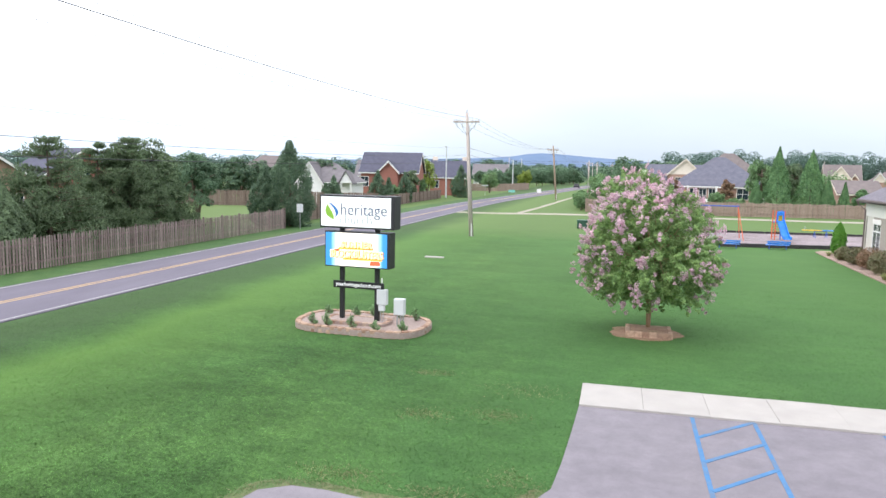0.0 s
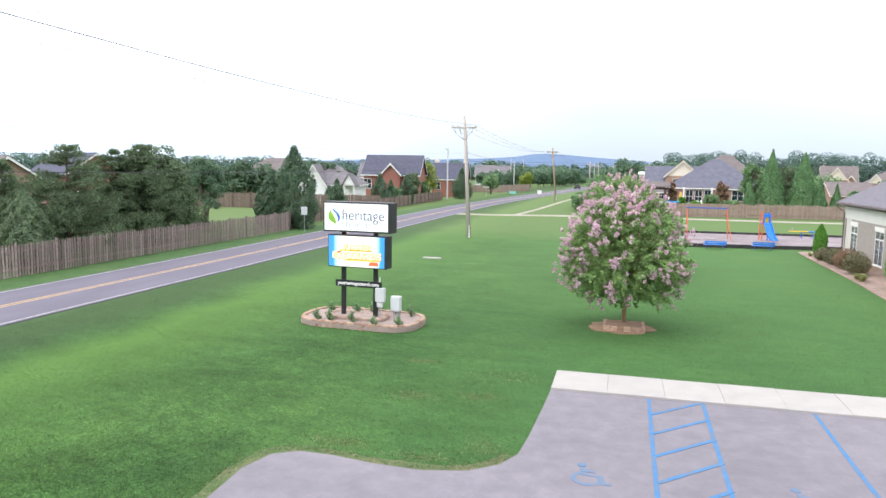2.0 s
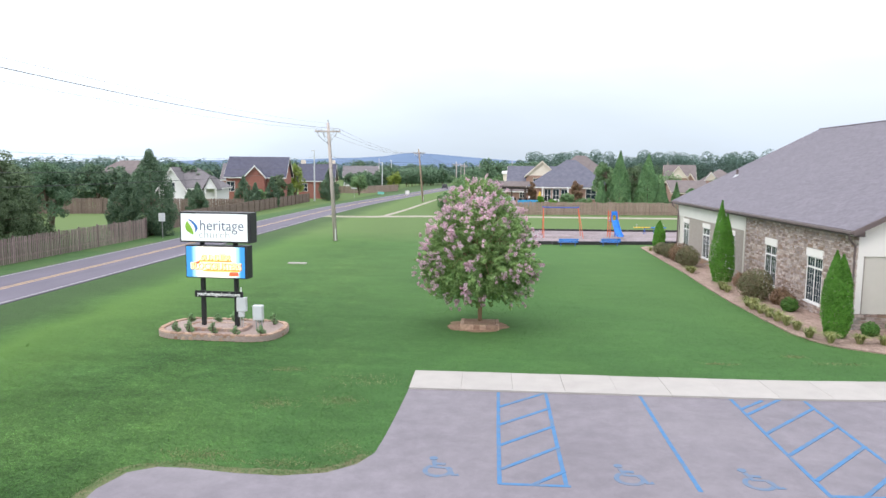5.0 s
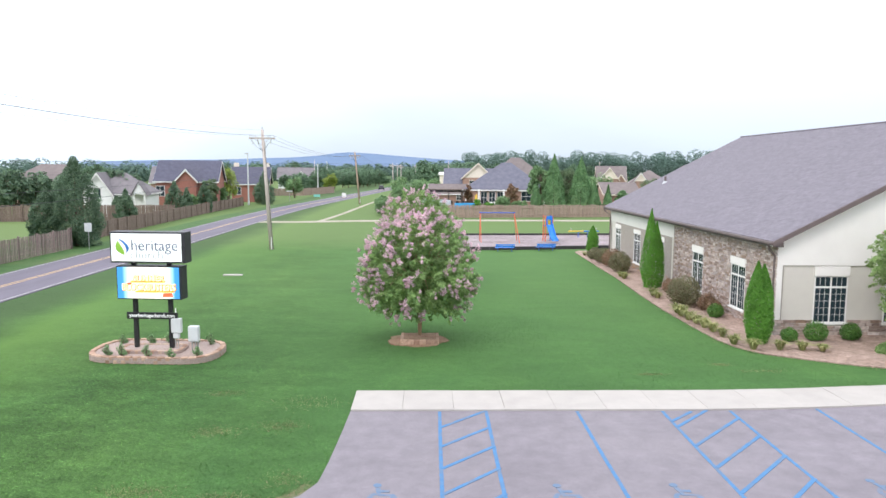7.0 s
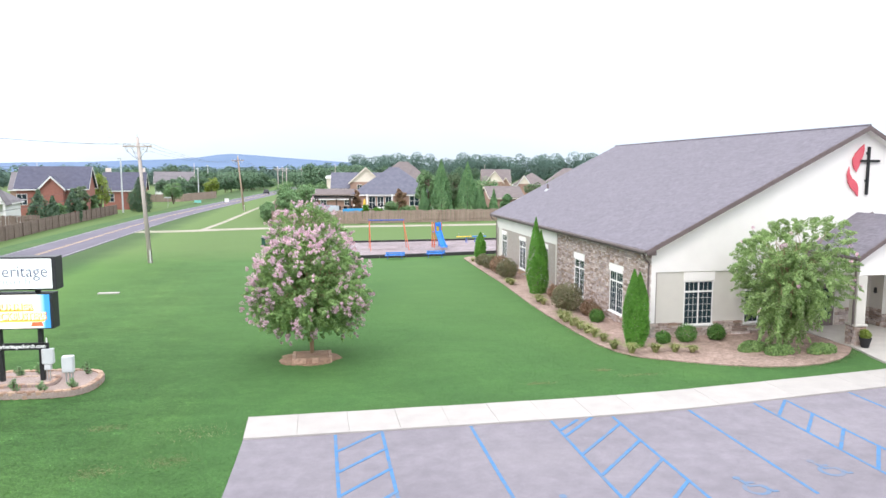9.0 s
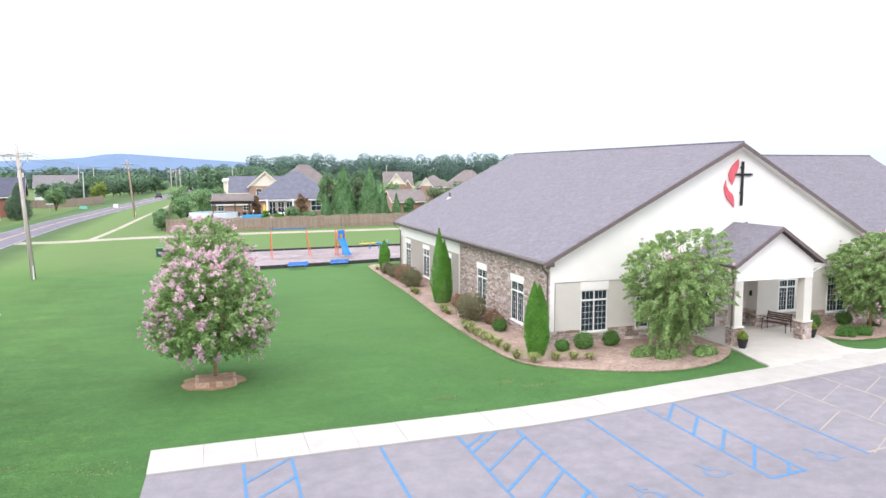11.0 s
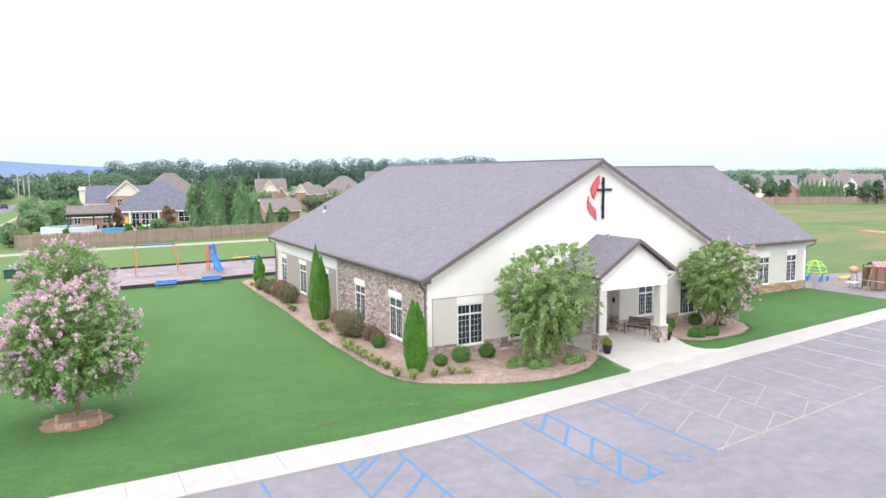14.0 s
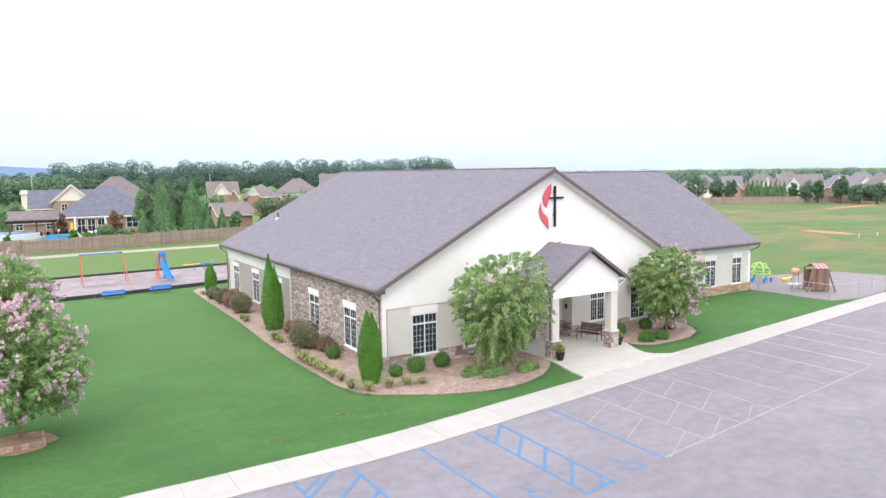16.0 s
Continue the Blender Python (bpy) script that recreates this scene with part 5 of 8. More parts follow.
myrtle(21, 4.7, 5.5, 0.9, 150, L_MYRTLE_B, "crape myrtle with pink blooms on its outer side by the entrance", (34.0, 24.3, 0.05), 380, 140, 0.8, 0.19, mid=0.44, ragged=0.28, side=(0.75, -0.35, -0.2), leaf_size=0.92, droop=0.45, core=35, taper=0.05, patchy=0.3, foot=-0.2)

# square brick surround and bare soil ring of the first lawn myrtle
prng = np.random.default_rng(9)
M_SOIL = surf("bare_red_soil", (0.27, 0.165, 0.11), (0.36, 0.235, 0.165), 3.0, 0.95, 0.8, 24.0, (0.20, 0.20, 0.09), 1.2, 0.5, grain=0.5)
patch("soil_ring", 0.65, 25.55, 1.3, 1.05, 0.03, M_SOIL, "bare reddish soil ring in the lawn", "soil", prng, 0.0, 90)
patch("soil_ring", 0.7, 38.6, 1.4, 1.1, 0.03, M_SOIL, "bare reddish soil ring under the farther tree", "soil", prng, 0.0, 90)
tree_bed = thing("tree_surround", "square of low buff blocks round the trunk", "garden edging", at=(0.75, 25.45, 0))
for k in range(6):
    for u, v, rot in ((-0.62 + k * 0.248, -0.66, 0), (-0.62 + k * 0.248, 0.66, 0)):
        part("block", boxed((u - 0.12, v - 0.07, 0.0), (u + 0.12, v + 0.07, 0.22 if v < 0 else 0.18), 0.015), M_BLOCK, tree_bed)
    for u, v in ((-0.72, -0.56 + k * 0.225), (0.72, -0.56 + k * 0.225)):
        part("block", boxed((u - 0.07, v - 0.108, 0.0), (u + 0.07, v + 0.108, 0.20), 0.015), M_BLOCK, tree_bed)
part("soil", boxed((-0.64, -0.58, 0.0), (0.64, 0.58, 0.19)), M_SOIL, tree_bed)

# mulch beds round the church
BED_W = [(14.5, 58.4), (13.9, 57.4), (13.7, 50), (13.6, 43), (13.25, 36), (13.15, 32.5), (13.2, 28.2), (13.3, 25.6), (13.6, 24.3), (14.2, 23.3), (15.6, 22.35), (17.0, 21.6), (18.3, 21.1), (19.6, 20.95), (20.9, 21.1), (22.2, 21.6), (23.2, 22.3), (23.9, 23.0), (24.3, 23.6), (24.35, 26.39), (16.09, 26.39), (16.09, 54.2), (16.0, 58.4)]
mulch = tagged(part("mulch_bed", prism(bmesh.new(), BED_W, -0.02, 0.05), M_MULCH), "reddish bark mulch bed along the church walls", "mulch bed", "", "structure")
BED_E = [(29.95, 26.39), (30.1, 23.9), (30.4, 23.0), (31.2, 22.6), (32.6, 22.55), (34.2, 22.75), (35.6, 23.4), (36.4, 24.4), (36.8, 25.5), (36.8, 26.39)]
tagged(part("mulch_bed", prism(bmesh.new(), BED_E, -0.02, 0.05), M_MULCH), "reddish bark mulch bed beside the porch", "mulch bed", "", "structure")

# lawn grass that creeps raggedly over the edges of the mulch
brng = np.random.default_rng(44)
rim = []
for bed in (BED_W[1:19], BED_E[1:]):
    line = along(bed, 8)
    pts = np.array([(v.x, v.y) for v in line])
    idx = brng.integers(0, len(pts) - 1, 3000)
    t = brng.random((3000, 1))
    swell = 0.10 * np.sin(idx * 0.9)[:, None] + 0.06 * np.sin(idx * 2.3)[:, None]
    rim.append(pts[idx] * (1 - t) + pts[idx + 1] * t + brng.normal(scale=0.13, size=(3000, 2)) + swell)
blades("edge_grass", np.concatenate(rim), 0.02, 0.06, 0.014, L_EDGE, "ragged grass along the edge of the mulch beds", 5)

arborvitae(1, 3.4, 1.2, (14.75, 25.0, 0.04), "clipped bright green arborvitae with twin tips at the corner", 17000, points=(1.0, 0.96), power=2.2, rough=0.5, size=0.6)
arborvitae(2, 4.75, 1.55, (14.75, 38.9, 0.04), "tall bright green arborvitae with a shorter second leader", 17000, points=(1.0, 0.84), rough=0.6, size=0.65)
arborvitae(3, 2.3, 0.95, (15.2, 56.5, 0.04), "small rounded arborvitae at the back corner", 5000, power=3.2)
BOXES = [(17.45, 25.5, 0.48), (19.0, 25.6, 0.42), (16.25, 25.35, 0.33), (15.1, 30.2, 0.38), (33.6, 25.6, 0.42), (31.3, 25.5, 0.45)]
for i, (x, y, r) in enumerate(BOXES):
    shrub("boxwood", 30 + i, [(0, 0, r * 0.85, r), (0.12, 0.05, r * 0.7, r * 0.85), (-0.1, -0.08, r * 0.75, r * 0.85)], L_BOX, "small clipped green boxwood in the mulch", (x, y, 0.04), 1600, 0.085, group="clipped shrubs")
shrub("barberry", 41, [(0, 0, 0.85, 0.8), (0.35, 0.3, 0.7, 0.65), (-0.4, -0.2, 0.75, 0.65), (0.1, -0.45, 0.65, 0.6), (-0.1, 0.5, 0.8, 0.6)], L_PURPLE, "large loose purple-green shrub against the stone wall", (14.65, 33.2, 0.04), 5200, 0.10)
for i, (x, y, r, m, lb) in enumerate(((14.6, 50.2, 0.6, L_PURPLE, "rounded purple-green shrub in a row"), (14.7, 48.0, 0.72, L_RUSSET, "russet-leaved rounded shrub in a row"), (14.6, 45.6, 0.75, L_PURPLE, "dark purple shrub in a row under the windows"), (14.5, 52.6, 0.5, L_PURPLE, "small purple-green shrub in a row"))):
    shrub("barberry", 50 + i, [(0, 0, r, r), (0.3, 0.25, r * 0.8, r * 0.8), (-0.3, -0.2, r * 0.85, r * 0.8), (0.1, -0.4, r * 0.7, r * 0.7)], m, lb, (x, y, 0.04), 3200, 0.11)
for i, (x, y, r) in enumerate(((15.3, 37.3, 0.42), (15.4, 36.4, 0.5), (15.35, 31.9, 0.45), (15.4, 31.1, 0.36))):
    shrub("barberry", 56 + i, [(0, 0, r, r), (0.2, 0.25, r * 0.75, r * 0.8), (-0.2, -0.2, r * 0.8, r * 0.8)], L_RUSSET, "small russet shrub against the stone wall", (x, y, 0.04), 1300, 0.10)
for i, (x, y, s) in enumerate(((13.55, 29.5, 0.42), (13.6, 28.7, 0.40), (13.65, 27.85, 0.42), (13.7, 27.0, 0.38), (13.75, 26.1, 0.36), (13.65, 24.75, 0.40), (14.1, 23.95, 0.40), (15.15, 23.9, 0.36), (16.0, 23.8, 0.36), (13.5, 30.4, 0.5), (13.6, 31.2, 0.45))):
    tuft(60 + i, s * 1.5, (x, y, 0.045), L_TUFT, "low yellowish tuft of border grass in the mulch", 110, group="border grass tufts")
for i, (x, y, w) in enumerate(((13.9, 36.0, 0.75), (13.9, 35.2, 0.6), (14.0, 42.3, 0.7), (14.0, 43.2, 0.6), (14.2, 55.0, 0.5), (16.7, 23.6, 0.5))):
    tuft(80 + i, w * 0.85, (x, y, 0.045), L_TUFT, "spreading low clump of ground cover", 170, "ground_cover", "ground cover clumps", "ground cover")
for i, (x, y) in enumerate(((19.4, 23.4), (20.2, 22.7), (22.1, 22.55))):
    shrub("ground_juniper", 95 + i, [(0, 0, 0.14, 0.34), (0.4, 0.08, 0.12, 0.3), (-0.4, -0.05, 0.12, 0.3), (0.05, 0.35, 0.12, 0.28)], L_MYRTLE, "flat spreading green juniper in the mulch", (x, y, 0.04), 2200, 0.10, group="spreading junipers")
for i, (x, y, k) in enumerate(((31.5, 23.5, 0.85), (32.5, 23.35, 0.72), (35.0, 24.9, 0.6))):
    shrub("spreading_shrub", 105 + i, [(0, 0, 0.24 * k, 0.42 * k), (0.45 * k, 0.1, 0.2 * k, 0.36 * k), (-0.45 * k, -0.05, 0.2 * k, 0.38 * k), (0.1, 0.4 * k, 0.22 * k, 0.36 * k), (-0.1, -0.35 * k, 0.18 * k, 0.32 * k)], L_BOX, "low spreading green shrub in the mulch", (x, y, 0.04), 2600, 0.10, group="spreading shrubs")


# ---- the roadside sign ----
def lettering(name, text, size, material, parent, at, turn_x=90, squeeze=1.0, thick=0.006, align="CENTER", weight=0.0):
    """Raised letters in the built-in face, as a mesh."""
    cu = bpy.data.curves.new(name, "FONT")
    cu.body, cu.size, cu.extrude, cu.align_x, cu.align_y, cu.offset = text, size, thick, align, "CENTER", weight
    cu.resolution_u = 3
    tmp = bpy.data.objects.new(name, cu)
    scene.collection.objects.link(tmp)
    dg = bpy.context.evaluated_depsgraph_get()
    me = bpy.data.meshes.new_from_object(tmp.evaluated_get(dg))
    bpy.data.objects.remove(tmp)
    me.transform(pose(0, 0, 0, turn_x) @ Matrix.Diagonal((squeeze, 1, 1, 1)))
    me.materials.clear()
    me.materials.append(material)
    ob = new(name, me)
    ob.parent = parent
    ob.location = at
    return ob


M_FACE = glow("lit_white_sign_face", (0.86, 0.88, 0.88), 0.32)
M_NAVY = surf("blue_grey_letter_vinyl", (0.10, 0.12, 0.20), (0.12, 0.14, 0.23), 3.0, 0.5)
M_PALELET = surf("pale_grey_letter_vinyl", (0.47, 0.49, 0.52), (0.52, 0.54, 0.56), 3.0, 0.5)
M_LEAF_B = surf("blue_vinyl", (0.03, 0.12, 0.45), (0.10, 0.32, 0.66), 2.4, 0.45)
M_LEAF_G = surf("green_vinyl", (0.24, 0.50, 0.05), (0.36, 0.60, 0.10), 2.0, 0.45)
M_LETW = surf("white_letter_vinyl", (0.78, 0.78, 0.78), (0.82, 0.82, 0.82), 2.0, 0.5)
sign = thing("roadside_sign", "two-tier black-framed sign with a lit display on posts", "sign", at=(-9.33, 23.2, 0.0), turn=-4)
for x in (-0.68, 0.68):
    part("post", boxed((x - 0.075, -0.075, 0.0), (x + 0.075, 0.075, 4.55), 0.008), M_BLACK, sign)
# upper cabinet
bm = bmesh.new()
box(bm, (-1.42, -0.30, 3.58), (1.42, 0.30, 4.74), 0.012)
cab = part("upper_cabinet", bm, M_DARKBOX, sign)
part("sign_face", boxed((-1.36, -0.325, 3.64), (1.30, -0.303, 4.68), 0.004), M_FACE, cab, "lit white panel")
part("sign_face", boxed((-1.30, 0.303, 3.64), (1.36, 0.325, 4.68), 0.004), M_FACE, cab, "lit white panel")
lettering("word", "heritage", 0.60, M_NAVY, cab, (0.28, -0.331, 4.23), squeeze=0.92, weight=-0.006)
lettering("word", "church", 0.42, M_PALELET, cab, (-0.02, -0.331, 3.88), squeeze=1.10, weight=-0.005)
def blade(pts, material, name):
    bm = bmesh.new()
    hull(bm, [(x, -0.334, z) for x, z in pts], [(x, -0.327, z) for x, z in pts])
    return part(name, bm, material, cab)
blade([(-1.07, 4.47), (-0.96, 4.44), (-0.86, 4.38), (-0.76, 4.29), (-0.69, 4.18), (-0.69, 4.09), (-0.74, 4.01), (-0.82, 3.94), (-0.78, 4.04), (-0.79, 4.13), (-0.84, 4.24), (-0.94, 4.36)], M_LEAF_B, "leaf_mark")
blade([(-1.10, 4.41), (-1.16, 4.31), (-1.19, 4.20), (-1.17, 4.09), (-1.10, 4.00), (-1.00, 3.93), (-0.86, 3.87), (-0.86, 3.97), (-0.89, 4.06), (-0.96, 4.19), (-1.04, 4.31)], M_LEAF_G, "leaf_mark")
# display cabinet: a lit screen with glowing colour fields and block letters
led = part("display_cabinet", boxed((-1.24, -0.26, 2.20), (1.24, 0.26, 3.46), 0.01), M_DARKBOX, sign)
M_LED = bpy.data.materials.new("lit_display")
M_LED.use_nodes = True
nt = M_LED.node_tree
b = nt.nodes["Principled BSDF"]
tc = nt.nodes.new("ShaderNodeTexCoord")
sx = nt.nodes.new("ShaderNodeSeparateXYZ")
ab = nt.nodes.new("ShaderNodeMath")
ab.operation = "ABSOLUTE"
nt.links.new(tc.outputs["Object"], sx.inputs[0])
nt.links.new(sx.outputs["X"], ab.inputs[0])
rp = nt.nodes.new("ShaderNodeValToRGB")
els = rp.color_ramp.elements
els[0].position, els[0].color = 0.68, (1.0, 0.97, 0.88, 1)
els[1].position, els[1].color = 1.16 / 1.16, (0.02, 0.30, 0.75, 1)
e = els.new(0.88)
e.color = (0.40, 0.80, 0.95, 1)
nt.links.new(ab.outputs[0], rp.inputs[0])
nt.links.new(rp.outputs[0], b.inputs["Emission Color"])
b.inputs["Base Color"].default_value = (0.05, 0.05, 0.05, 1)
b.inputs["Emission Strength"].default_value = 1.3
part("screen", boxed((-1.20, -0.285, 2.24), (1.15, -0.262, 3.42), 0.003), M_LED, led, "glowing blue and cream display")
part("screen", boxed((-1.15, 0.262, 2.24), (1.20, 0.285, 3.42), 0.003), M_LED, led, "glowing blue and cream display")
G_OR = glow("lit_orange", (0.95, 0.42, 0.06), 0.9)
G_YE = glow("lit_yellow", (1.0, 0.84, 0.40), 1.0)
G_RED = glow("lit_red", (0.85, 0.12, 0.05), 0.8)
for x0, x1, z0, z1, mt in ((-0.72, 0.62, 2.83, 2.92, G_OR), (-0.55, 0.98, 2.46, 2.54, G_OR), (0.50, 0.92, 2.30, 2.46, G_RED), (0.10, 0.42, 3.06, 3.20, G_YE), (-0.90, -0.62, 2.74, 2.84, G_RED)):
    bm = bmesh.new()
    hull(bm, [(x0, -0.290, z0), (x1, -0.290, z0 + 0.01), (x1 - 0.05, -0.290, z1), (x0 + 0.04, -0.290, z1 - 0.01)], [(x0, -0.286, z0), (x1, -0.286, z0 + 0.01), (x1 - 0.05, -0.286, z1), (x0 + 0.04, -0.286, z1 - 0.01)])
    part("display_field", bm, mt, led)
G_BROWN = glow("lit_brown", (0.45, 0.16, 0.03), 0.5)
for word, sz, z, sq in (("SUMMER", 0.30, 2.99, 1.05), ("BLOCKBUSTERS", 0.36, 2.66, 0.80)):
    lettering("display_shadow", word, sz, G_BROWN, led, (0.015, -0.294, z - 0.012), squeeze=sq, weight=0.020)
    lettering("display_word", word, sz, G_YE, led, (0.0, -0.310, z), squeeze=sq, weight=0.004)
# name board
nb = part("name_board", boxed((-0.98, -0.125, 1.42), (0.98, -0.078, 1.68), 0.006), M_BLACK, sign)
lettering("web_address", "yourheritagechurch.com", 0.185, M_LETW, nb, (0, -0.132, 1.555), squeeze=0.95, weight=0.006)
# switch boxes
swb = part("switch_box", boxed((0.74, -0.20, 0.92), (1.12, -0.02, 1.46), 0.015), M_GREYBOX, sign, "pale grey electrical box")
part("meter_box", boxed((0.80, -0.18, 0.70), (1.02, -0.04, 0.90), 0.015), M_GREYBOX, sign, "small grey meter box")
part("conduit", bar([(0.86, -0.1, 0.2), (0.86, -0.1, 0.72)], 0.022, 6), M_STEEL, sign)
part("conduit", bar([(0.96, -0.1, 0.72), (0.97, -0.12, 0.45), (0.93, -0.12, 0.22)], 0.018, 6), M_STEEL, sign)
part("conduit", bar([(0.90, -0.1, 1.46), (0.90, -0.1, 1.85)], 0.025, 6), M_TRIM, sign)
pedestal = thing("utility_pedestal", "pale grey electrical pedestal on two short posts", "electrical box", at=(-7.72, 22.9, 0.15))
part("cabinet", boxed((-0.20, -0.12, 0.47), (0.18, 0.12, 1.05), 0.02), M_GREYBOX, pedestal)
part("door_panel", boxed((-0.17, -0.128, 0.51), (0.15, -0.121, 1.0), 0.003), M_GREYBOX, pedestal)
for x in (-0.10, 0.02, 0.12):
    part("leg", bar([(x, 0.02, -0.1), (x, 0.02, 0.48)], 0.03, 8), M_STEEL, pedestal)


# planter bed: two courses of split-face blocks, an inner ring, gravel and small shrubs
def rounded(points, r, n=4):
    out = []
    m = len(points)
    for i in range(m):
        a, b, c = Vector(points[i - 1]), Vector(points[i]), Vector(points[(i + 1) % m])
        p, q = b + (a - b).normalized() * r, b + (c - b).normalized() * r
        for t in np.linspace(0, 1, n):
            out.append((p * (1 - t) ** 2 + b * 2 * t * (1 - t) + q * t * t))
    return out


def block_ring(parent, outline, z0, h, length, depth, shift=0.0):
    """Lays blocks end to end round a closed line."""
    pts = outline + [outline[0]]
    seg = [(a, b, (b - a).length) for a, b in zip(pts, pts[1:])]
    total = sum(s[2] for s in seg)
    n = round(total / length)
    rng = random.Random(int(z0 * 100) + n)

    def where(d):
        d %= total
        for a, b, l in seg:
            if d <= l:
                return a.lerp(b, d / l)
            d -= l
        return pts[0]

    for i in range(n):
        s, e = (i + shift) * total / n, (i + 1 + shift) * total / n
        a, b = where(s + 0.016), where(e - 0.016)
        w = (b - a)
        nr = Vector((w.y, -w.x)).normalized()
        j = rng.uniform(-0.008, 0.008)
        q = [a + nr * (j - 0.055), a + w * 0.25 + nr * j, b - w * 0.25 + nr * j, b + nr * (j - 0.055), b - nr * depth + w * -0.06, a - nr * depth + w * 0.06]
        bm = prism(bmesh.new(), [tuple(v) for v in q], z0, z0 + h + rng.uniform(-0.004, 0.004))
        bmesh.ops.bevel(bm, geom=[e for e in bm.edges if max(v.co.z for v in e.verts) > z0 + h * 0.5], offset=0.012, segments=1, affect="EDGES")
        part("block", bm, M_BLOCK, parent)


planter = thing("block_planter", "low planter of buff split-face blocks filled with gravel", "planter bed", at=(0, 0, 0))
ring = rounded([(-11.72, 22.05), (-6.82, 21.75), (-6.72, 24.65), (-11.65, 25.0)], 1.3, 8)
block_ring(planter, ring, 0.0, 0.13, 0.30, 0.2)
block_ring(planter, [p * 1.0 for p in ring], 0.133, 0.12, 0.30, 0.2, 0.5)
inner = rounded([(-10.6, 22.62), (-8.15, 22.55), (-8.15, 23.75), (-10.6, 23.8)], 0.35)
block_ring(planter, inner, 0.18, 0.14, 0.29, 0.17)
M_GRAVEL = surf("pinkish_gravel", (0.33, 0.255, 0.225), (0.42, 0.33, 0.295), 14.0, 0.95, 1.0, 40.0, (0.36, 0.26, 0.22), 1.0, 0.5, grain=0.7)
part("gravel", prism(bmesh.new(), [tuple(p) for p in ring], 0.02, 0.205), M_GRAVEL, planter)
part("gravel", prism(bmesh.new(), [tuple(p) for p in inner], 0.15, 0.30), M_GRAVEL, planter)
for i, (x, y) in enumerate(((-10.95, 24.2), (-10.75, 22.35), (-10.2, 22.3), (-9.85, 24.25), (-9.2, 24.35), (-9.25, 22.2), (-8.35, 22.1), (-8.15, 24.3), (-7.45, 24.0), (-7.45, 22.35))):
    tall = 0.17 + 0.04 * (i % 3)
    shrub("young_shrub", 120 + i, [(0, 0, tall * 0.7, 0.13), (0.07, 0.05, tall * 0.5, 0.11), (-0.08, -0.03, tall * 1.1, 0.10), (0.03, -0.08, tall * 1.5, 0.09), (-0.03, 0.06, tall * 1.7, 0.07)], L_OAK, "small young green shrub in the gravel", (x, y, 0.195), 260, 0.07, group="young shrubs")


# ---- west playground ----
M_PBLUE = surf("blue_play_plastic", (0.02, 0.17, 0.62), (0.03, 0.24, 0.72), 2.0, 0.4)
M_PBLUE2 = surf("blue_coated_steel", (0.04, 0.10, 0.42), (0.06, 0.14, 0.5), 2.0, 0.45)
M_PRED = surf("orange_red_coated_steel", (0.62, 0.13, 0.07), (0.70, 0.19, 0.10), 3.0, 0.5)
M_PYEL = surf("yellow_play_plastic", (0.75, 0.48, 0.04), (0.8, 0.55, 0.06), 3.0, 0.5)
M_TIMBER = surf("black_border_timber", (0.035, 0.033, 0.036), (0.06, 0.056, 0.058), 2.0, 0.85, 0.3, 20.0)
PLAY = [(1.8, 58.6), (9.0, 59.2), (17.6, 60.6), (30, 62.5), (30, 73.9), (20.8, 73.0), (5.5, 72.1), (1.8, 71.8)]
tagged(part("playground_surface", prism(bmesh.new(), PLAY, -0.02, 0.10), M_PLAY), "mauve-brown loose mulch playground surface", "playground surface", "", "structure")
border = thing("playground_border", "low black timber border round the playground", "border")
ring = [Vector(p) for p in PLAY]
for i, a in enumerate(ring):
    b = ring[(i + 1) % len(ring)]
    n = max(1, round((b - a).length / 2.4))
    for k in range(n):
        p, q = a.lerp(b, k / n + 0.002), a.lerp(b, (k + 1) / n - 0.002)
        bm = bmesh.new()
        strip(bm, [p, q], 0.14, 0.0, 0.30)
        part("timber", bm, M_TIMBER, border)
M_WORN = surf("worn_dark_mulch", (0.16, 0.125, 0.125), (0.22, 0.175, 0.175), 2.0, 0.95, 0.8, 26.0, (0.25, 0.205, 0.21), 1.2, 0.8, grain=0.4)
hrng = np.random.default_rng(61)
for x, y, rx, ry in ((6.9, 65.0, 0.55, 0.4), (8.3, 65.1, 0.6, 0.4), (13.5, 63.3, 0.4, 0.35), (10.4, 66.4, 0.5, 0.25)):
    patch("worn_hollow", x, y, rx, ry, 0.106, M_WORN, "dark worn hollow in the playground mulch", "worn mulch", hrng, 0.1, 40)
swing = thing("swing_set", "swing frame with orange legs and a blue top bar", "swing set", at=(7.95, 65.2, 0.1))
part("top_bar", bar([(-1.8, 0, 2.85), (1.6, 0, 2.85)], 0.05, 8), M_PBLUE2, swing)
for tx, sx_ in ((-1.75, 0.05), (1.55, 0.45)):
    for dy in (-1.1, 1.1):
        part("leg", bar([(tx, 0, 2.9), (tx + sx_, dy, -0.06)], 0.036, 8), M_PRED, swing)
    part("joint", bar([(tx - 0.1, 0, 2.85), (tx + 0.1, 0, 2.85)], 0.07, 8), M_PBLUE2, swing)
slide = thing("slide", "blue plastic slide with orange side posts", "slide", at=(13.1, 65.7, 0.1), turn=8)
slide.scale = (0.86, 1.0, 1.0)
for x in (-0.42, 0.42):
    for y in (0.2, 0.95):
        part("post", bar([(x, y, -0.06), (x, y, 2.55)], 0.06, 8), M_PRED if x < 0 else M_PBLUE2 if y > 0.5 else M_PRED, slide)
part("platform", boxed((-0.42, 0.2, 1.5), (0.42, 0.95, 1.58), 0.01), M_PBLUE2, slide)
bm = bmesh.new()
prof = [(0.25, 1.62), (0.0, 1.55), (-0.5, 1.1), (-1.1, 0.55), (-1.5, 0.28), (-1.85, 0.22)]
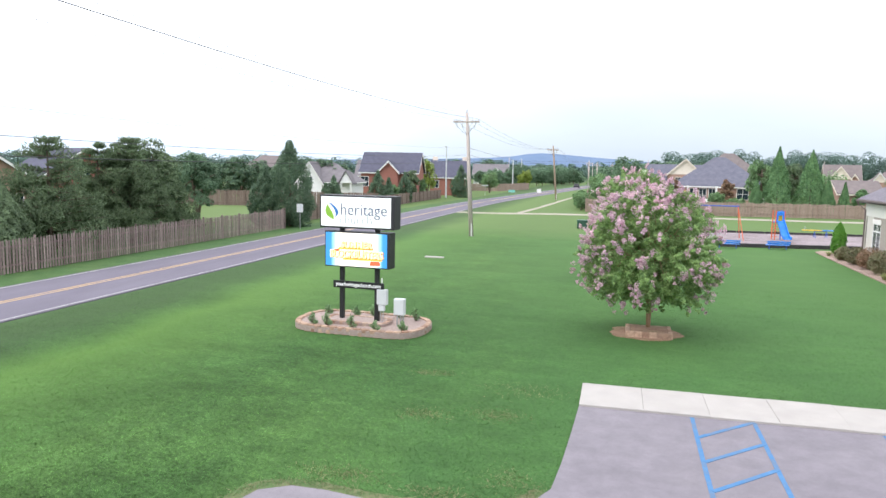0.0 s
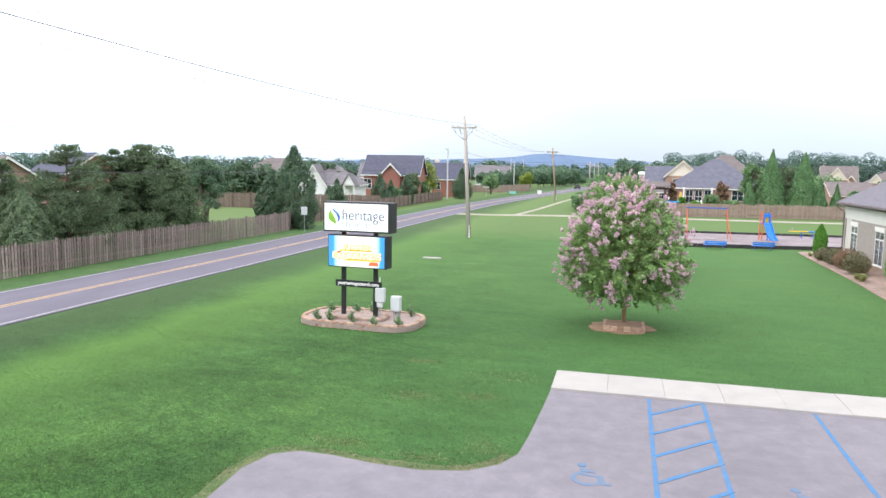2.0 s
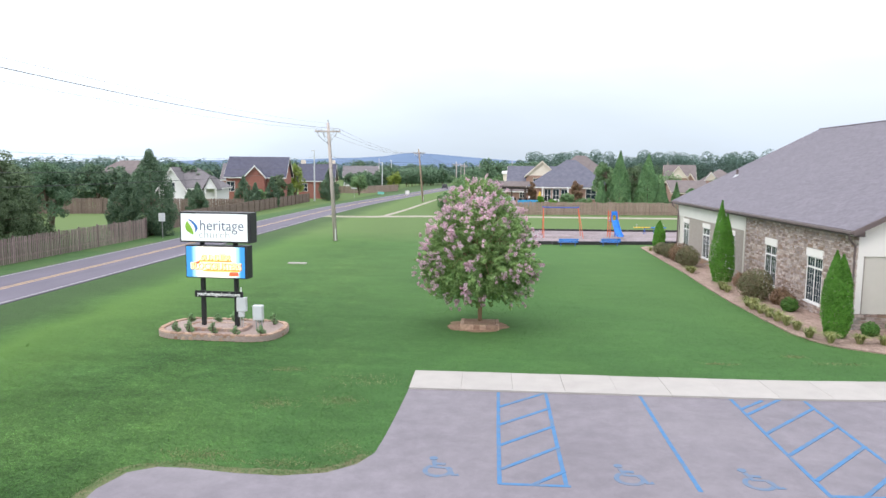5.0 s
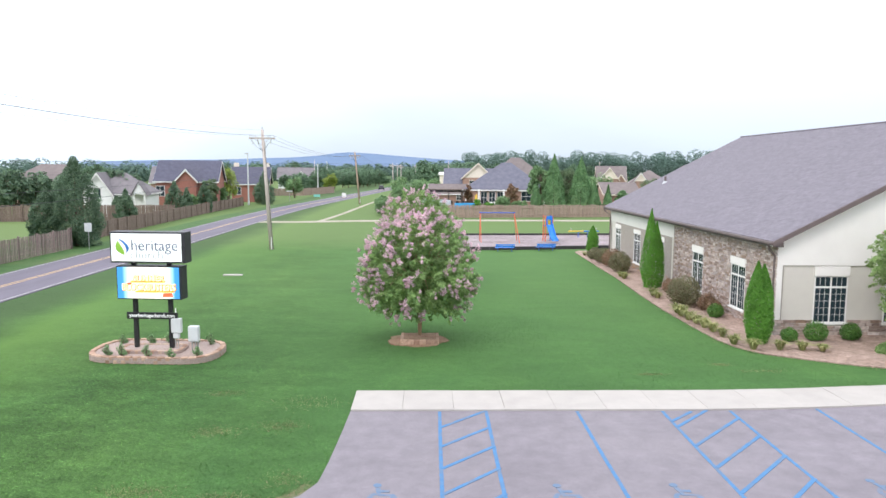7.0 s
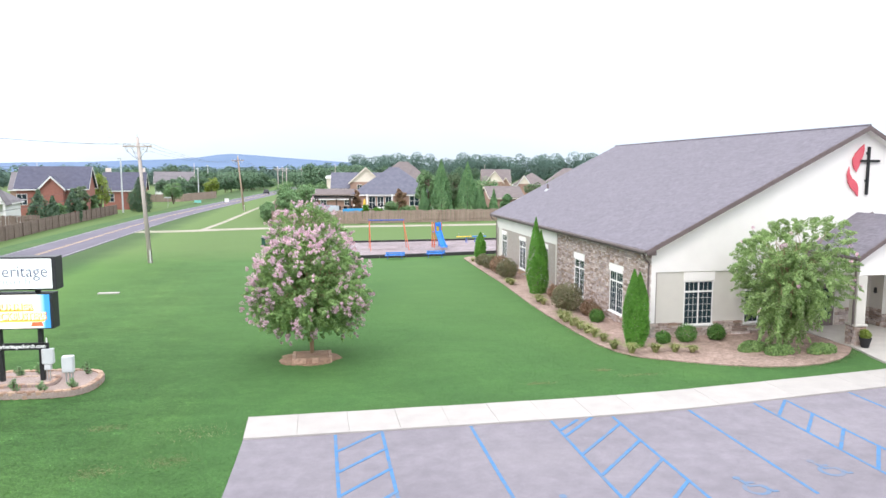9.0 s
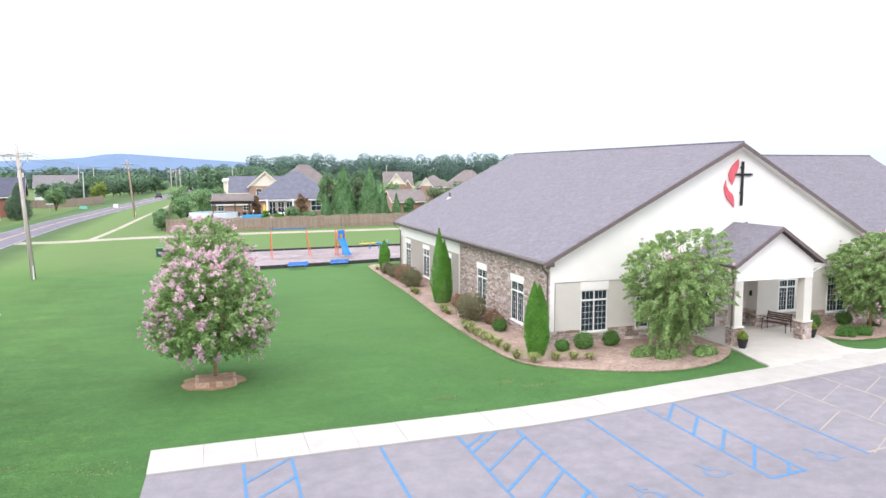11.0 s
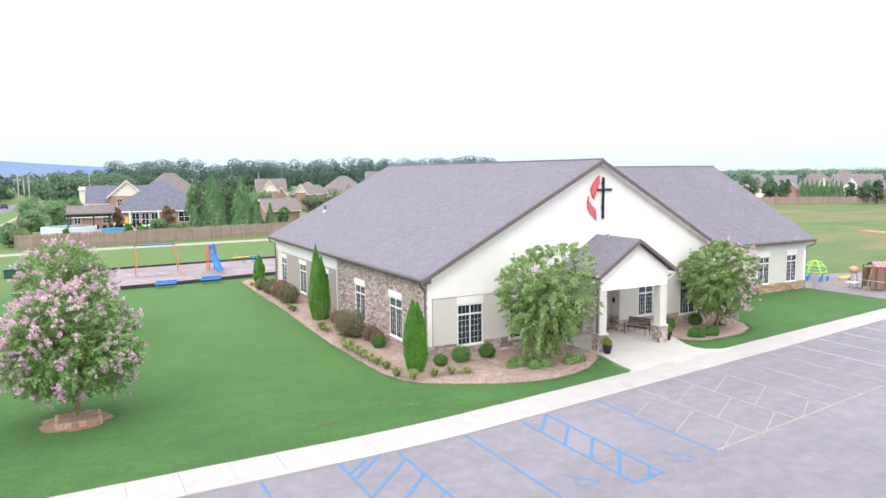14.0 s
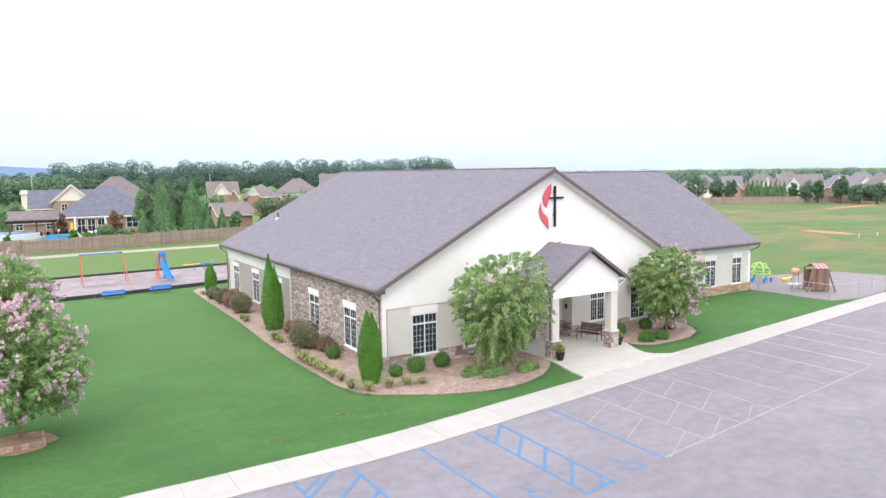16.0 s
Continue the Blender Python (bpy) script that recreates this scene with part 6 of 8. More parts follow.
for (y0, z0), (y1, z1) in zip(prof, prof[1:]):
    hull(bm, [(-0.3, y0, z0), (0.3, y0, z0), (0.3, y0, z0 + 0.04), (-0.3, y0, z0 + 0.04)], [(-0.3, y1, z1), (0.3, y1, z1), (0.3, y1, z1 + 0.04), (-0.3, y1, z1 + 0.04)])
    for s in (-1, 1):
        hull(bm, [(s * 0.3, y0, z0), (s * 0.36, y0, z0), (s * 0.36, y0, z0 + 0.22), (s * 0.3, y0, z0 + 0.22)], [(s * 0.3, y1, z1), (s * 0.36, y1, z1), (s * 0.36, y1, z1 + 0.22), (s * 0.3, y1, z1 + 0.22)])
part("chute", bm, M_PBLUE, slide)
bm = bmesh.new()
tube(bm, [(0.34 * math.cos(a), 0.18, 2.0 + 0.42 * math.sin(a)) for a in np.linspace(0, math.pi, 9)], 0.07, 6)
box(bm, (-0.36, 0.14, 1.6), (-0.2, 0.22, 2.25)), box(bm, (0.2, 0.14, 1.6), (0.36, 0.22, 2.25)), box(bm, (-0.36, 0.15, 2.15), (0.36, 0.21, 2.5))
part("hood", bm, M_PBLUE, slide)
part("back_panel", boxed((-0.2, 0.3, 1.6), (0.2, 0.34, 2.1)), M_PYEL, slide)
for k in range(6):
    part("rung", bar([(-0.42, 1.0 + 0.05 * (6 - k), 0.25 * k + 0.2), (0.42, 1.0 + 0.05 * (6 - k), 0.25 * k + 0.2)], 0.025, 6), M_PRED, slide)


def bench(at, turn):
    ob = thing("bench", "bright blue slatted steel park bench", "bench", "playground benches", at=at, turn=turn)
    for k in range(3):
        part("seat_slat", boxed((-0.85, -0.28 + 0.17 * k, 0.42), (0.85, -0.14 + 0.17 * k, 0.46), 0.01), M_PBLUE, ob)
    for k in range(2):
        part("back_slat", boxed((-0.85, 0.26, 0.56 + 0.17 * k), (0.85, 0.30, 0.70 + 0.17 * k), 0.01), M_PBLUE, ob)
    for x in (-0.62, 0.62):
        part("leg", bar([(x, 0.0, -0.05), (x, 0.0, 0.42)], 0.035, 6), M_PBLUE2, ob)
        part("bracket", bar([(x, -0.26, 0.41), (x, 0.24, 0.41), (x, 0.30, 0.88)], 0.03, 6), M_PBLUE2, ob)
    return ob


for spot in ((7.85, 58.0, 0.0), (11.55, 58.6, 0.0)):
    bench(spot, 184).scale = (1.0, 1.0, 0.76)
seesaw = thing("seesaw", "yellow and blue seesaw on a steel pivot", "seesaw", at=(17.4, 70.2, 0.1), turn=4)
part("plank", boxed((-1.6, -0.12, 0.62), (0.1, 0.12, 0.70), 0.02), M_PYEL, seesaw, "yellow half of the plank")
part("plank", boxed((0.1, -0.12, 0.62), (1.7, 0.12, 0.70), 0.02), M_PBLUE, seesaw, "blue half of the plank")
for x in (-0.5, 0.5):
    part("pivot_leg", bar([(x, -0.35, -0.08), (x, 0, 0.6), (x, 0.35, -0.08)], 0.03, 6), M_PBLUE2, seesaw)
part("pivot_bar", bar([(-0.55, 0, 0.6), (0.55, 0, 0.6)], 0.035, 6), M_PBLUE2, seesaw)
for x in (-1.3, 1.4):
    part("handle", bar([(x, -0.18, 0.7), (x, -0.18, 0.95), (x, 0.18, 0.95), (x, 0.18, 0.7)], 0.02, 6), M_STEEL, seesaw)

# ---- east playground behind a wire fence ----
M_SURF2 = surf("grey_rubber_mulch", (0.215, 0.188, 0.192), (0.27, 0.24, 0.245), 1.6, 0.95, 0.6, 20.0, grain=0.3)
tagged(part("playground_surface", prism(bmesh.new(), [(51.2, 30.7), (51.45, 24.3), (54.0, 23.6), (64.0, 24.78), (68.0, 26.5), (66, 32), (57.5, 35.2), (51.2, 37)], -0.02, 0.06), M_SURF2), "grey mulch surface of the fenced playground", "playground surface", "", "structure")
M_CEDAR = tones("cedar_plank", ((0.21, 0.125, 0.09), (0.27, 0.165, 0.12), (0.16, 0.095, 0.07)), 0.9, 0.4, 15.0)
fort = thing("play_fort", "wooden play fort with slanted posts and a striped top", "playhouse", at=(54.7, 27.4, 0.05), turn=58)
fort.scale = (1.05, 1.0, 1.05)
for i in range(6):
    part("plank", boxed((-0.62 + 0.21 * i, -0.72, 0.15), (-0.43 + 0.21 * i, -0.67, 1.75), 0.008), M_CEDAR, fort)
    part("plank", boxed((-0.66, -0.66 + 0.21 * i, 0.15), (-0.61, -0.47 + 0.21 * i, 1.75), 0.008), M_CEDAR, fort)
    part("plank", boxed((0.61, -0.66 + 0.21 * i, 0.15), (0.66, -0.47 + 0.21 * i, 1.55), 0.008), M_CEDAR, fort)
for x, y in ((-0.6, -0.62), (0.6, -0.62), (-0.6, 0.6), (0.6, 0.6)):
    part("post", boxed((x - 0.05, y - 0.05, -0.1), (x + 0.05, y + 0.05, 1.8), 0.01), M_CEDAR, fort)
for y0, y1, x in ((0.62, 1.15, -0.95), (-0.62, -1.1, -0.9), (-0.62, -1.35, 0.3)):
    part("brace", bar([(-0.6 if x < 0 else 0.3, y0, 1.6), (x, y1, -0.05)], 0.06, 6), M_CEDAR, fort)
M_PINK = surf("pink_canvas", (0.40, 0.13, 0.17), (0.46, 0.17, 0.20), 2.0, 0.9)
M_PINK2 = surf("pale_pink_canvas", (0.44, 0.27, 0.28), (0.48, 0.31, 0.31), 2.0, 0.9)
for i in range(6):
    bm = bmesh.new()
    y0, y1 = -0.60 + 0.17 * i, -0.43 + 0.17 * i
    for s in (-1, 1):
        hull(bm, [(0, y0, 2.04), (0, y1, 2.04), (s * 0.72, y1, 1.74), (s * 0.72, y0, 1.74)], [(0, y0, 2.07), (0, y1, 2.07), (s * 0.72, y1, 1.77), (s * 0.72, y0, 1.77)])
    part("canvas_stripe", bm, M_PINK if i % 2 else M_PINK2, fort)
spinner = thing("play_spinner", "orange plastic canopy on grey posts beside the play fort", "play equipment", at=(54.15, 28.75, 0.05))
bm = bmesh.new()
bmesh.ops.create_icosphere(bm, subdivisions=2, radius=0.36, matrix=pose(0, 0, 1.42) @ Matrix.Diagonal((1, 1, 0.85, 1)))
part("canopy", bm, surf("orange_play_plastic", (0.50, 0.27, 0.15), (0.58, 0.33, 0.19), 2, 0.6), spinner, "faded orange plastic canopy", smooth=True)
for x, y in ((-0.3, -0.12), (0.25, -0.2), (0.05, 0.3)):
    part("post", bar([(x, y, -0.05), (x * 0.6, y * 0.6, 1.3)], 0.04, 6), M_STEEL, spinner)
part("seat", boxed((-0.5, -0.4, 0.35), (0.45, 0.35, 0.48), 0.05), M_GREYBOX, spinner)
dome = thing("dome_climber", "lime green tubular dome climber with blue feet", "climbing frame", at=(55.4, 32.8, 0.05))
M_PLIME = surf("lime_play_plastic", (0.34, 0.62, 0.14), (0.42, 0.70, 0.2), 2, 0.5)
for k in range(6):
    a = k * math.tau / 6
    part("hoop", bar([(0.95 * math.cos(a), 0.95 * math.sin(a), 0.35), (0.85 * math.cos(a), 0.85 * math.sin(a), 0.95), (0.45 * math.cos(a), 0.45 * math.sin(a), 1.5), (0, 0, 1.65)], 0.06, 6), M_PLIME, dome)
    part("foot", bar([(0.95 * math.cos(a), 0.95 * math.sin(a), -0.03), (0.95 * math.cos(a), 0.95 * math.sin(a), 0.4)], 0.1, 8), M_PBLUE, dome)
for r, z in ((0.9, 0.75), (0.62, 1.25)):
    part("ring", bar([(r * math.cos(a), r * math.sin(a), z) for a in np.linspace(0, math.tau, 13)], 0.05, 6), M_PLIME, dome)
mat_ = thing("play_mat", "small yellow and pink ride-on toy plank", "toy", at=(57.5, 31.6, 0.05))
part("plank", boxed((-0.7, -0.15, 0.0), (0.7, 0.15, 0.28), 0.05), M_PYEL, mat_)
part("wheel", bar([(0.45, -0.2, 0.1), (0.45, 0.2, 0.1)], 0.1, 10), M_BLACK, mat_)
wire_fence = thing("wire_fence", "low grey chain-link fence round the small playground", "fence")
FP = [(51.3, 30.1), (51.6, 24.5), (54.2, 23.85), (64.0, 25.0), (74, 27.2)]
rngf = np.random.default_rng(2)
for a, b in zip(FP, FP[1:]):
    a, b = Vector(a), Vector(b)
    n = max(1, round((b - a).length / 2.4))
    for k in range(n + (1 if b == Vector(FP[-1]) else 0)):
        p = a.lerp(b, k / n)
        part("post", bar([(p.x, p.y, -0.05), (p.x, p.y, 1.25)], 0.03, 6), M_STEEL, wire_fence)
    part("rail", bar([(a.x, a.y, 1.2), (b.x, b.y, 1.2)], 0.02, 5), M_STEEL, wire_fence)
    bm = bmesh.new()
    m = int((b - a).length / 0.16)
    for k in range(m):
        for s in (-1, 1):
            t0, t1 = k / m, min(1, max(0, (k + s * 7) / m))
            p, q = a.lerp(b, t0), a.lerp(b, t1)
            h = 1.15 * abs(t1 - t0) * m / 7
            tube(bm, [(p.x, p.y, 0.04), (q.x, q.y, 0.04 + h)], 0.0035, 3)
    mesh_ = part("wire_mesh", bm, M_STEEL, wire_fence)
    mesh_["kind"] = "stuff"

# ---- porch furniture ----
M_BENCH = tones("dark_bench_slat", ((0.05, 0.035, 0.03), (0.075, 0.05, 0.04)), 0.6, 0.2, 20.0)
pb = thing("porch_bench", "dark slatted bench with curled iron arms on the porch", "bench", at=(28.75, 25.35, 0.083), turn=-70)
for k in range(4):
    part("seat_slat", boxed((-0.62, -0.26 + 0.125 * k, 0.42), (0.62, -0.16 + 0.125 * k, 0.445), 0.005), M_BENCH, pb)
for k in range(4):
    part("back_slat", boxed((-0.62, 0.24 + 0.02 * k, 0.52 + 0.105 * k), (0.62, 0.265 + 0.02 * k, 0.60 + 0.105 * k), 0.005), M_BENCH, pb)
for x in (-0.63, 0.63):
    part("end_frame", bar([(x, -0.28, 0.0), (x, -0.27, 0.62), (x, -0.1, 0.66), (x, 0.2, 0.6), (x, 0.26, 0.42), (x, 0.30, 0.0)], 0.022, 6), M_BLACK, pb)
    part("back_post", bar([(x, 0.24, 0.4), (x, 0.34, 0.95)], 0.022, 6), M_BLACK, pb)


def planter_pot(x, y, seed):
    ob = thing("flower_pot", "dark flared pot with a leafy green plant", "plant pot", "porch pots", at=(x, y, 0.083))
    bm = bmesh.new()
    prof = [(0.0, 0.15), (0.02, 0.16), (0.25, 0.21), (0.40, 0.25), (0.44, 0.25), (0.44, 0.21), (0.36, 0.20)]
    rings = [[bm.verts.new((r * math.cos(a), r * math.sin(a), z)) for a in np.linspace(0, math.tau, 17)[:-1]] for z, r in prof]
    for p, q in zip(rings, rings[1:]):
        for k in range(16):
            bm.faces.new((p[k], p[(k + 1) % 16], q[(k + 1) % 16], q[k]))
    bm.faces.new(rings[0][::-1]), bm.faces.new(rings[-1])
    part("pot", bm, M_BLACK, ob)
    rng = np.random.default_rng(seed)
    p, d = lump_cloud(rng, 500, [(0, 0, 0.58, 0.22), (0.1, 0.05, 0.5, 0.18), (-0.1, -0.05, 0.66, 0.18)])
    leaves("plant", p, rng.uniform(0.08, 0.2, 500), L_LIME, ob, rng, 0.35, -0.4)
    return ob


planter_pot(24.5, 22.95, 1)
planter_pot(29.3, 23.6, 2)


# ---- poles, wires, signs and fences ----
def utility_pole(x, y, h, lean, material=M_POLE, label="weathered wooden utility pole with a crossarm", arm=True, group="utility poles", r=0.2):
    ob = thing("utility_pole", label, "utility pole", group, at=(x, y, 0))
    lx, ly = lean
    part("shaft", bar([(0, 0, -0.3), (lx * 0.5, ly * 0.5, h * 0.5), (lx, ly, h)], [r, r * 0.82, r * 0.62], 10), material, ob, smooth=True)
    if arm:
        z = h - 0.75
        part("crossarm", boxed((lx - 1.15, ly - 0.20, z - 0.07), (lx + 1.15, ly - 0.09, z + 0.07), 0.01), material, ob)
        for s in (-1, 1):
            part("brace", bar([(lx, ly - 0.14, z - 0.65), (lx + s * 0.6, ly - 0.15, z - 0.05)], 0.02, 5), M_STEEL, ob)
        for dx in (-1.05, -0.55, 0.55, 1.05):
            bm = bmesh.new()
            tube(bm, [(lx + dx, ly - 0.14, z + 0.06), (lx + dx, ly - 0.14, z + 0.16), (lx + dx, ly - 0.14, z + 0.24)], [0.03, 0.06, 0.035], 8)
            part("insulator", bm, M_GREYBOX, ob)
        part("pole_pin", bar([(lx, ly, h - 0.05), (lx, ly, h + 0.14), (lx, ly, h + 0.28)], [0.04, 0.07, 0.04], 8), M_GREYBOX, ob)
        for dx in (-0.8, -0.3, 0.8):
            part("fuse_cutout", bar([(lx + dx, ly - 0.22, z - 0.08), (lx + dx * 0.94, ly - 0.30, z - 0.5)], [0.035, 0.055], 6), M_GREYBOX, ob)
            part("jumper_wire", bar([(lx + dx, ly - 0.2, z + 0.1), (lx + dx * 1.1, ly - 0.45, z - 0.2), (lx + dx * 0.5, ly - 0.35, z - 0.75), (lx + 0.12, ly - 0.18, z - 1.15)], 0.016, 5), M_WIRE, ob)
        part("fuse_cutout", bar([(lx + 0.28, ly - 0.25, z - 0.9), (lx + 0.34, ly - 0.3, z - 0.45)], 0.05, 6), M_GREYBOX, ob)
        part("riser_pipe", bar([(0.05, -0.22, -0.05), (0.03, -0.21, 1.1)], 0.05, 6), M_TRIM, ob)
        part("ground_wire", bar([(lx * 0.85 + 0.16, ly * 0.85 - 0.1, h * 0.85), (0.17, -0.12, 0.0)], 0.012, 4), M_WIRE, ob)
    return ob


utility_pole(-12.65, 59.0, 10.45, (-0.75, 0.6))
utility_pole(-12.4, 139.2, 10.4, (-1.0, 0.5), M_RUST, "leaning orange-brown wooden utility pole with a crossarm")
utility_pole(-12.4, -20, 10.4, (-0.3, 0))
for x, y, h in ((-10.6, 243, 9.0), (-8.5, 262, 8.6), (-13.3, 300, 9.2), (-13.0, 338, 9.4), (-12.4, 372, 9.4), (-4.0, 325, 9.0), (3, 400, 9.5)):
    utility_pole(x, y, h, (-0.2, 0), r=0.2)
for x, y, h in ((-33.5, 134.9, 9.9), (-36.0, 262, 9.5), (-30.0, 200, 8.2)):
    lamp = thing("street_lamp", "pale grey slim street lamp pole", "street lamp", "street lamps", at=(x, y, 0))
    part("shaft", bar([(0, 0, -0.2), (0, 0, h)], [0.17, 0.11], 8), M_GREYBOX, lamp)
    part("lamp_head", boxed((-0.55, -0.16, h - 0.12), (0.16, 0.16, h + 0.08), 0.03), M_GREYBOX, lamp)


def wire(a, b, sag, label, r=0.013):
    a, b = Vector(a), Vector(b)
    pts = [a.lerp(b, t) - Vector((0, 0, sag * 4 * t * (1 - t))) for t in np.linspace(0, 1, 22)]
    ob = part("overhead_wire", bar(pts, r, 4), M_WIRE)
    return tagged(ob, label, "overhead wire", "overhead wires")


for dx in (-1.0, 0.2, 1.0):
    wire((-13.4 + dx, 59.46, 9.95 if dx != 0.2 else 10.4), (-12.5 + dx, -20.1, 9.95 if dx != 0.2 else 10.4), 0.95, "thin dark power line strung between the poles", 0.011 if dx > 0.5 else 0.004)
    wire((-13.4 + dx, 59.46, 9.95), (-13.4 + dx, 139.56, 9.9), 1.0, "thin dark power line strung between the farther poles", 0.01)
    wire((-13.4 + dx, 139.56, 9.9), (-10.8 + dx, 242.9, 8.5), 1.2, "thin dark power line receding along the road")
# lower telephone cables on the same poles
for z, r_ in ((7.5, 0.003), (6.9, 0.007), (6.48, 0.010)):
    wire((-13.05, 59.2, z), (-12.9, -20, z), 0.68, "dark telephone cable strung low between the poles", r_)
    wire((-13.05, 59.2, z), (-13.0, 139.4, z), 0.7, "dark telephone cable strung low between the farther poles", 0.012)
for z, x0, y0, x1, y1 in ((8.8, -300, 250, 320, 275), (8.2, -300, 252, 320, 277), (9.6, -300, 246, 320, 272)):
    wire((x0, y0, z), (x1, y1, z), 0.8, "thin grey power line crossing far behind the houses", 0.03)
for x, y in ((9, 262), (66, 264), (112, 268), (-40, 258), (-90, 256)):
    utility_pole(x, y, 10.2, (0, 0), label="slim grey pole of the far power line", group="far poles", r=0.14, arm=False)


def post_sign(name, x, y, z0, z1, w, face, label, category):
    ob = thing(name, label, category, at=(x, y, 0))
    part("post", bar([(0, 0.03, -0.1), (0, 0.03, z1)], 0.035, 6), M_STEEL, ob)
    part("plate", boxed((-w / 2, -0.02, z0), (w / 2, 0.0, z1), 0.004), face, ob)
    return ob


M_TEAL = surf("teal_sign_paint", (0.20, 0.55, 0.50), (0.25, 0.6, 0.55), 2, 0.5)
post_sign("road_sign", -28.3, 58.4, 1.55, 2.30, 0.62, M_GREYBOX, "small pale road sign seen from behind on a post", "road sign")
post_sign("yard_sign", -19.0, 168.5, 0.35, 1.25, 1.0, M_TRIM, "small white board on a stake beside the road", "yard sign")
post_sign("yard_sign", -25.6, 169.2, 0.25, 0.85, 1.6, M_TEAL, "small teal board on a stake beside the road", "yard sign")
post_sign("street_name_sign", -28.6, 150.5, 2.05, 2.30, 1.3, M_GREYBOX, "pale street name plate on a post", "road sign")
kiosk = thing("transformer_box", "dark green metal transformer box on the lawn", "transformer box", at=(-3.6, 72.0, 0))
part("body", boxed((-0.85, -0.5, 0.0), (0.85, 0.5, 0.72), 0.04), surf("dark_green_enamel", (0.03, 0.085, 0.06), (0.04, 0.10, 0.07), 2, 0.5), kiosk)
part("lid", boxed((-0.9, -0.55, 0.72), (0.9, 0.55, 0.84), 0.03), surf("green_enamel_lid", (0.035, 0.095, 0.068), (0.045, 0.11, 0.08), 2, 0.5), kiosk)
slabby = tagged(part("concrete_marker", boxed((-12.5, 43.35, -0.02), (-11.25, 43.75, 0.07), 0.02), M_CONC), "flat pale concrete strip set in the lawn", "concrete slab")


for x, y in ((100.45, 48.35), (103.9, 47.66)):
    mk = thing("marker_post", "short white marker post in the field", "post", "field posts", at=(x, y, 0))
    part("stake", boxed((-0.035, -0.035, -0.05), (0.035, 0.035, 0.55), 0.008), M_GREYBOX, mk)


def board_fence(name, points, h, pitch, width, material, label, piece, limit=0, rail_side=-1, wob=0.02, gap_top=True, seed=1):
    """A fence of upright boards on rails and posts; the first boards are pieces of their own, the rest one mesh."""
    fence = thing(name, label, "fence")
    rng = random.Random(seed)
    base = bmesh.new()
    hull(base, [(-width / 2, -0.011, 0), (width / 2, -0.011, 0), (width / 2, 0.011, 0), (-width / 2, 0.011, 0)],
         [(-width / 2, -0.011, 0.94), (width / 2, -0.011, 0.94), (width / 2, 0.011, 0.94), (-width / 2, 0.011, 0.94)])
    hull(base, [(-width / 2, -0.011, 0.94), (width / 2, -0.011, 0.94), (width / 2, 0.011, 0.94), (-width / 2, 0.011, 0.94)],
         [(-width / 4, -0.011, 1.0), (width / 4, -0.011, 1.0), (width / 4, 0.011, 1.0), (-width / 4, 0.011, 1.0)])
    mesh0 = bpy.data.meshes.new(piece)
    base.to_mesh(mesh0)
    base.free()
    mesh0.materials.append(material)
    bv = np.array([v.co[:] for v in mesh0.vertices])
    bf = [tuple(p.vertices) for p in mesh0.polygons]
    verts, faces, count, run = [], [], 0, 0.0
    for a, b in zip(points, points[1:]):
        a, b = Vector(a), Vector(b)
        length, ang = (b - a).length, math.atan2(b.y - a.y, b.x - a.x)
        n = int(length / pitch)
        nr = Vector((-math.sin(ang), math.cos(ang)))
        for k in range(n):
            p = a.lerp(b, (k + 0.5) / n)
            sag = math.sin((run + k * pitch) * 2.6) * wob
            hh = h * (1 + rng.uniform(-0.012, 0.012)) + sag
            turn = pose(p.x, p.y, 0.03, 0, rng.uniform(-1.2, 1.2), math.degrees(ang)) @ Matrix.Diagonal((1, 1, hh, 1))
            if count < limit:
                ob = new(piece, mesh0)
                ob.parent = fence
                ob.matrix_local = turn
            else:
                kk = len(verts)
                verts += [turn @ Vector(v) for v in bv]
                faces += [tuple(i + kk for i in f) for f in bf]
            count += 1
        for z in (0.25, 0.8):
            off = nr * 0.045 * rail_side
            bm = bmesh.new()
            strip(bm, [a + off, b + off], 0.045, h * z - 0.045, h * z + 0.045)
            part("rail", bm, material, fence)
        m = max(1, round(length / 2.6))
        for k in range(m + 1):
            p = a.lerp(b, k / m) + nr * 0.1 * rail_side
            part("post", boxed((p.x - 0.05, p.y - 0.05, -0.1), (p.x + 0.05, p.y + 0.05, h + (0.12 if gap_top else 0.0)), 0.01), material, fence)
        run += length
    if verts:
        ob = sheet(piece + "_run", verts, faces, material, fence)
        ob["kind"] = "stuff"
    return fence


board_fence("picket_fence", [(-30.3, 14), (-30.1, 36), (-29.9, 58.4)], 1.72, 0.195, 0.118, M_FENCE, "weathered grey-brown picket fence behind the road verge", "picket", 290, rail_side=1)
board_fence("board_fence", [(-31.8, 62.5), (-32.6, 84), (-33.4, 108), (-33.6, 131)], 1.65, 0.16, 0.15, M_FENCE_D, "brown board fence running along the road verge", "board", 60, gap_top=False)
board_fence("board_fence", [(-29.9, 58.4), (-31.8, 62.5)], 1.75, 0.172, 0.15, M_FENCE, "short return of the weathered board fence", "board", 40)
board_fence("board_fence", [(-75, 84), (-46, 90.5), (-33, 93)], 2.1, 0.16, 0.155, M_FENCE_D, "brown board fence behind the neighbours' lawn", "board", 0, gap_top=False)
board_fence("board_fence", [(-7.2, 165), (-6.2, 130), (-5.5, 112), (-4.9, 101.2), (7, 100.6), (17, 102.0), (28, 103.6), (60, 110), (95, 118)], 1.85, 0.16, 0.15, M_FENCE_B, "brown board fence enclosing the northern gardens", "board", 120, wob=0.05, gap_top=False, seed=4)
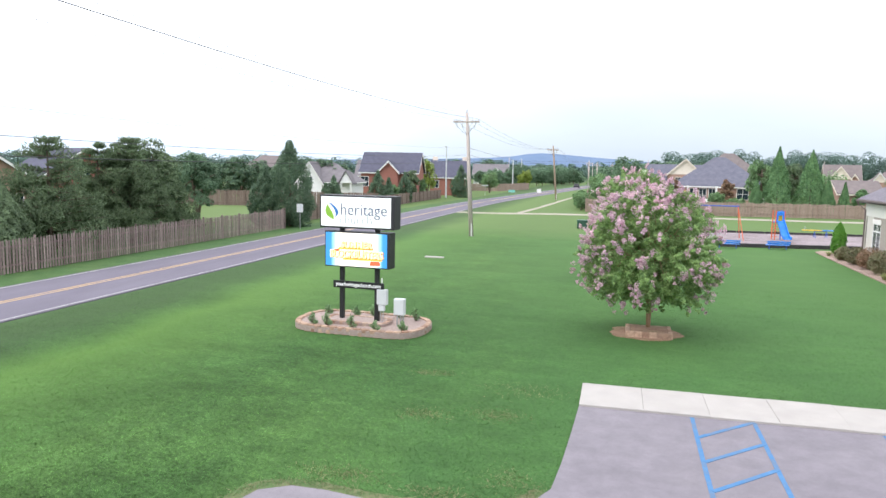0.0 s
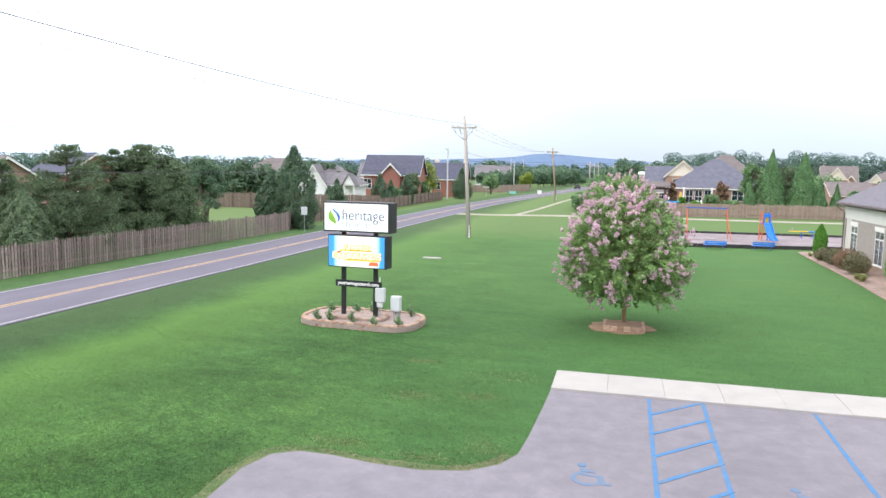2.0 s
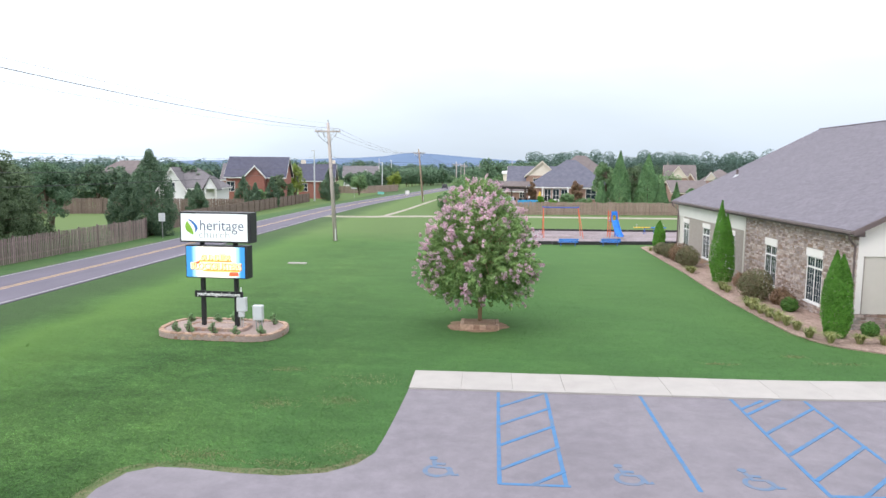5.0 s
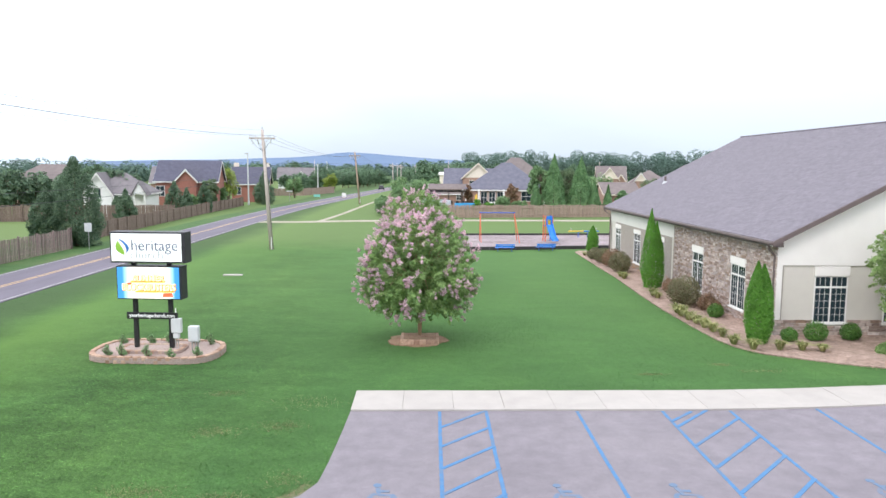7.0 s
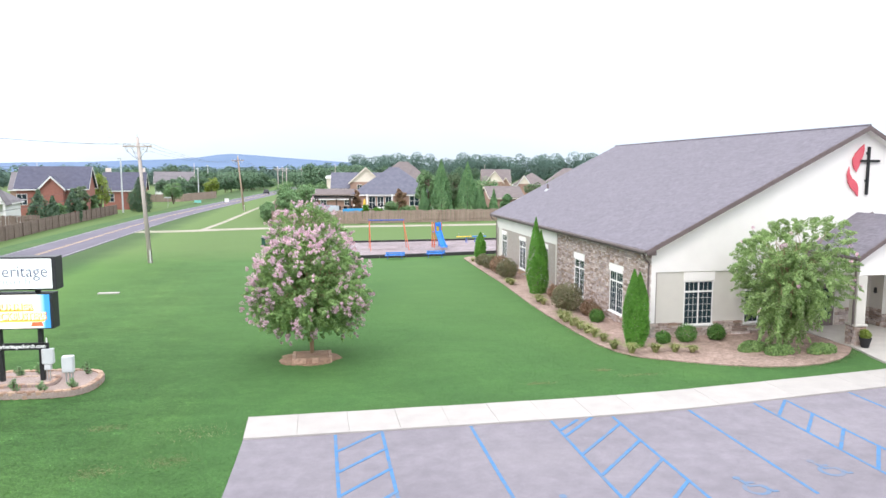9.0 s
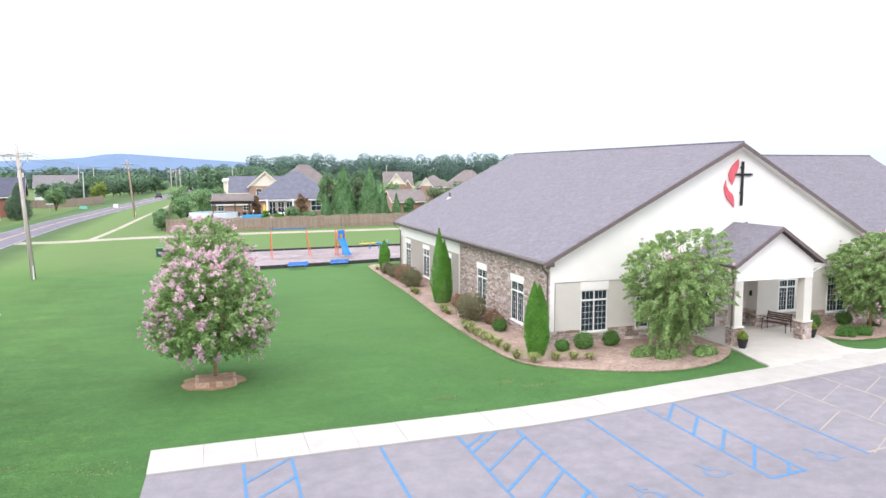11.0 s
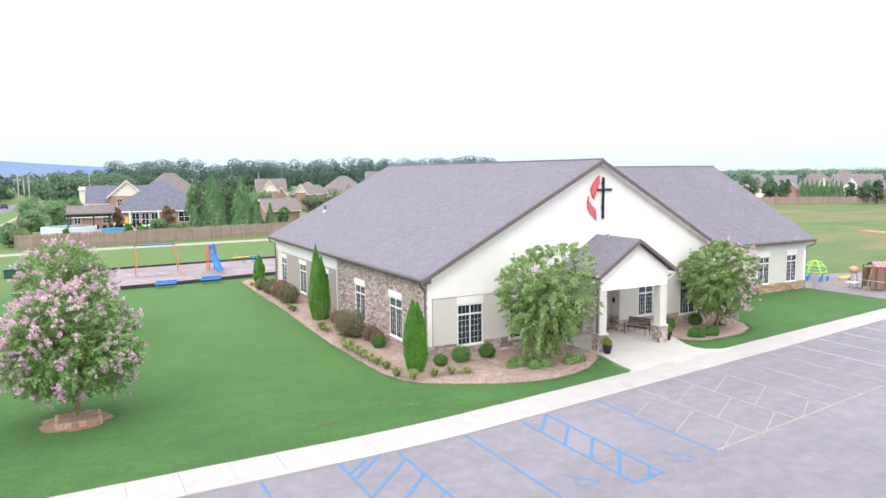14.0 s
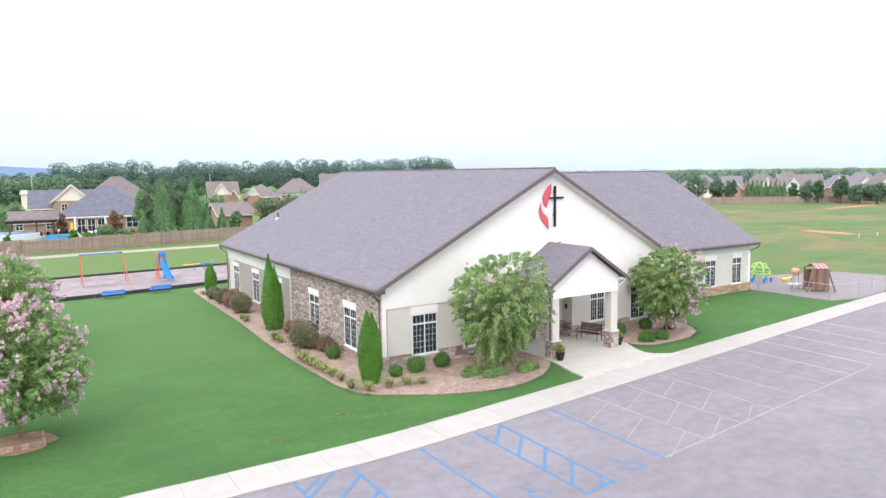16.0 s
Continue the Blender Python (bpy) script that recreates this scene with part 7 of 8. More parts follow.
board_fence("board_fence", [(-26, 205), (-31, 182), (-46, 178)], 1.9, 0.16, 0.15, M_FENCE_B, "dark brown board fence far along the road", "board", 0, gap_top=False)
board_fence("board_fence", [(150, 128), (172, 114.5), (187, 105), (205, 96), (214, 90)], 1.9, 0.16, 0.15, M_FENCE_B, "long grey board fence at the edge of the field", "board", 0, gap_top=False)


# ---- neighbouring houses ----
def house(x, y, turn, w, d, eave, ridge, wall, roof, label, hip=False, wins=(), gables=(), trim=M_TRIM, chimney=None, group="neighbouring houses", over=0.4, front_gable=False):
    """A house: walls, a pitched roof with its ridge along its width, cross gables, windows, eave trim. wins: (side, u, z, w, h)."""
    ob = thing("house", label, "house", group, at=(x, y, 0), turn=turn)
    a, b = w / 2, d / 2
    bm = bmesh.new()
    box(bm, (-a, -b, 0), (a, b, eave))
    if not hip:
        for s in (-1, 1):
            x0, x1 = (s * a, s * (a - 0.2))
            hull(bm, [(x0, -b, eave), (x0, b, eave), (x0, 0, ridge - 0.1)], [(x1, -b, eave), (x1, b, eave), (x1, 0, ridge - 0.1)])
    part("wall", bm, wall, ob)
    t = 0.16
    oa, ob_ = a + over, b + over
    drop = (ridge - eave) * over / b
    z0 = eave - drop
    rx = max(a - b, 0.3) if hip else oa
    bm = bmesh.new()
    for s in (-1, 1):
        low = [(-oa, s * ob_, z0), (oa, s * ob_, z0), (rx, 0, ridge), (-rx, 0, ridge)]
        hull(bm, low, [(p[0], p[1], p[2] + t) for p in low])
    if hip:
        for s in (-1, 1):
            low = [(s * oa, -ob_, z0), (s * oa, ob_, z0), (s * rx, 0, ridge)]
            hull(bm, low, [(p[0], p[1], p[2] + t) for p in low])
    rf = part("roof", bm, roof, ob)
    bm = bmesh.new()
    for s in (-1, 1):
        box(bm, (-oa, s * ob_ - 0.05, z0 - 0.12), (oa, s * ob_ + 0.05, z0 + 0.07))
        if not hip:
            for q in (-1, 1):
                e = q * oa
                hull(bm, [(e - 0.03, s * ob_, z0 - 0.14), (e - 0.03, 0, ridge - 0.14), (e - 0.03, 0, ridge + 0.1), (e - 0.03, s * ob_, z0 + 0.1)],
                     [(e + 0.03, s * ob_, z0 - 0.14), (e + 0.03, 0, ridge - 0.14), (e + 0.03, 0, ridge + 0.1), (e + 0.03, s * ob_, z0 + 0.1)])
        else:
            box(bm, (s * oa - 0.05, -ob_, z0 - 0.12), (s * oa + 0.05, ob_, z0 + 0.07))
    part("eave_trim", bm, trim, ob)
    # cross gables on the front: (u, width, depth out, wall top, peak, wall material)
    for u, gw, out, gz, gp, gm in gables:
        bm = bmesh.new()
        y0 = -b - out
        box(bm, (u - gw / 2, y0, 0), (u + gw / 2, -b + 0.5, gz))
        part("gable_wall", bm, wall, ob)
        bm = bmesh.new()
        hull(bm, [(u - gw / 2, y0, gz), (u + gw / 2, y0, gz), (u, y0, gp)], [(u - gw / 2, 0, gz), (u + gw / 2, 0, gz), (u, 0, gp)])
        part("gable_top", bm, gm, ob)
        bm = bmesh.new()
        k = (gp - gz) / (gw / 2) * 0.35
        for s in (-1, 1):
            low = [(u + s * (gw / 2 + 0.35), y0 - 0.35, gz - k), (u, y0 - 0.35, gp + 0.02), (u, 0, gp + 0.02), (u + s * (gw / 2 + 0.35), 0, gz - k)]
            hull(bm, low, [(p[0], p[1], p[2] + t) for p in low])
        part("gable_roof", bm, roof, ob)
        bm = bmesh.new()
        for s in (-1, 1):
            lo_ = (u + s * (gw / 2 + 0.37), gz - k)
            hull(bm, [(lo_[0], y0 - 0.40, lo_[1] - 0.16), (u, y0 - 0.40, gp - 0.16), (u, y0 - 0.40, gp + 0.17), (lo_[0], y0 - 0.40, lo_[1] + 0.15)],
                 [(lo_[0], y0 - 0.34, lo_[1] - 0.16), (u, y0 - 0.34, gp - 0.16), (u, y0 - 0.34, gp + 0.17), (lo_[0], y0 - 0.34, lo_[1] + 0.15)])
        part("gable_trim", bm, trim, ob)
    for side, u, z, ww, hh in wins:
        bm = bmesh.new()
        if side in ("f", "g"):
            yy = -b if side == "f" else -b - gables[0][2]
            box(bm, (u - ww / 2 - 0.08, yy - 0.06, z - 0.08), (u + ww / 2 + 0.08, yy + 0.02, z + hh + 0.08))
            pane = boxed((u - ww / 2, yy - 0.075, z), (u + ww / 2, yy - 0.062, z + hh))
            bars = box(box(bmesh.new(), (u - 0.03, yy - 0.09, z), (u + 0.03, yy - 0.076, z + hh)), (u - ww / 2, yy - 0.088, z + hh / 2 - 0.03), (u + ww / 2, yy - 0.0762, z + hh / 2 + 0.03))
        else:
            s = -1 if side == "l" else 1
            box(bm, (s * a - 0.06, u - ww / 2 - 0.08, z - 0.08), (s * a + 0.06, u + ww / 2 + 0.08, z + hh + 0.08))
            pane = boxed((s * (a + 0.062) - 0.006, u - ww / 2, z), (s * (a + 0.062) + 0.006, u + ww / 2, z + hh))
            bars = boxed((s * (a + 0.075) - 0.006, u - 0.03, z), (s * (a + 0.075) + 0.006, u + 0.03, z + hh))
        wn = part("window", bm, trim, ob)
        part("pane", pane, M_GLASS, wn)
        part("glazing_bar", bars, trim, wn)
    for cx, cy, cz in chimney or ():
        part("chimney", boxed((cx - 0.5, cy - 0.35, 0), (cx + 0.5, cy + 0.35, cz), 0.02), M_SIDING, ob)
    return ob


def porch_posts(ob, pts, h, mat=M_TRIM):
    for x, y in pts:
        part("porch_post", boxed((x - 0.14, y - 0.14, 0), (x + 0.14, y + 0.14, h), 0.02), mat, ob)


# west of the road
h = house(-40.0, 121.5, 8, 9.8, 9, 5.0, 8.2, M_BRICK, M_ROOF_NAVY, "red brick house with a dark blue-grey roof and a front gable", gables=((0.2, 3.2, 1.4, 5.0, 6.7, M_BRICK),), wins=(("f", -4.2, 2.4, 1.3, 1.6), ("f", 3.6, 2.9, 1.2, 1.5), ("r", 0, 1.4, 1.2, 1.5)))
h = house(-43.9, 103.3, 8, 7.8, 8, 3.5, 6.1, M_SIDING_W, M_ROOF_GREY, "white house with a grey roof and a pillared porch", hip=True, gables=((-2.3, 3.8, 1.0, 3.3, 6.2, M_SIDING_W),), wins=(("g", -2.3, 2.9, 0.8, 1.2), ("f", 0.6, 1.5, 1.6, 1.3)))
bm = bmesh.new()
hull(bm, [(2.6, -6.2, 3.3), (4.4, -6.2, 3.3), (3.5, -6.2, 5.0)], [(2.6, -3.9, 3.3), (4.4, -3.9, 3.3), (3.5, -3.9, 5.0)])
part("porch_gable", bm, M_SIDING_W, h)
for s_ in (-1, 1):
    low = [(3.5, -6.4, 5.02), (3.5 + s_ * 1.12, -6.4, 3.1), (3.5 + s_ * 1.12, -3.8, 3.1), (3.5, -3.8, 5.02)]
    part("porch_roof", hull(bmesh.new(), low, [(a, b, c + 0.14) for a, b, c in low]), M_ROOF_GREY, h)
porch_posts(h, ((2.75, -6.0), (4.25, -6.0)), 3.35)
house(-59.6, 65.6, -25, 9, 8.5, 4.2, 7.0, M_BRICK, M_ROOF_NAVY, "red brick house with a steep dark roof behind the trees", wins=(("r", 0, 4.2, 1.0, 1.3), ("r", -2, 1.5, 1.2, 1.4)))
house(-58, 51, -15, 10, 9, 3.6, 6.4, M_BRICK_T, M_ROOF_BROWN, "tan brick house with a brown roof behind the trees", wins=(("r", 0, 3.4, 1.0, 1.1), ("r", 2.2, 1.3, 1.2, 1.4)))
house(-36.5, 150, 8, 7.4, 8, 4.0, 7.2, M_BRICK, M_ROOF_NAVY, "brick house with a dark roof and a pale chimney", wins=(("f", -2.5, 1.6, 1.3, 1.5), ("f", 2.5, 1.6, 1.3, 1.5)), chimney=((-3.2, 1.0, 8.2), (3.2, 1.0, 8.2)))
house(-67, 128, 10, 14, 10, 4.0, 7.4, M_BRICK_T, M_ROOF_BROWN, "low tan house with a broad brown roof", hip=True, wins=(("f", -3, 1.4, 1.4, 1.5), ("f", 3, 1.4, 1.4, 1.5)))
house(-56, 165, 10, 13, 9, 3.8, 7.2, M_BRICK_T, M_ROOF_GREY, "tan house with a grey roof beyond the gardens", wins=(("f", -3, 1.4, 1.4, 1.5), ("f", 3, 1.4, 1.4, 1.5)))
house(-42, 232, 8, 11, 9, 4.0, 7.2, M_SIDING_W, M_ROOF_GREY, "small white house far along the road", wins=(("f", -3, 1.6, 1.4, 1.5), ("f", 3, 1.6, 1.4, 1.5)), gables=((2.0, 4.0, 1.0, 3.6, 6.0, M_SIDING_W),))
# north
h = house(15.2, 123.5, -8, 13.6, 12, 3.9, 8.2, M_BRICK_T, M_ROOF_BLUE, "brick house with a broad blue-grey hip roof and patio", hip=True, wins=(("f", -3.6, 1.3, 1.0, 2.0), ("f", -2.2, 1.3, 1.0, 2.0), ("f", -0.8, 1.3, 1.0, 2.0), ("f", 3.6, 1.8, 1.6, 1.6)))
porch_posts(h, ((-6.6, -6.9), (-4.4, -6.9), (-0.2, -6.9), (6.6, -6.9)), 3.75)
h = house(10.4, 151, -4, 10.5, 9, 4.2, 7.2, M_BRICK_T, M_ROOF_BLUE, "brick house with a cream front gable and dark roof", gables=((1.7, 6.4, 1.6, 5.4, 8.3, M_SIDING),), wins=(("f", -2.6, 2.2, 1.4, 1.6), ("f", -4.2, 2.2, 1.0, 1.6), ("g", 0.4, 3.6, 0.9, 1.2)), trim=M_SIDING)
house(20.5, 153, 4, 13, 11, 4.6, 9.6, M_BRICK_T, M_ROOF_BROWN, "large brick house with a brown hip roof", hip=True, wins=(("f", -3, 1.6, 1.4, 1.6),))
house(34.0, 119.5, 2, 5.8, 6, 3.2, 4.9, M_BRICK_T, M_ROOF_BROWN, "low brick garage with a brown roof", wins=(("f", -2.4, 1.0, 1.0, 1.2),), trim=M_SIDING)
house(47.5, 176, -10, 6.8, 7, 4.8, 8.0, M_BRICK_T, M_ROOF_BROWN, "brick house with a cream-trimmed front gable", gables=((-0.6, 4.2, 1.2, 5.0, 7.6, M_SIDING), (2.2, 2.2, 0.8, 4.4, 6.0, M_BRICK_T)), wins=(("g", -0.6, 3.4, 1.2, 1.3), ("f", -3.2, 1.6, 1.2, 1.5)), trim=M_SIDING)
house(58.5, 180, -14, 9, 9, 4.2, 7.0, M_BRICK_T, M_ROOF_BROWN, "low tan brick house with a hipped brown roof", hip=True, gables=((-2.2, 3.0, 0.8, 4.4, 6.4, M_SIDING),), wins=(("f", 2.0, 1.6, 1.3, 1.5),))
house(70, 184, -16, 12, 10, 4.6, 8.4, M_SIDING, M_ROOF_BROWN, "cream house with a broad hipped brown roof", hip=True, wins=(("f", -3, 1.6, 1.3, 1.5), ("f", 3, 1.6, 1.3, 1.5)))
house(84, 184, -22, 13, 10, 5.0, 9.6, M_BRICK_T, M_ROOF_BROWN, "large tan house with a cream gable end", gables=((3.6, 5.2, 1.4, 5.6, 9.0, M_SIDING),), wins=(("g", 3.6, 3.6, 1.3, 1.4), ("f", -3.6, 1.6, 1.3, 1.5)), trim=M_SIDING)
house(102, 190, -24, 13, 10, 4.6, 8.8, M_BRICK_T, M_ROOF_BROWN, "tan brick house with a brown hip roof", hip=True, wins=(("f", -3.6, 1.2, 1.3, 1.5), ("f", 4.4, 1.4, 1.3, 1.5)))
shed = house(8.7, 228, 0, 7, 8, 5.4, 6.0, M_SIDING, M_TRIM, "long cream shed with a nearly flat white roof", wins=(("f", 2, 1.6, 1.2, 1.2),))
# east, beyond the field: a close row of houses, their roofs just over the fence and trees
EAST = ((182, 158, 13, 9, 7.8, 0, 0), (194, 149, 14, 10, 8.4, 0, 1), (199, 141, 6, 8, 8.0, 1, 1), (206, 135, 13, 10, 8.6, 0, 0), (212, 126, 12, 10, 8.3, 1, 0), (219, 117, 13, 10, 8.0, 0, 1), (222, 107, 9, 9, 8.8, 0, 0), (232, 100, 13, 10, 7.9, 0, 1), (238, 90, 12, 10, 8.2, 1, 0), (226, 139, 14, 11, 9.0, 0, 0), (240, 122, 13, 11, 8.8, 0, 1))
for i, (x, y, w, d, top, gab, grey) in enumerate(EAST):
    wall, front = ((M_BRICK_T, M_SIDING), (M_SIDING, M_SIDING_W), (M_BRICK_T, M_BRICK_T))[i % 3]
    house(x, y, -50 - (i * 7) % 13, w, d, 3.2 + 0.3 * (i % 3), top - 0.9, wall, M_ROOF_GREY if grey else M_ROOF_BROWN, "%s house with a %s roof beyond the field" % (("tan brick", "cream sided", "tan brick")[i % 3], "grey" if grey else "brown"), hip=not gab,
          gables=((-2.2 + i % 4 * 1.4, 3.4 + 0.4 * (i % 3), 1.2, 3.8, 6.3 + 0.3 * (i % 2), front),), wins=(("g", -2.2 + i % 4 * 1.4, 2.6, 1.1, 1.3), ("f", w / 2 - 1.4, 1.2, 1.2, 1.5)))

# pool garden to the north: pergola, raised pool, patio sets
M_DKWOOD = surf("dark_brown_timber", (0.10, 0.075, 0.062), (0.14, 0.105, 0.085), 3, 0.9, 0.3, 12.0)
GZ = 1.0   # the garden lies higher than the lawn
pergola = thing("pergola", "dark brown flat-roofed garden pergola", "pergola", at=(4.0, 109.8, GZ), turn=-5)
for x, y in ((-2.6, -1.8), (0.6, -1.8), (2.6, -1.8), (-2.6, 1.8), (2.6, 1.8)):
    part("post", boxed((x - 0.1, y - 0.1, -0.1), (x + 0.1, y + 0.1, 2.6), 0.01), M_DKWOOD, pergola)
for k in range(12):
    x = -3.0 + k * 0.545
    part("rafter", boxed((x - 0.05, -2.3, 2.72), (x + 0.05, 2.3, 2.92), 0.005), M_DKWOOD, pergola)
for y in (-1.8, 1.8):
    part("beam", boxed((-3.1, y - 0.06, 2.52), (3.1, y + 0.06, 2.74), 0.005), M_DKWOOD, pergola)
part("roof_sheet", boxed((-3.2, -2.4, 2.92), (3.2, 2.4, 2.98)), M_DKWOOD, pergola)
M_WATER = surf("pool_water", (0.05, 0.28, 0.55), (0.08, 0.36, 0.62), 1.2, 0.08, 0.3, 3.0)
M_LINER = surf("white_pool_wall", (0.62, 0.66, 0.70), (0.70, 0.73, 0.76), 1.5, 0.5)
for x, y, r, q, lab in ((1.3, 107.6, 3.5, 0.75, "round white-walled garden pool full of blue water"), (7.3, 106.6, 2.0, 0.32, "low blue paddling pool beside the pergola")):
    pool = thing("garden_pool", lab, "pool", at=(x, y, GZ))
    bm = bmesh.new()
    rings = [[bm.verts.new((rr * math.cos(t), rr * q * 1.2 * math.sin(t), z)) for t in np.linspace(0, math.tau, 33)[:-1]] for rr, z in ((r, 0), (r, 1.0 * q + 0.55), (r - 0.18, 1.0 * q + 0.58), (r - 0.2, 0.5))]
    for p_, q_ in zip(rings, rings[1:]):
        for k in range(32):
            bm.faces.new((p_[k], p_[(k + 1) % 32], q_[(k + 1) % 32], q_[k]))
    part("pool_wall", bm, M_LINER if q > 0.6 else M_WATER, pool)
    part("water", prism(bmesh.new(), [((r - 0.2) * math.cos(t), (r - 0.2) * q * 1.2 * math.sin(t)) for t in np.linspace(0, math.tau, 33)[:-1]], 0.0, 1.0 * q + 0.4), M_WATER, pool)
patio = tagged(part("patio", prism(bmesh.new(), [(4.2, 105.2), (16, 105.2), (16, 117.4), (4.2, 117.6)], GZ - 0.06, GZ + 0.04), M_LANE), "pale paved patio of the neighbouring garden", "patio", "", "structure")
tagged(part("garden_lawn", prism(bmesh.new(), [(-3.4, 104.0), (27, 105.0), (27, 117.8), (-3.4, 118)], -0.02, GZ), M_GRASS), "raised green lawn of the neighbouring garden", "lawn", "", "structure")
M_UMB = surf("yellow_canvas", (0.70, 0.45, 0.06), (0.75, 0.5, 0.1), 2, 0.8)
for x, y, k in ((9.3, 115.4, 1), (12.0, 114.6, 0), (13.6, 115.2, 0), (6.0, 113.5, 0), (-1.5, 112.5, 0)):
    st = thing("patio_set", "yellow folded sunshade over a patio table" if k else "small dark patio table with chairs", "patio furniture", at=(x, y, GZ + 0.04))
    part("tabletop", boxed((-0.6, -0.6, 0.70), (0.6, 0.6, 0.75), 0.02), M_BLACK if not k else M_TRIM, st)
    part("leg", bar([(0, 0, -0.02), (0, 0, 0.72)], 0.05, 8), M_BLACK, st)
    for sx2, sy2 in ((-0.95, 0), (0.95, 0), (0, -0.95)):
        bm = bmesh.new()
        box(bm, (sx2 - 0.25, sy2 - 0.25, 0.38), (sx2 + 0.25, sy2 + 0.25, 0.44), 0.01)
        box(bm, (sx2 - 0.25, sy2 + 0.2, 0.44), (sx2 + 0.25, sy2 + 0.25, 0.9), 0.01)
        for lx_ in (-0.2, 0.2):
            for ly_ in (-0.2, 0.2):
                box(bm, (sx2 + lx_ - 0.02, sy2 + ly_ - 0.02, -0.01), (sx2 + lx_ + 0.02, sy2 + ly_ + 0.02, 0.38))
        part("chair", bm, M_BLACK, st)
    if k:
        part("sunshade", bar([(0, 0, 0.75), (0, 0, 1.0), (0, 0, 1.75), (0, 0, 1.95)], [0.03, 0.26, 0.18, 0.03], 10), M_UMB, st)

def lounger(x, y, turn):
    ob = thing("sun_lounger", "white sun lounger beside the garden pool", "sun lounger", "pool loungers", at=(x, y, GZ + 0.04), turn=turn)
    part("seat", boxed((-0.32, -0.7, 0.30), (0.32, 0.5, 0.37), 0.02), M_TRIM, ob)
    bm = bmesh.new()
    hull(bm, [(-0.32, 0.5, 0.31), (0.32, 0.5, 0.31), (0.32, 0.5, 0.38), (-0.32, 0.5, 0.38)], [(-0.32, 1.0, 0.85), (0.32, 1.0, 0.85), (0.32, 0.95, 0.92), (-0.32, 0.95, 0.92)])
    part("backrest", bm, M_TRIM, ob)
    for lx_ in (-0.28, 0.28):
        for ly_ in (-0.6, 0.42):
            part("leg", boxed((lx_ - 0.03, ly_ - 0.03, -0.02), (lx_ + 0.03, ly_ + 0.03, 0.31)), M_TRIM, ob)
    return ob


for x, y, tn in ((9.6, 108.4, 20), (11.0, 109.0, -15), (12.6, 110.6, 30), (14.0, 112.0, 160)):
    lounger(x, y, tn)
house(5.0, 127.0, -4, 6.6, 4.0, 2.9, 4.3, M_BRICK_T, M_ROOF_BROWN, "long low shed with a brown roof behind the pergola", wins=(("f", -2.2, 1.6, 0.9, 1.0), ("f", 2.0, 1.6, 0.9, 1.0)))

# parked cars, far along the road
def car(x, y, turn, paint_, label):
    ob = thing("car", label, "car", "parked cars", at=(x, y, 0.035), turn=turn)
    bm = bmesh.new()
    box(bm, (-0.88, -2.2, 0.32), (0.88, 2.2, 0.85), 0.12)
    hull(bm, [(-0.84, -1.35, 0.84), (0.84, -1.35, 0.84), (0.84, 1.75, 0.84), (-0.84, 1.75, 0.84)], [(-0.68, -0.7, 1.45), (0.68, -0.7, 1.45), (0.68, 1.2, 1.45), (-0.68, 1.2, 1.45)])
    body = part("body", bm, paint_, ob)
    for yy in (-1.35, 1.35):
        for s in (-1, 1):
            wh = part("wheel", bar([(s * 0.72, yy, 0.32), (s * 0.92, yy, 0.32)], 0.33, 14), M_BLACK, ob)
            part("rim", bar([(s * 0.90, yy, 0.32), (s * 0.935, yy, 0.32)], 0.2, 10), M_STEEL, wh)
    for s in (-1, 1):
        part("headlight", boxed((s * 0.5 - 0.15, -2.23, 0.58), (s * 0.5 + 0.15, -2.17, 0.72), 0.01), M_GLASS, ob)
    bm = bmesh.new()
    hull(bm, [(-0.74, -1.36, 0.9), (0.74, -1.36, 0.9), (0.66, -0.8, 1.38), (-0.66, -0.8, 1.38)], [(-0.74, -1.30, 0.9), (0.74, -1.30, 0.9), (0.66, -0.74, 1.38), (-0.66, -0.74, 1.38)])
    part("windscreen", bm, M_GLASS, ob)
    return ob


car(-14.4, 238, 186, M_DARKBOX, "dark car on the far stretch of road")
car(-5.2, 330, 8, M_TRIM, "white car on the far stretch of road")


# ---- trees of the neighbourhood ----
def broadleaf(seed, h, w, leaf, label, at, n=5200, size=0.42, clear=0.22, name="broadleaf_tree", group="neighbourhood trees"):
    rng = np.random.default_rng(seed)
    ob = thing(name, label, "tree", group, at=at)
    c = h * clear
    lumps = crown_lumps(rng, 46, (0, 0, (h + c) / 2), (w * 0.40, w * 0.40, (h - c) * 0.42), w * 0.09, w * 0.17, 0.3)
    stems = [[(rng.normal(scale=0.1), rng.normal(scale=0.1), c), (w * 0.12 * math.cos(a), w * 0.12 * math.sin(a), h * 0.5), (w * 0.2 * math.cos(a), w * 0.2 * math.sin(a), h * 0.7)] for a in (0.3, 2.5, 4.6)]
    part("trunk", limb_mesh(rng, (0, 0, -0.2), stems, [l[:3] for l in lumps[::4]], 0.024 * h), M_DBARK, ob, smooth=True)
    p, d = lump_cloud(rng, n, lumps, 0.9, 0.4)
    leaves("crown", p, rng.uniform(size * 0.6, size * 1.3, n), leaf, ob, rng, 0.6, 0.2, face=d * 0.5 + np.array((0, 0, 0.7)))
    return ob


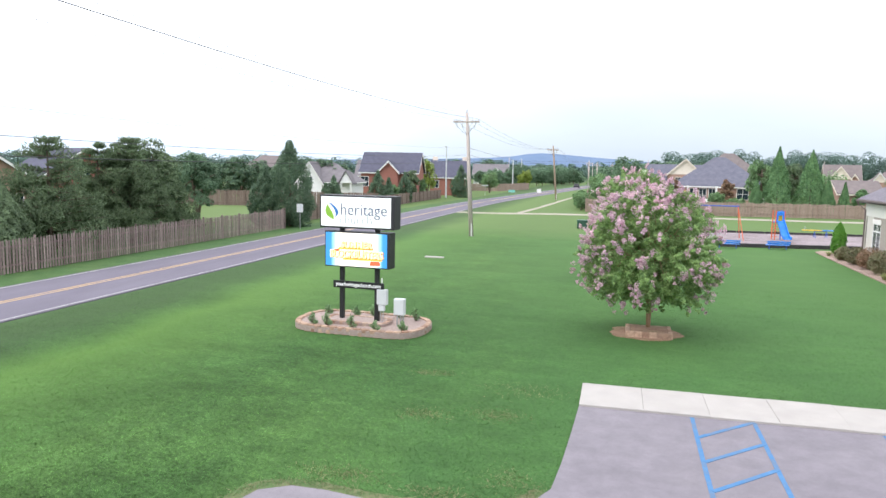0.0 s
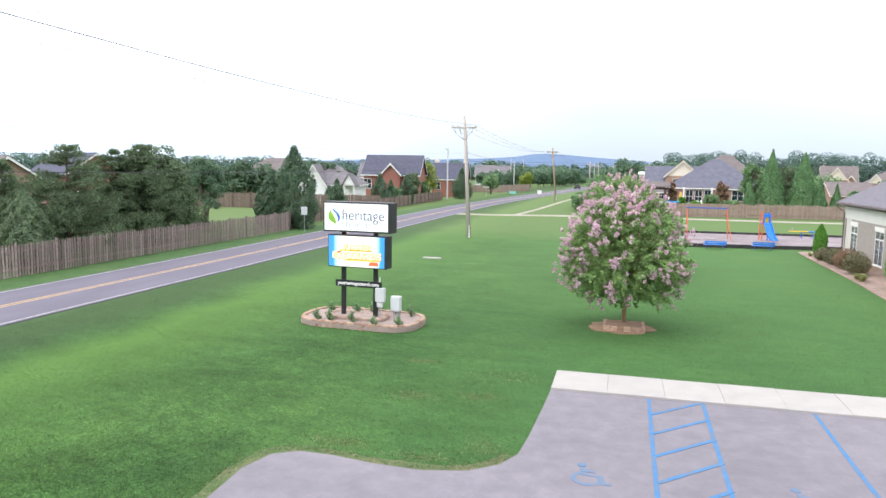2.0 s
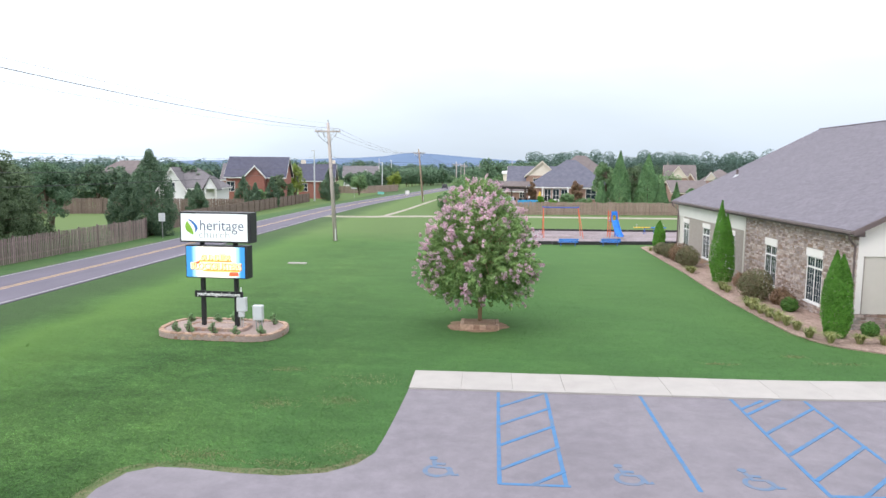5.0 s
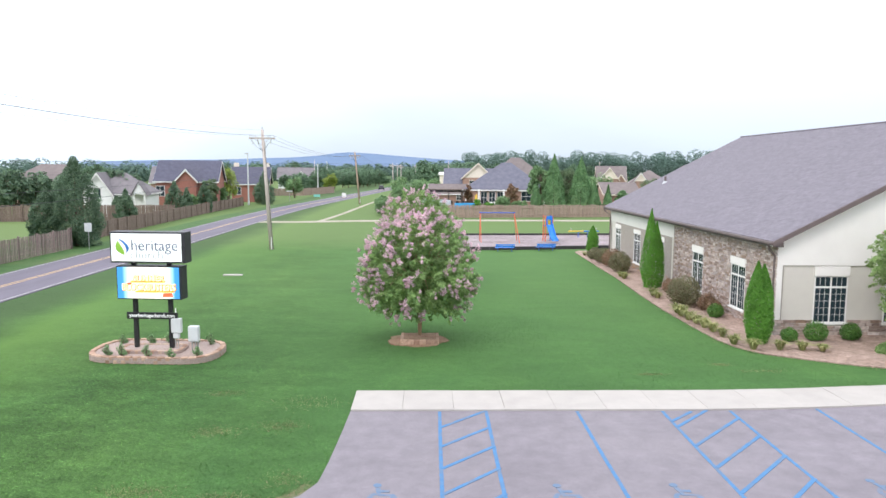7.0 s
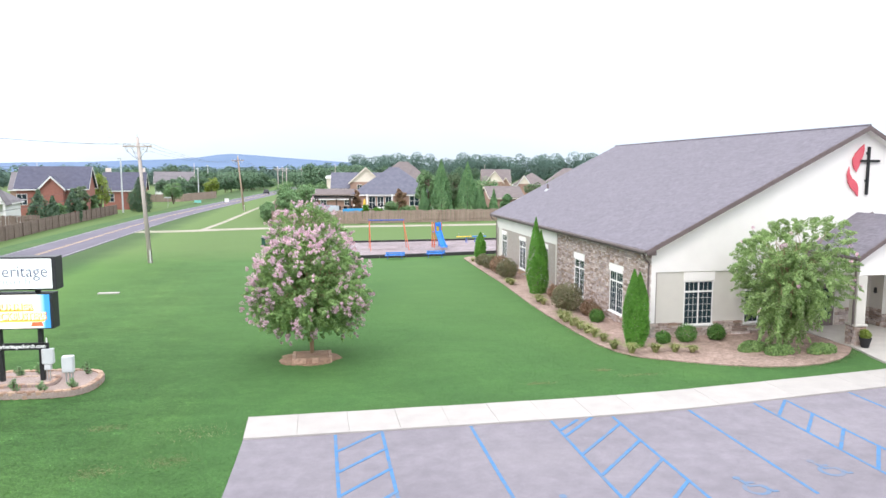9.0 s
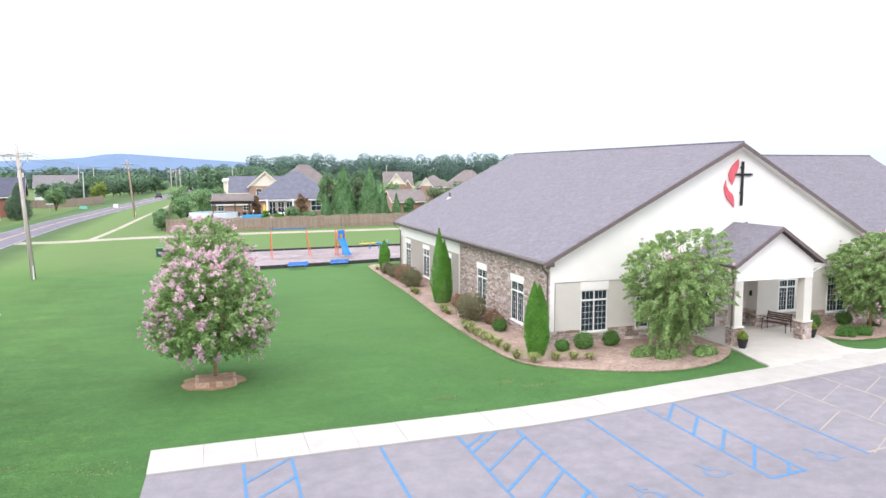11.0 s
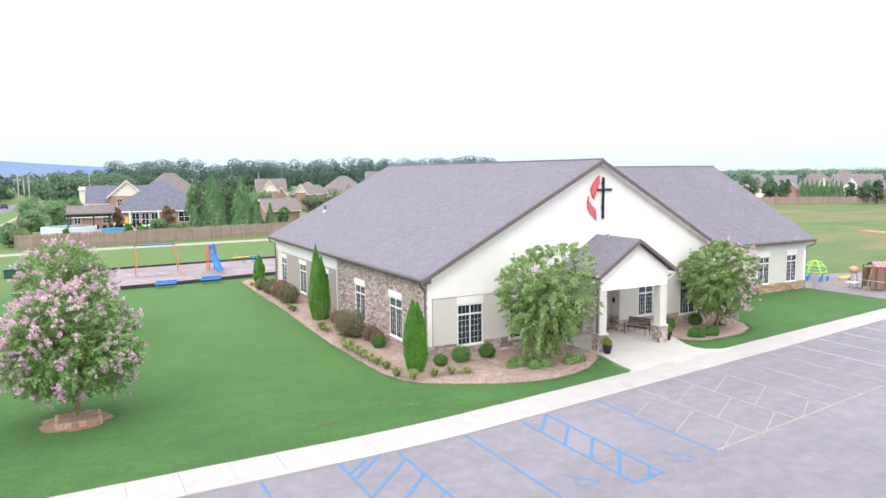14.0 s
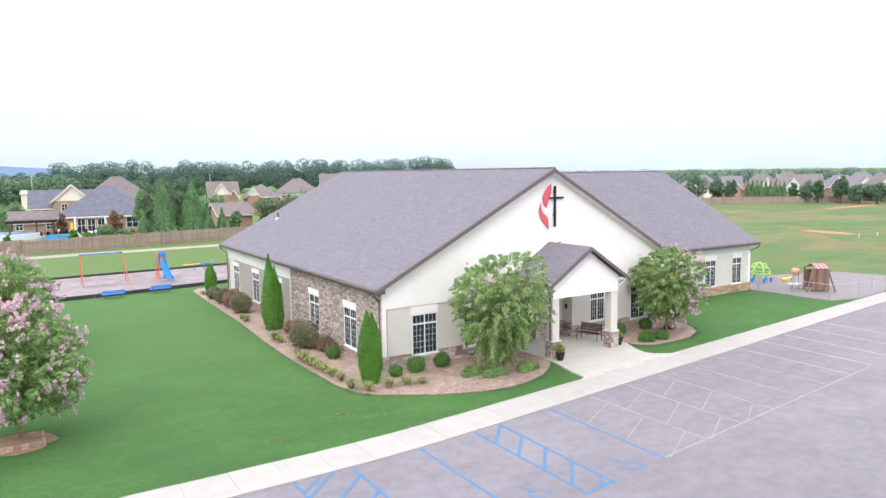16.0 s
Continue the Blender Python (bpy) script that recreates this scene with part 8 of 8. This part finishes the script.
def conifer(seed, h, w, leaf, label, at, n=5200, size=0.40, name="pine_tree", low=0.06, whorls=15, ragged=0.25, group="neighbourhood trees", power=0.9):
    """A layered evergreen: whorls of limbs that carry clumps of needles, uneven towards the tips."""
    rng = np.random.default_rng(seed)
    ob = thing(name, label, "tree", group, at=at)
    bm = bmesh.new()
    tube(bm, [(0, 0, -0.2), (0, 0, h * 0.5), (0, 0, h * 0.98)], [0.022 * h, 0.014 * h, 0.02], 7)
    lumps = []
    for k in range(whorls):
        t = low + (1 - low) * (k + 0.3) / whorls
        m = 7 if t < 0.7 else 5
        for j in range(m):
            a = rng.uniform(0, math.tau)
            reach = w / 2 * (1 - t ** 1.25) ** power * rng.uniform(1 - ragged, 1 + ragged * 0.5) + 0.15
            z = t * h
            tip = (reach * math.cos(a), reach * math.sin(a), z + reach * 0.12)
            tube(bm, [(0, 0, z), tip], [0.05, 0.015], 4)
            for s in (0.2, 0.45, 0.75, 1.0):
                lumps.append((tip[0] * s, tip[1] * s, z + reach * 0.12 * s, (0.10 + 0.10 * s) * w / 2 * (1.15 - 0.75 * t) + 0.05))
    lumps.append((0, 0, h * 0.97, 0.04 * h))
    part("trunk", bm, M_DBARK, ob)
    p, d = lump_cloud(rng, n, lumps, 0.7, 0.5)
    leaves("crown", p, rng.uniform(size * 0.7, size * 1.4, n), leaf, ob, rng, 0.20, -0.1, normal=d * 0.6 + np.array((0, 0, 0.6)))
    return ob


def dense_evergreen(seed, h, w, leaf, label, at, n=20000, size=0.17, name="holly_tree", group="", power=2.4, lumps=90):
    """A close-leaved evergreen with round shoulders: a skin of many small lumps over a bullet shape."""
    rng = np.random.default_rng(seed)
    ob = thing(name, label, "evergreen tree", group, at=at)
    part("trunk", bar([(0, 0, -0.1), (0, 0, h * 0.5), (0, 0, h * 0.92)], [0.016 * h, 0.012 * h, 0.02], 7), M_DBARK, ob)
    out = []
    for i in range(lumps):
        t = (i + rng.random()) / lumps
        r = w / 2 * (0.8 + 0.2 * min(t / 0.22, 1)) * (1 - max(t - 0.22, 0) ** power / 0.78 ** power)
        a = i * 2.39996 + rng.normal(scale=0.3)
        s_ = rng.uniform(0.09, 0.16) * w * (1.15 - 0.5 * t)
        k = max(r - s_ * 0.75, 0.0) * rng.uniform(0.86, 1.1)
        out.append((k * math.cos(a), k * math.sin(a), 0.25 + t * (h - 0.45 - s_), s_))
    out += [(0, 0, h * t, w * 0.2 * (1.1 - t)) for t in (0.2, 0.4, 0.6, 0.8, 0.93)]
    p, d = lump_cloud(rng, n, out, 1.25, 0.35)
    p[:, 2] = np.clip(p[:, 2], 0.05, None)
    leaves("foliage", p, rng.uniform(size * 0.7, size * 1.3, n), leaf, ob, rng, 0.5, 0.0, face=d * 0.7 + np.array((0, 0, 0.55)))
    return ob


# behind the picket fence
conifer(1, 7.2, 6.4, L_PINE, "loose dark green pine behind the picket fence", (-33.6, 35.2, 0), 20000, 0.28, power=0.62)
conifer(2, 7.5, 6.0, L_PINE, "dense dark green pine behind the picket fence", (-34.0, 43.0, 0), 20000, 0.28, power=0.6)
broadleaf(3, 8.2, 6.4, L_PINE, "bushy grey-green tree behind the picket fence", (-34.0, 44.6, 0), 16000, 0.22, 0.08)
broadleaf(4, 7.3, 4.2, L_MID, "upright green tree on the neighbours' lawn", (-37.0, 55.8, 0), 12000, 0.18, 0.14)
conifer(5, 6.2, 5.6, L_PINE, "dark green pine at the end of the fence", (-34.5, 31.0, 0), 20000, 0.30)
arborvitae(6, 4.7, 2.9, (-32.2, 30.3, 0), "bushy green cedar by the picket fence", 12000, L_PINE, "", "cedar_tree", "evergreen tree", (1.0,), 1.8, 1.5, 1.3)
conifer(7, 7.1, 4.8, L_PINE, "dark green pine between its neighbours", (-35.7, 41.9, 0), 18000, 0.28, power=0.6)
conifer(8, 6.6, 5.6, L_PINE, "dark green pine behind the fence row", (-35.0, 47.8, 0), 20000, 0.30)
dense_evergreen(9, 8.3, 4.7, L_HOLLY, "tall dense dark evergreen beside the road sign", (-30.75, 61.4, 0), 26000)
dense_evergreen(10, 5.6, 3.0, L_HOLLY, "dense dark evergreen beside the taller one", (-33.0, 60.6, 0), 16000)
for i, (x, y, h_, w_) in enumerate(((-35.4, 83.2, 4.8, 2.5), (-34.6, 97.6, 5.5, 3.0), (-34.4, 110.4, 5.3, 2.5), (-40.5, 92.5, 3.6, 1.9), (-31.0, 137.2, 6.8, 4.0), (-35.2, 104.5, 4.4, 2.0))):
    dense_evergreen(200 + i, h_, w_ * 1.05, L_HOLLY, "dark green cone-shaped evergreen by the far fence", (x, y, 0), 7000, 0.24, "evergreen", "cone evergreens", 1.9, 50)
for i, (x, y, h_, w_, m) in enumerate(((-35.5, 107, 3.4, 3.0, L_OAK), (-34.6, 114.6, 6.0, 3.0, L_PINE), (-36.4, 131.5, 8.0, 4.0, L_LIME), (-35.0, 122, 4.0, 3.2, L_OAK), (-30.8, 168, 5.6, 5.4, L_OAK), (-33.6, 146, 4.2, 3.6, L_PINE))):
    broadleaf(220 + i, h_, w_, m, "leafy garden tree behind the board fence" if m is not L_LIME else "yellow-green garden tree beside the brick house", (x, y, 0), 3000, 0.32, 0.06)
# the row behind the far lawn on the west
a_tree = broadleaf(11, 6.8, 5.6, L_HOLLY, "dark green tree in a dense garden row", (-50, 99, 0), 2600, 0.46, 0.05)
rr = random.Random(4)
for i in range(14):
    s = rr.uniform(0.85, 1.12)
    copy_thing(a_tree, pose(-78 + i * 2.6, 92 + i * 0.9 + rr.uniform(-1, 1), 0, 0, 0, rr.uniform(0, 360)) @ Matrix.Diagonal((s, s, s, 1)))
# mid-distance groves along the road
b_tree = broadleaf(12, 8.5, 7.5, L_MID, "round green tree along the road", (-41, 176, 0), 2300, 0.60, 0.12)
c_tree = broadleaf(13, 6.0, 6.2, L_MID, "low spreading green tree along the road", (-33.8, 192, 0), 2000, 0.58, 0.05)
broadleaf(14, 5.9, 5.3, L_LIME, "rounded yellow-green tree on the far roadside", (-28.6, 216, 0), 3400, 0.40, 0.08)
for i in range(16):
    s = rr.uniform(0.62, 0.85)
    copy_thing(b_tree if i % 2 else c_tree, pose(-35 + i * 1.05 + rr.uniform(-1, 1), 228 + i * 5 + rr.uniform(-4, 4), 0, 0, 0, rr.uniform(0, 360)) @ Matrix.Diagonal((s, s, s, 1)))
for i in range(84):
    y = rr.uniform(185, 340)
    side = rr.random() < 0.6
    x = (rr.uniform(-110, -34) + (y - 180) * 0.12 if side else rr.uniform(-3 + (y - 160) * 0.12, 30 + (y - 160) * 0.3))
    s = rr.uniform(0.65, 1.15)
    copy_thing(b_tree if rr.random() < 0.55 else c_tree, pose(x, max(y, 195) if not side else y, 0, 0, 0, rr.uniform(0, 360)) @ Matrix.Diagonal((s, s, s * rr.uniform(0.85, 1.1), 1)))
# hedge and shrubs at the corner of the northern fence
for i, (x, y, h_, w_) in enumerate(((-5.9, 105.5, 2.4, 2.4), (-6.0, 110.5, 2.8, 2.6), (-3.8, 124, 4.2, 4.0), (-3.4, 130, 4.4, 4.4), (-0.4, 138, 5.2, 5.2), (-1.0, 146, 6.0, 5.8), (2.4, 150, 5.6, 5.6), (-5.0, 150, 5.4, 5.2), (-6.6, 117, 3.0, 2.8), (-4.8, 162, 5.6, 5.6))):
    broadleaf(240 + i, h_, w_, L_OAK, "leafy green shrub thicket at the fence corner", (x, y, 0), 3200, 0.30, 0.02, "hedge_shrub", "hedge shrubs")
# tall cypresses and garden trees behind the northern fence
for i, (x, y, h_, w_) in enumerate(((20.7, 106.4, 9.5, 3.9), (25.0, 106.8, 9.1, 4.3), (17.9, 106.0, 5.2, 2.0), (26.9, 105.6, 5.4, 2.2), (29.2, 106.4, 4.8, 1.7))):
    arborvitae(260 + i, h_, w_, (x, y, 0), "tall feathery green cypress behind the board fence", 12000, L_CYPRESS, "cypress row", "cypress_tree", "evergreen tree", (1.0,), 1.3, 1.1, 1.5)
broadleaf(266, 9.2, 4.4, L_OAK, "bushy green tree behind the cypresses", (19.2, 110.0, 0), 8000, 0.30, 0.03, "garden_tree", "garden trees")
broadleaf(267, 8.2, 4.4, L_PINE, "dark green tree behind the cypresses", (23.8, 113, 0), 6000, 0.30, 0.03, "garden_tree", "garden trees")
for i, (x, y, h_, w_, m) in enumerate(((12.6, 104.3, 3.5, 2.8, L_OAK), (10.6, 106.4, 2.2, 2.2, L_ARB), (14.5, 108.1, 5.4, 2.4, L_RUSSET), (7.8, 111.7, 5.2, 1.8, L_RUSSET), (15.6, 105.4, 2.6, 2.2, L_OAK), (8.6, 103.6, 3.0, 1.5, L_ARB), (0.9, 103.4, 2.8, 1.2, L_ARB), (15.2, 106.6, 2.2, 2.8, L_OAK), (38.0, 112, 6.4, 5.0, L_PINE), (42, 114, 7.0, 5.0, L_PINE), (46.5, 121, 7.2, 5.6, L_OAK), (33.0, 113, 4.4, 2.6, L_CYPRESS), (51, 128, 8.0, 6.0, L_OAK), (30.8, 128, 6.5, 6.0, L_OAK), (36, 140, 7, 6, L_OAK))):
    broadleaf(280 + i, h_, w_, m, "russet-leaved garden tree by the patio" if m is L_RUSSET else "green garden tree behind the board fence", (x, y, 0), 2800, 0.26 if h_ < 4 else 0.34, 0.04, "garden_tree", "garden trees")
# edge of the field: an evergreen screen and scattered trees
e_arb = arborvitae(310, 6.4, 1.7, (176.9, 119.3, 0), "bright green evergreen in a garden screen", 3600, L_CYPRESS, "garden screen", "evergreen", size=1.8, power=1.8)
for i in range(1, 9):
    copy_thing(e_arb, pose(176.9 + i * 0.62, 119.3 - i * 0.95, 0, 0, 0, i * 50) @ Matrix.Diagonal((1, 1, 1 - 0.012 * i, 1)))
for i, (x, y, w_, h_) in enumerate(((168.9, 130, 5.6, 8.9), (172.2, 125.7, 4.2, 7.3), (174.4, 122.7, 3.2, 7.6), (183.1, 109.9, 2.6, 6.3), (184.8, 107.1, 4.0, 6.7), (186.4, 104.8, 3.0, 6.9), (188.8, 100.1, 3.8, 8.0), (190.9, 96.3, 5.4, 5.8), (192.7, 92.9, 5.0, 5.9), (196, 88, 5.6, 6.2), (200, 82, 6.0, 6.6), (162, 138, 4.6, 6.6))):
    broadleaf(311 + i, h_, w_ * 1.3, L_MID, "dark green tree at the edge of the field", (x, y, 0), 4200, 0.40, 0.02)

# distant woods and the ridge, with air haze painted into their colours
wrng = np.random.default_rng(77)


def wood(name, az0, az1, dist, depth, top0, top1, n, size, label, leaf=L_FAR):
    """A belt of far woodland: overlapping crowns along an arc about the lawn."""
    lumps = []
    steps = int(math.radians(az1 - az0) * dist / 3.0)
    for i in range(steps):
        az = math.radians(az0 + (az1 - az0) * (i + wrng.random()) / steps)
        for lay in range(2):
            d = dist + depth * wrng.random()
            hh = (top0 + (top1 - top0) * i / steps) * wrng.uniform(0.72, 1.08)
            r = wrng.uniform(3.0, 6.0)
            lumps.append((d * math.sin(az), d * math.cos(az), hh - r * 0.9, r))
            lumps.append((d * math.sin(az) + wrng.normal() * 2, d * math.cos(az), hh * 0.45, r * 1.1))
    p, d = lump_cloud(wrng, n, lumps, 0.9, 0.18)
    p[:, 2] = np.maximum(p[:, 2], 0.2)
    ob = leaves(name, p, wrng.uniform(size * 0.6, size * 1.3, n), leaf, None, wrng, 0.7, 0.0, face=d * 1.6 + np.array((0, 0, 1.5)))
    return tagged(ob, label, "woodland", "", "stuff")


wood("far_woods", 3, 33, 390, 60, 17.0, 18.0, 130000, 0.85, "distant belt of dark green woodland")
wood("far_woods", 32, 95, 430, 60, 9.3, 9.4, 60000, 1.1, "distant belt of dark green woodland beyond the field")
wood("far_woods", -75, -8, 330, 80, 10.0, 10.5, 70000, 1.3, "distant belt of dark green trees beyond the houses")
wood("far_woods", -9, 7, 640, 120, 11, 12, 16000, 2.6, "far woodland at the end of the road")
wood("far_woods", -9.5, -3.6, 300, 60, 6.5, 7, 12000, 1.0, "roadside trees beyond the bend of the road", L_MID)
wood("far_woods", -1.2, 4.5, 300, 60, 8, 11, 16000, 1.0, "trees between the road and the far woods", L_MID)
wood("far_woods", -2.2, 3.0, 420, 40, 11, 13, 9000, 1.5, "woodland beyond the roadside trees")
# the ridge's blue is distance haze put into its base colour
M_RIDGE = surf("haze_painted_ridge", (0.120, 0.180, 0.285), (0.140, 0.200, 0.305), 0.01, 1.0, 0, 1, (0.120, 0.185, 0.30), 0.004, 0.5)
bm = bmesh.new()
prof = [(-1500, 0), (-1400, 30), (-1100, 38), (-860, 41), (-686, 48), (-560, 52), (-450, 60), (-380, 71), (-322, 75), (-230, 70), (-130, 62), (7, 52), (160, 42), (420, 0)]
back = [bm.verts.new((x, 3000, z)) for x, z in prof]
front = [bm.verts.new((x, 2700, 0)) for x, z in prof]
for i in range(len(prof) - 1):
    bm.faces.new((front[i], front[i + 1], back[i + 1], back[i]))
tagged(part("backdrop_ridge", bm, M_RIDGE, smooth=True), "low wooded ridge on the horizon, blue haze painted in", "hills", "", "structure")


# ---- ledge stone on the church, laid in courses ----
def stone_meshes(material, seed):
    """A few rough-edged stones of unit size, shared by all pieces."""
    rng = np.random.default_rng(seed)
    out = []
    for k in range(6):
        j = lambda s=0.06: rng.uniform(-s, s)
        f = [(-0.5, 0, -0.5), (0.5, 0, -0.5), (0.5, 0, 0.5), (-0.5, 0, 0.5)]
        g = [(x * 0.93 + j(0.03), -1 + j(0.35), z * 0.86 + j(0.05)) for x, _, z in f]
        me = bpy.data.meshes.new("stone")
        me.from_pydata(f + g, [], [(4, 5, 6, 7), (0, 1, 5, 4), (1, 2, 6, 5), (2, 3, 7, 6), (3, 0, 4, 7)])
        me.materials.append(material)
        out.append(me)
    return out


def lay_stone(parent, origin, run, u0, u1, z0, z1, holes, meshes, limit, seed, h0=0.09, h1=0.19, l0=0.2, l1=0.55, depth=0.045):
    """Courses of stones on an upright face from origin along run; the first are pieces, the rest one mesh."""
    rng = random.Random(seed)
    run = Vector(run)
    turn = math.degrees(math.atan2(run.y, run.x))
    verts, faces, count = [], [], 0
    z = z0
    while z < z1 - 0.02:
        h = min(rng.uniform(h0, h1), z1 - z)
        u = u0 - rng.uniform(0, 0.2)
        while u < u1:
            l = rng.uniform(l0, l1) * (0.75 + h / h1 * 0.4)
            a, b = max(u, u0), min(u + l, u1)
            u += l
            spans = [(a, b)]
            for ha, hb, hz0, hz1 in holes:
                if z + h > hz0 + 0.01 and z < hz1 - 0.01:
                    spans = [s for p, q in spans for s in ((p, min(q, ha)), (max(p, hb), q)) if s[1] - s[0] > 0.05]
            for p, q in spans:
                if q - p < 0.05:
                    continue
                c = Vector(origin) + run * ((p + q) / 2) + Vector((0, 0, z + h / 2))
                m = pose(*c, 0, 0, turn) @ Matrix.Diagonal((q - p - 0.014, depth * rng.uniform(0.7, 1.3), h - 0.014, 1))
                me = meshes[rng.randrange(len(meshes))]
                if count < limit:
                    ob = new("stone", me)
                    ob.parent = parent
                    ob.matrix_parent_inverse = parent.matrix_world.inverted()
                    ob.matrix_world = m
                else:
                    k = len(verts)
                    inv = parent.matrix_world.inverted()
                    verts += [inv @ (m @ v.co) for v in me.vertices]
                    faces += [tuple(i + k for i in pl.vertices) for pl in me.polygons]
                count += 1
        z += h
    if verts:
        ob = sheet("stone_run", verts, faces, meshes[0].materials[0], parent)
        ob["kind"] = "stuff"
    return count


bpy.context.view_layer.update()
stones = stone_meshes(M_STONE, 1)
tans = stone_meshes(M_STONE_TAN, 2)
west_holes = [(SPLIT - b - 0.05, SPLIT - a + 0.05, SILL - 0.07, HEAD + 0.36) for a, b in W_WIN[:2]]
lay_stone(church, (X0, SPLIT, 0), (0, -1, 0), 0.22, SPLIT - Y0 + 0.02, 0.03, EAVE - 0.06, west_holes, stones, 300, 3, 0.065, 0.14, 0.15, 0.42)
lay_stone(church, (X0 + 0.05, Y1, 0), (0, -1, 0), 0.3, Y1 - SPLIT - 0.2, 0.03, 0.55, [], tans, 40, 4)
front_holes = [(24.9, 28.45, 0, 3), *[(a - 0.06, b + 0.06, SILL, 3) for a, b in F_WIN]]
lay_stone(church, (0, Y0 + 0.06, 0), (1, 0, 0), X0 + 0.02, X1, 0.03, 0.72, front_holes, stones, 120, 5, depth=0.06)
lay_stone(church, (28.45, AY, 0), (0, -1, 0), 0, AY - Y0 - 0.04, 0.085, 0.95, [], stones, 30, 15)
lay_stone(church, (0, AY, 0), (1, 0, 0), 24.95, 28.4, 0.085, 0.95, [(25.15, 26.45, 0, 3)], stones, 40, 16)
lay_stone(church, (0, WY0, 0), (1, 0, 0), X1 + 0.02, WX, 0.03, 0.67, [], tans, 60, 6)
for x in (PX0 + 0.22, PX1 - 0.22):
    for o, r in (((x - 0.27, PY - 0.01, 0), (1, 0, 0)), ((x - 0.27, PY + 0.53, 0), (0, -1, 0)), ((x + 0.27, PY - 0.01, 0), (0, 1, 0))):
        lay_stone(church, o, r, 0, 0.54, 0.06, 0.92, [], stones, 24, int(x * 10 + r[0]), l0=0.15, l1=0.32)
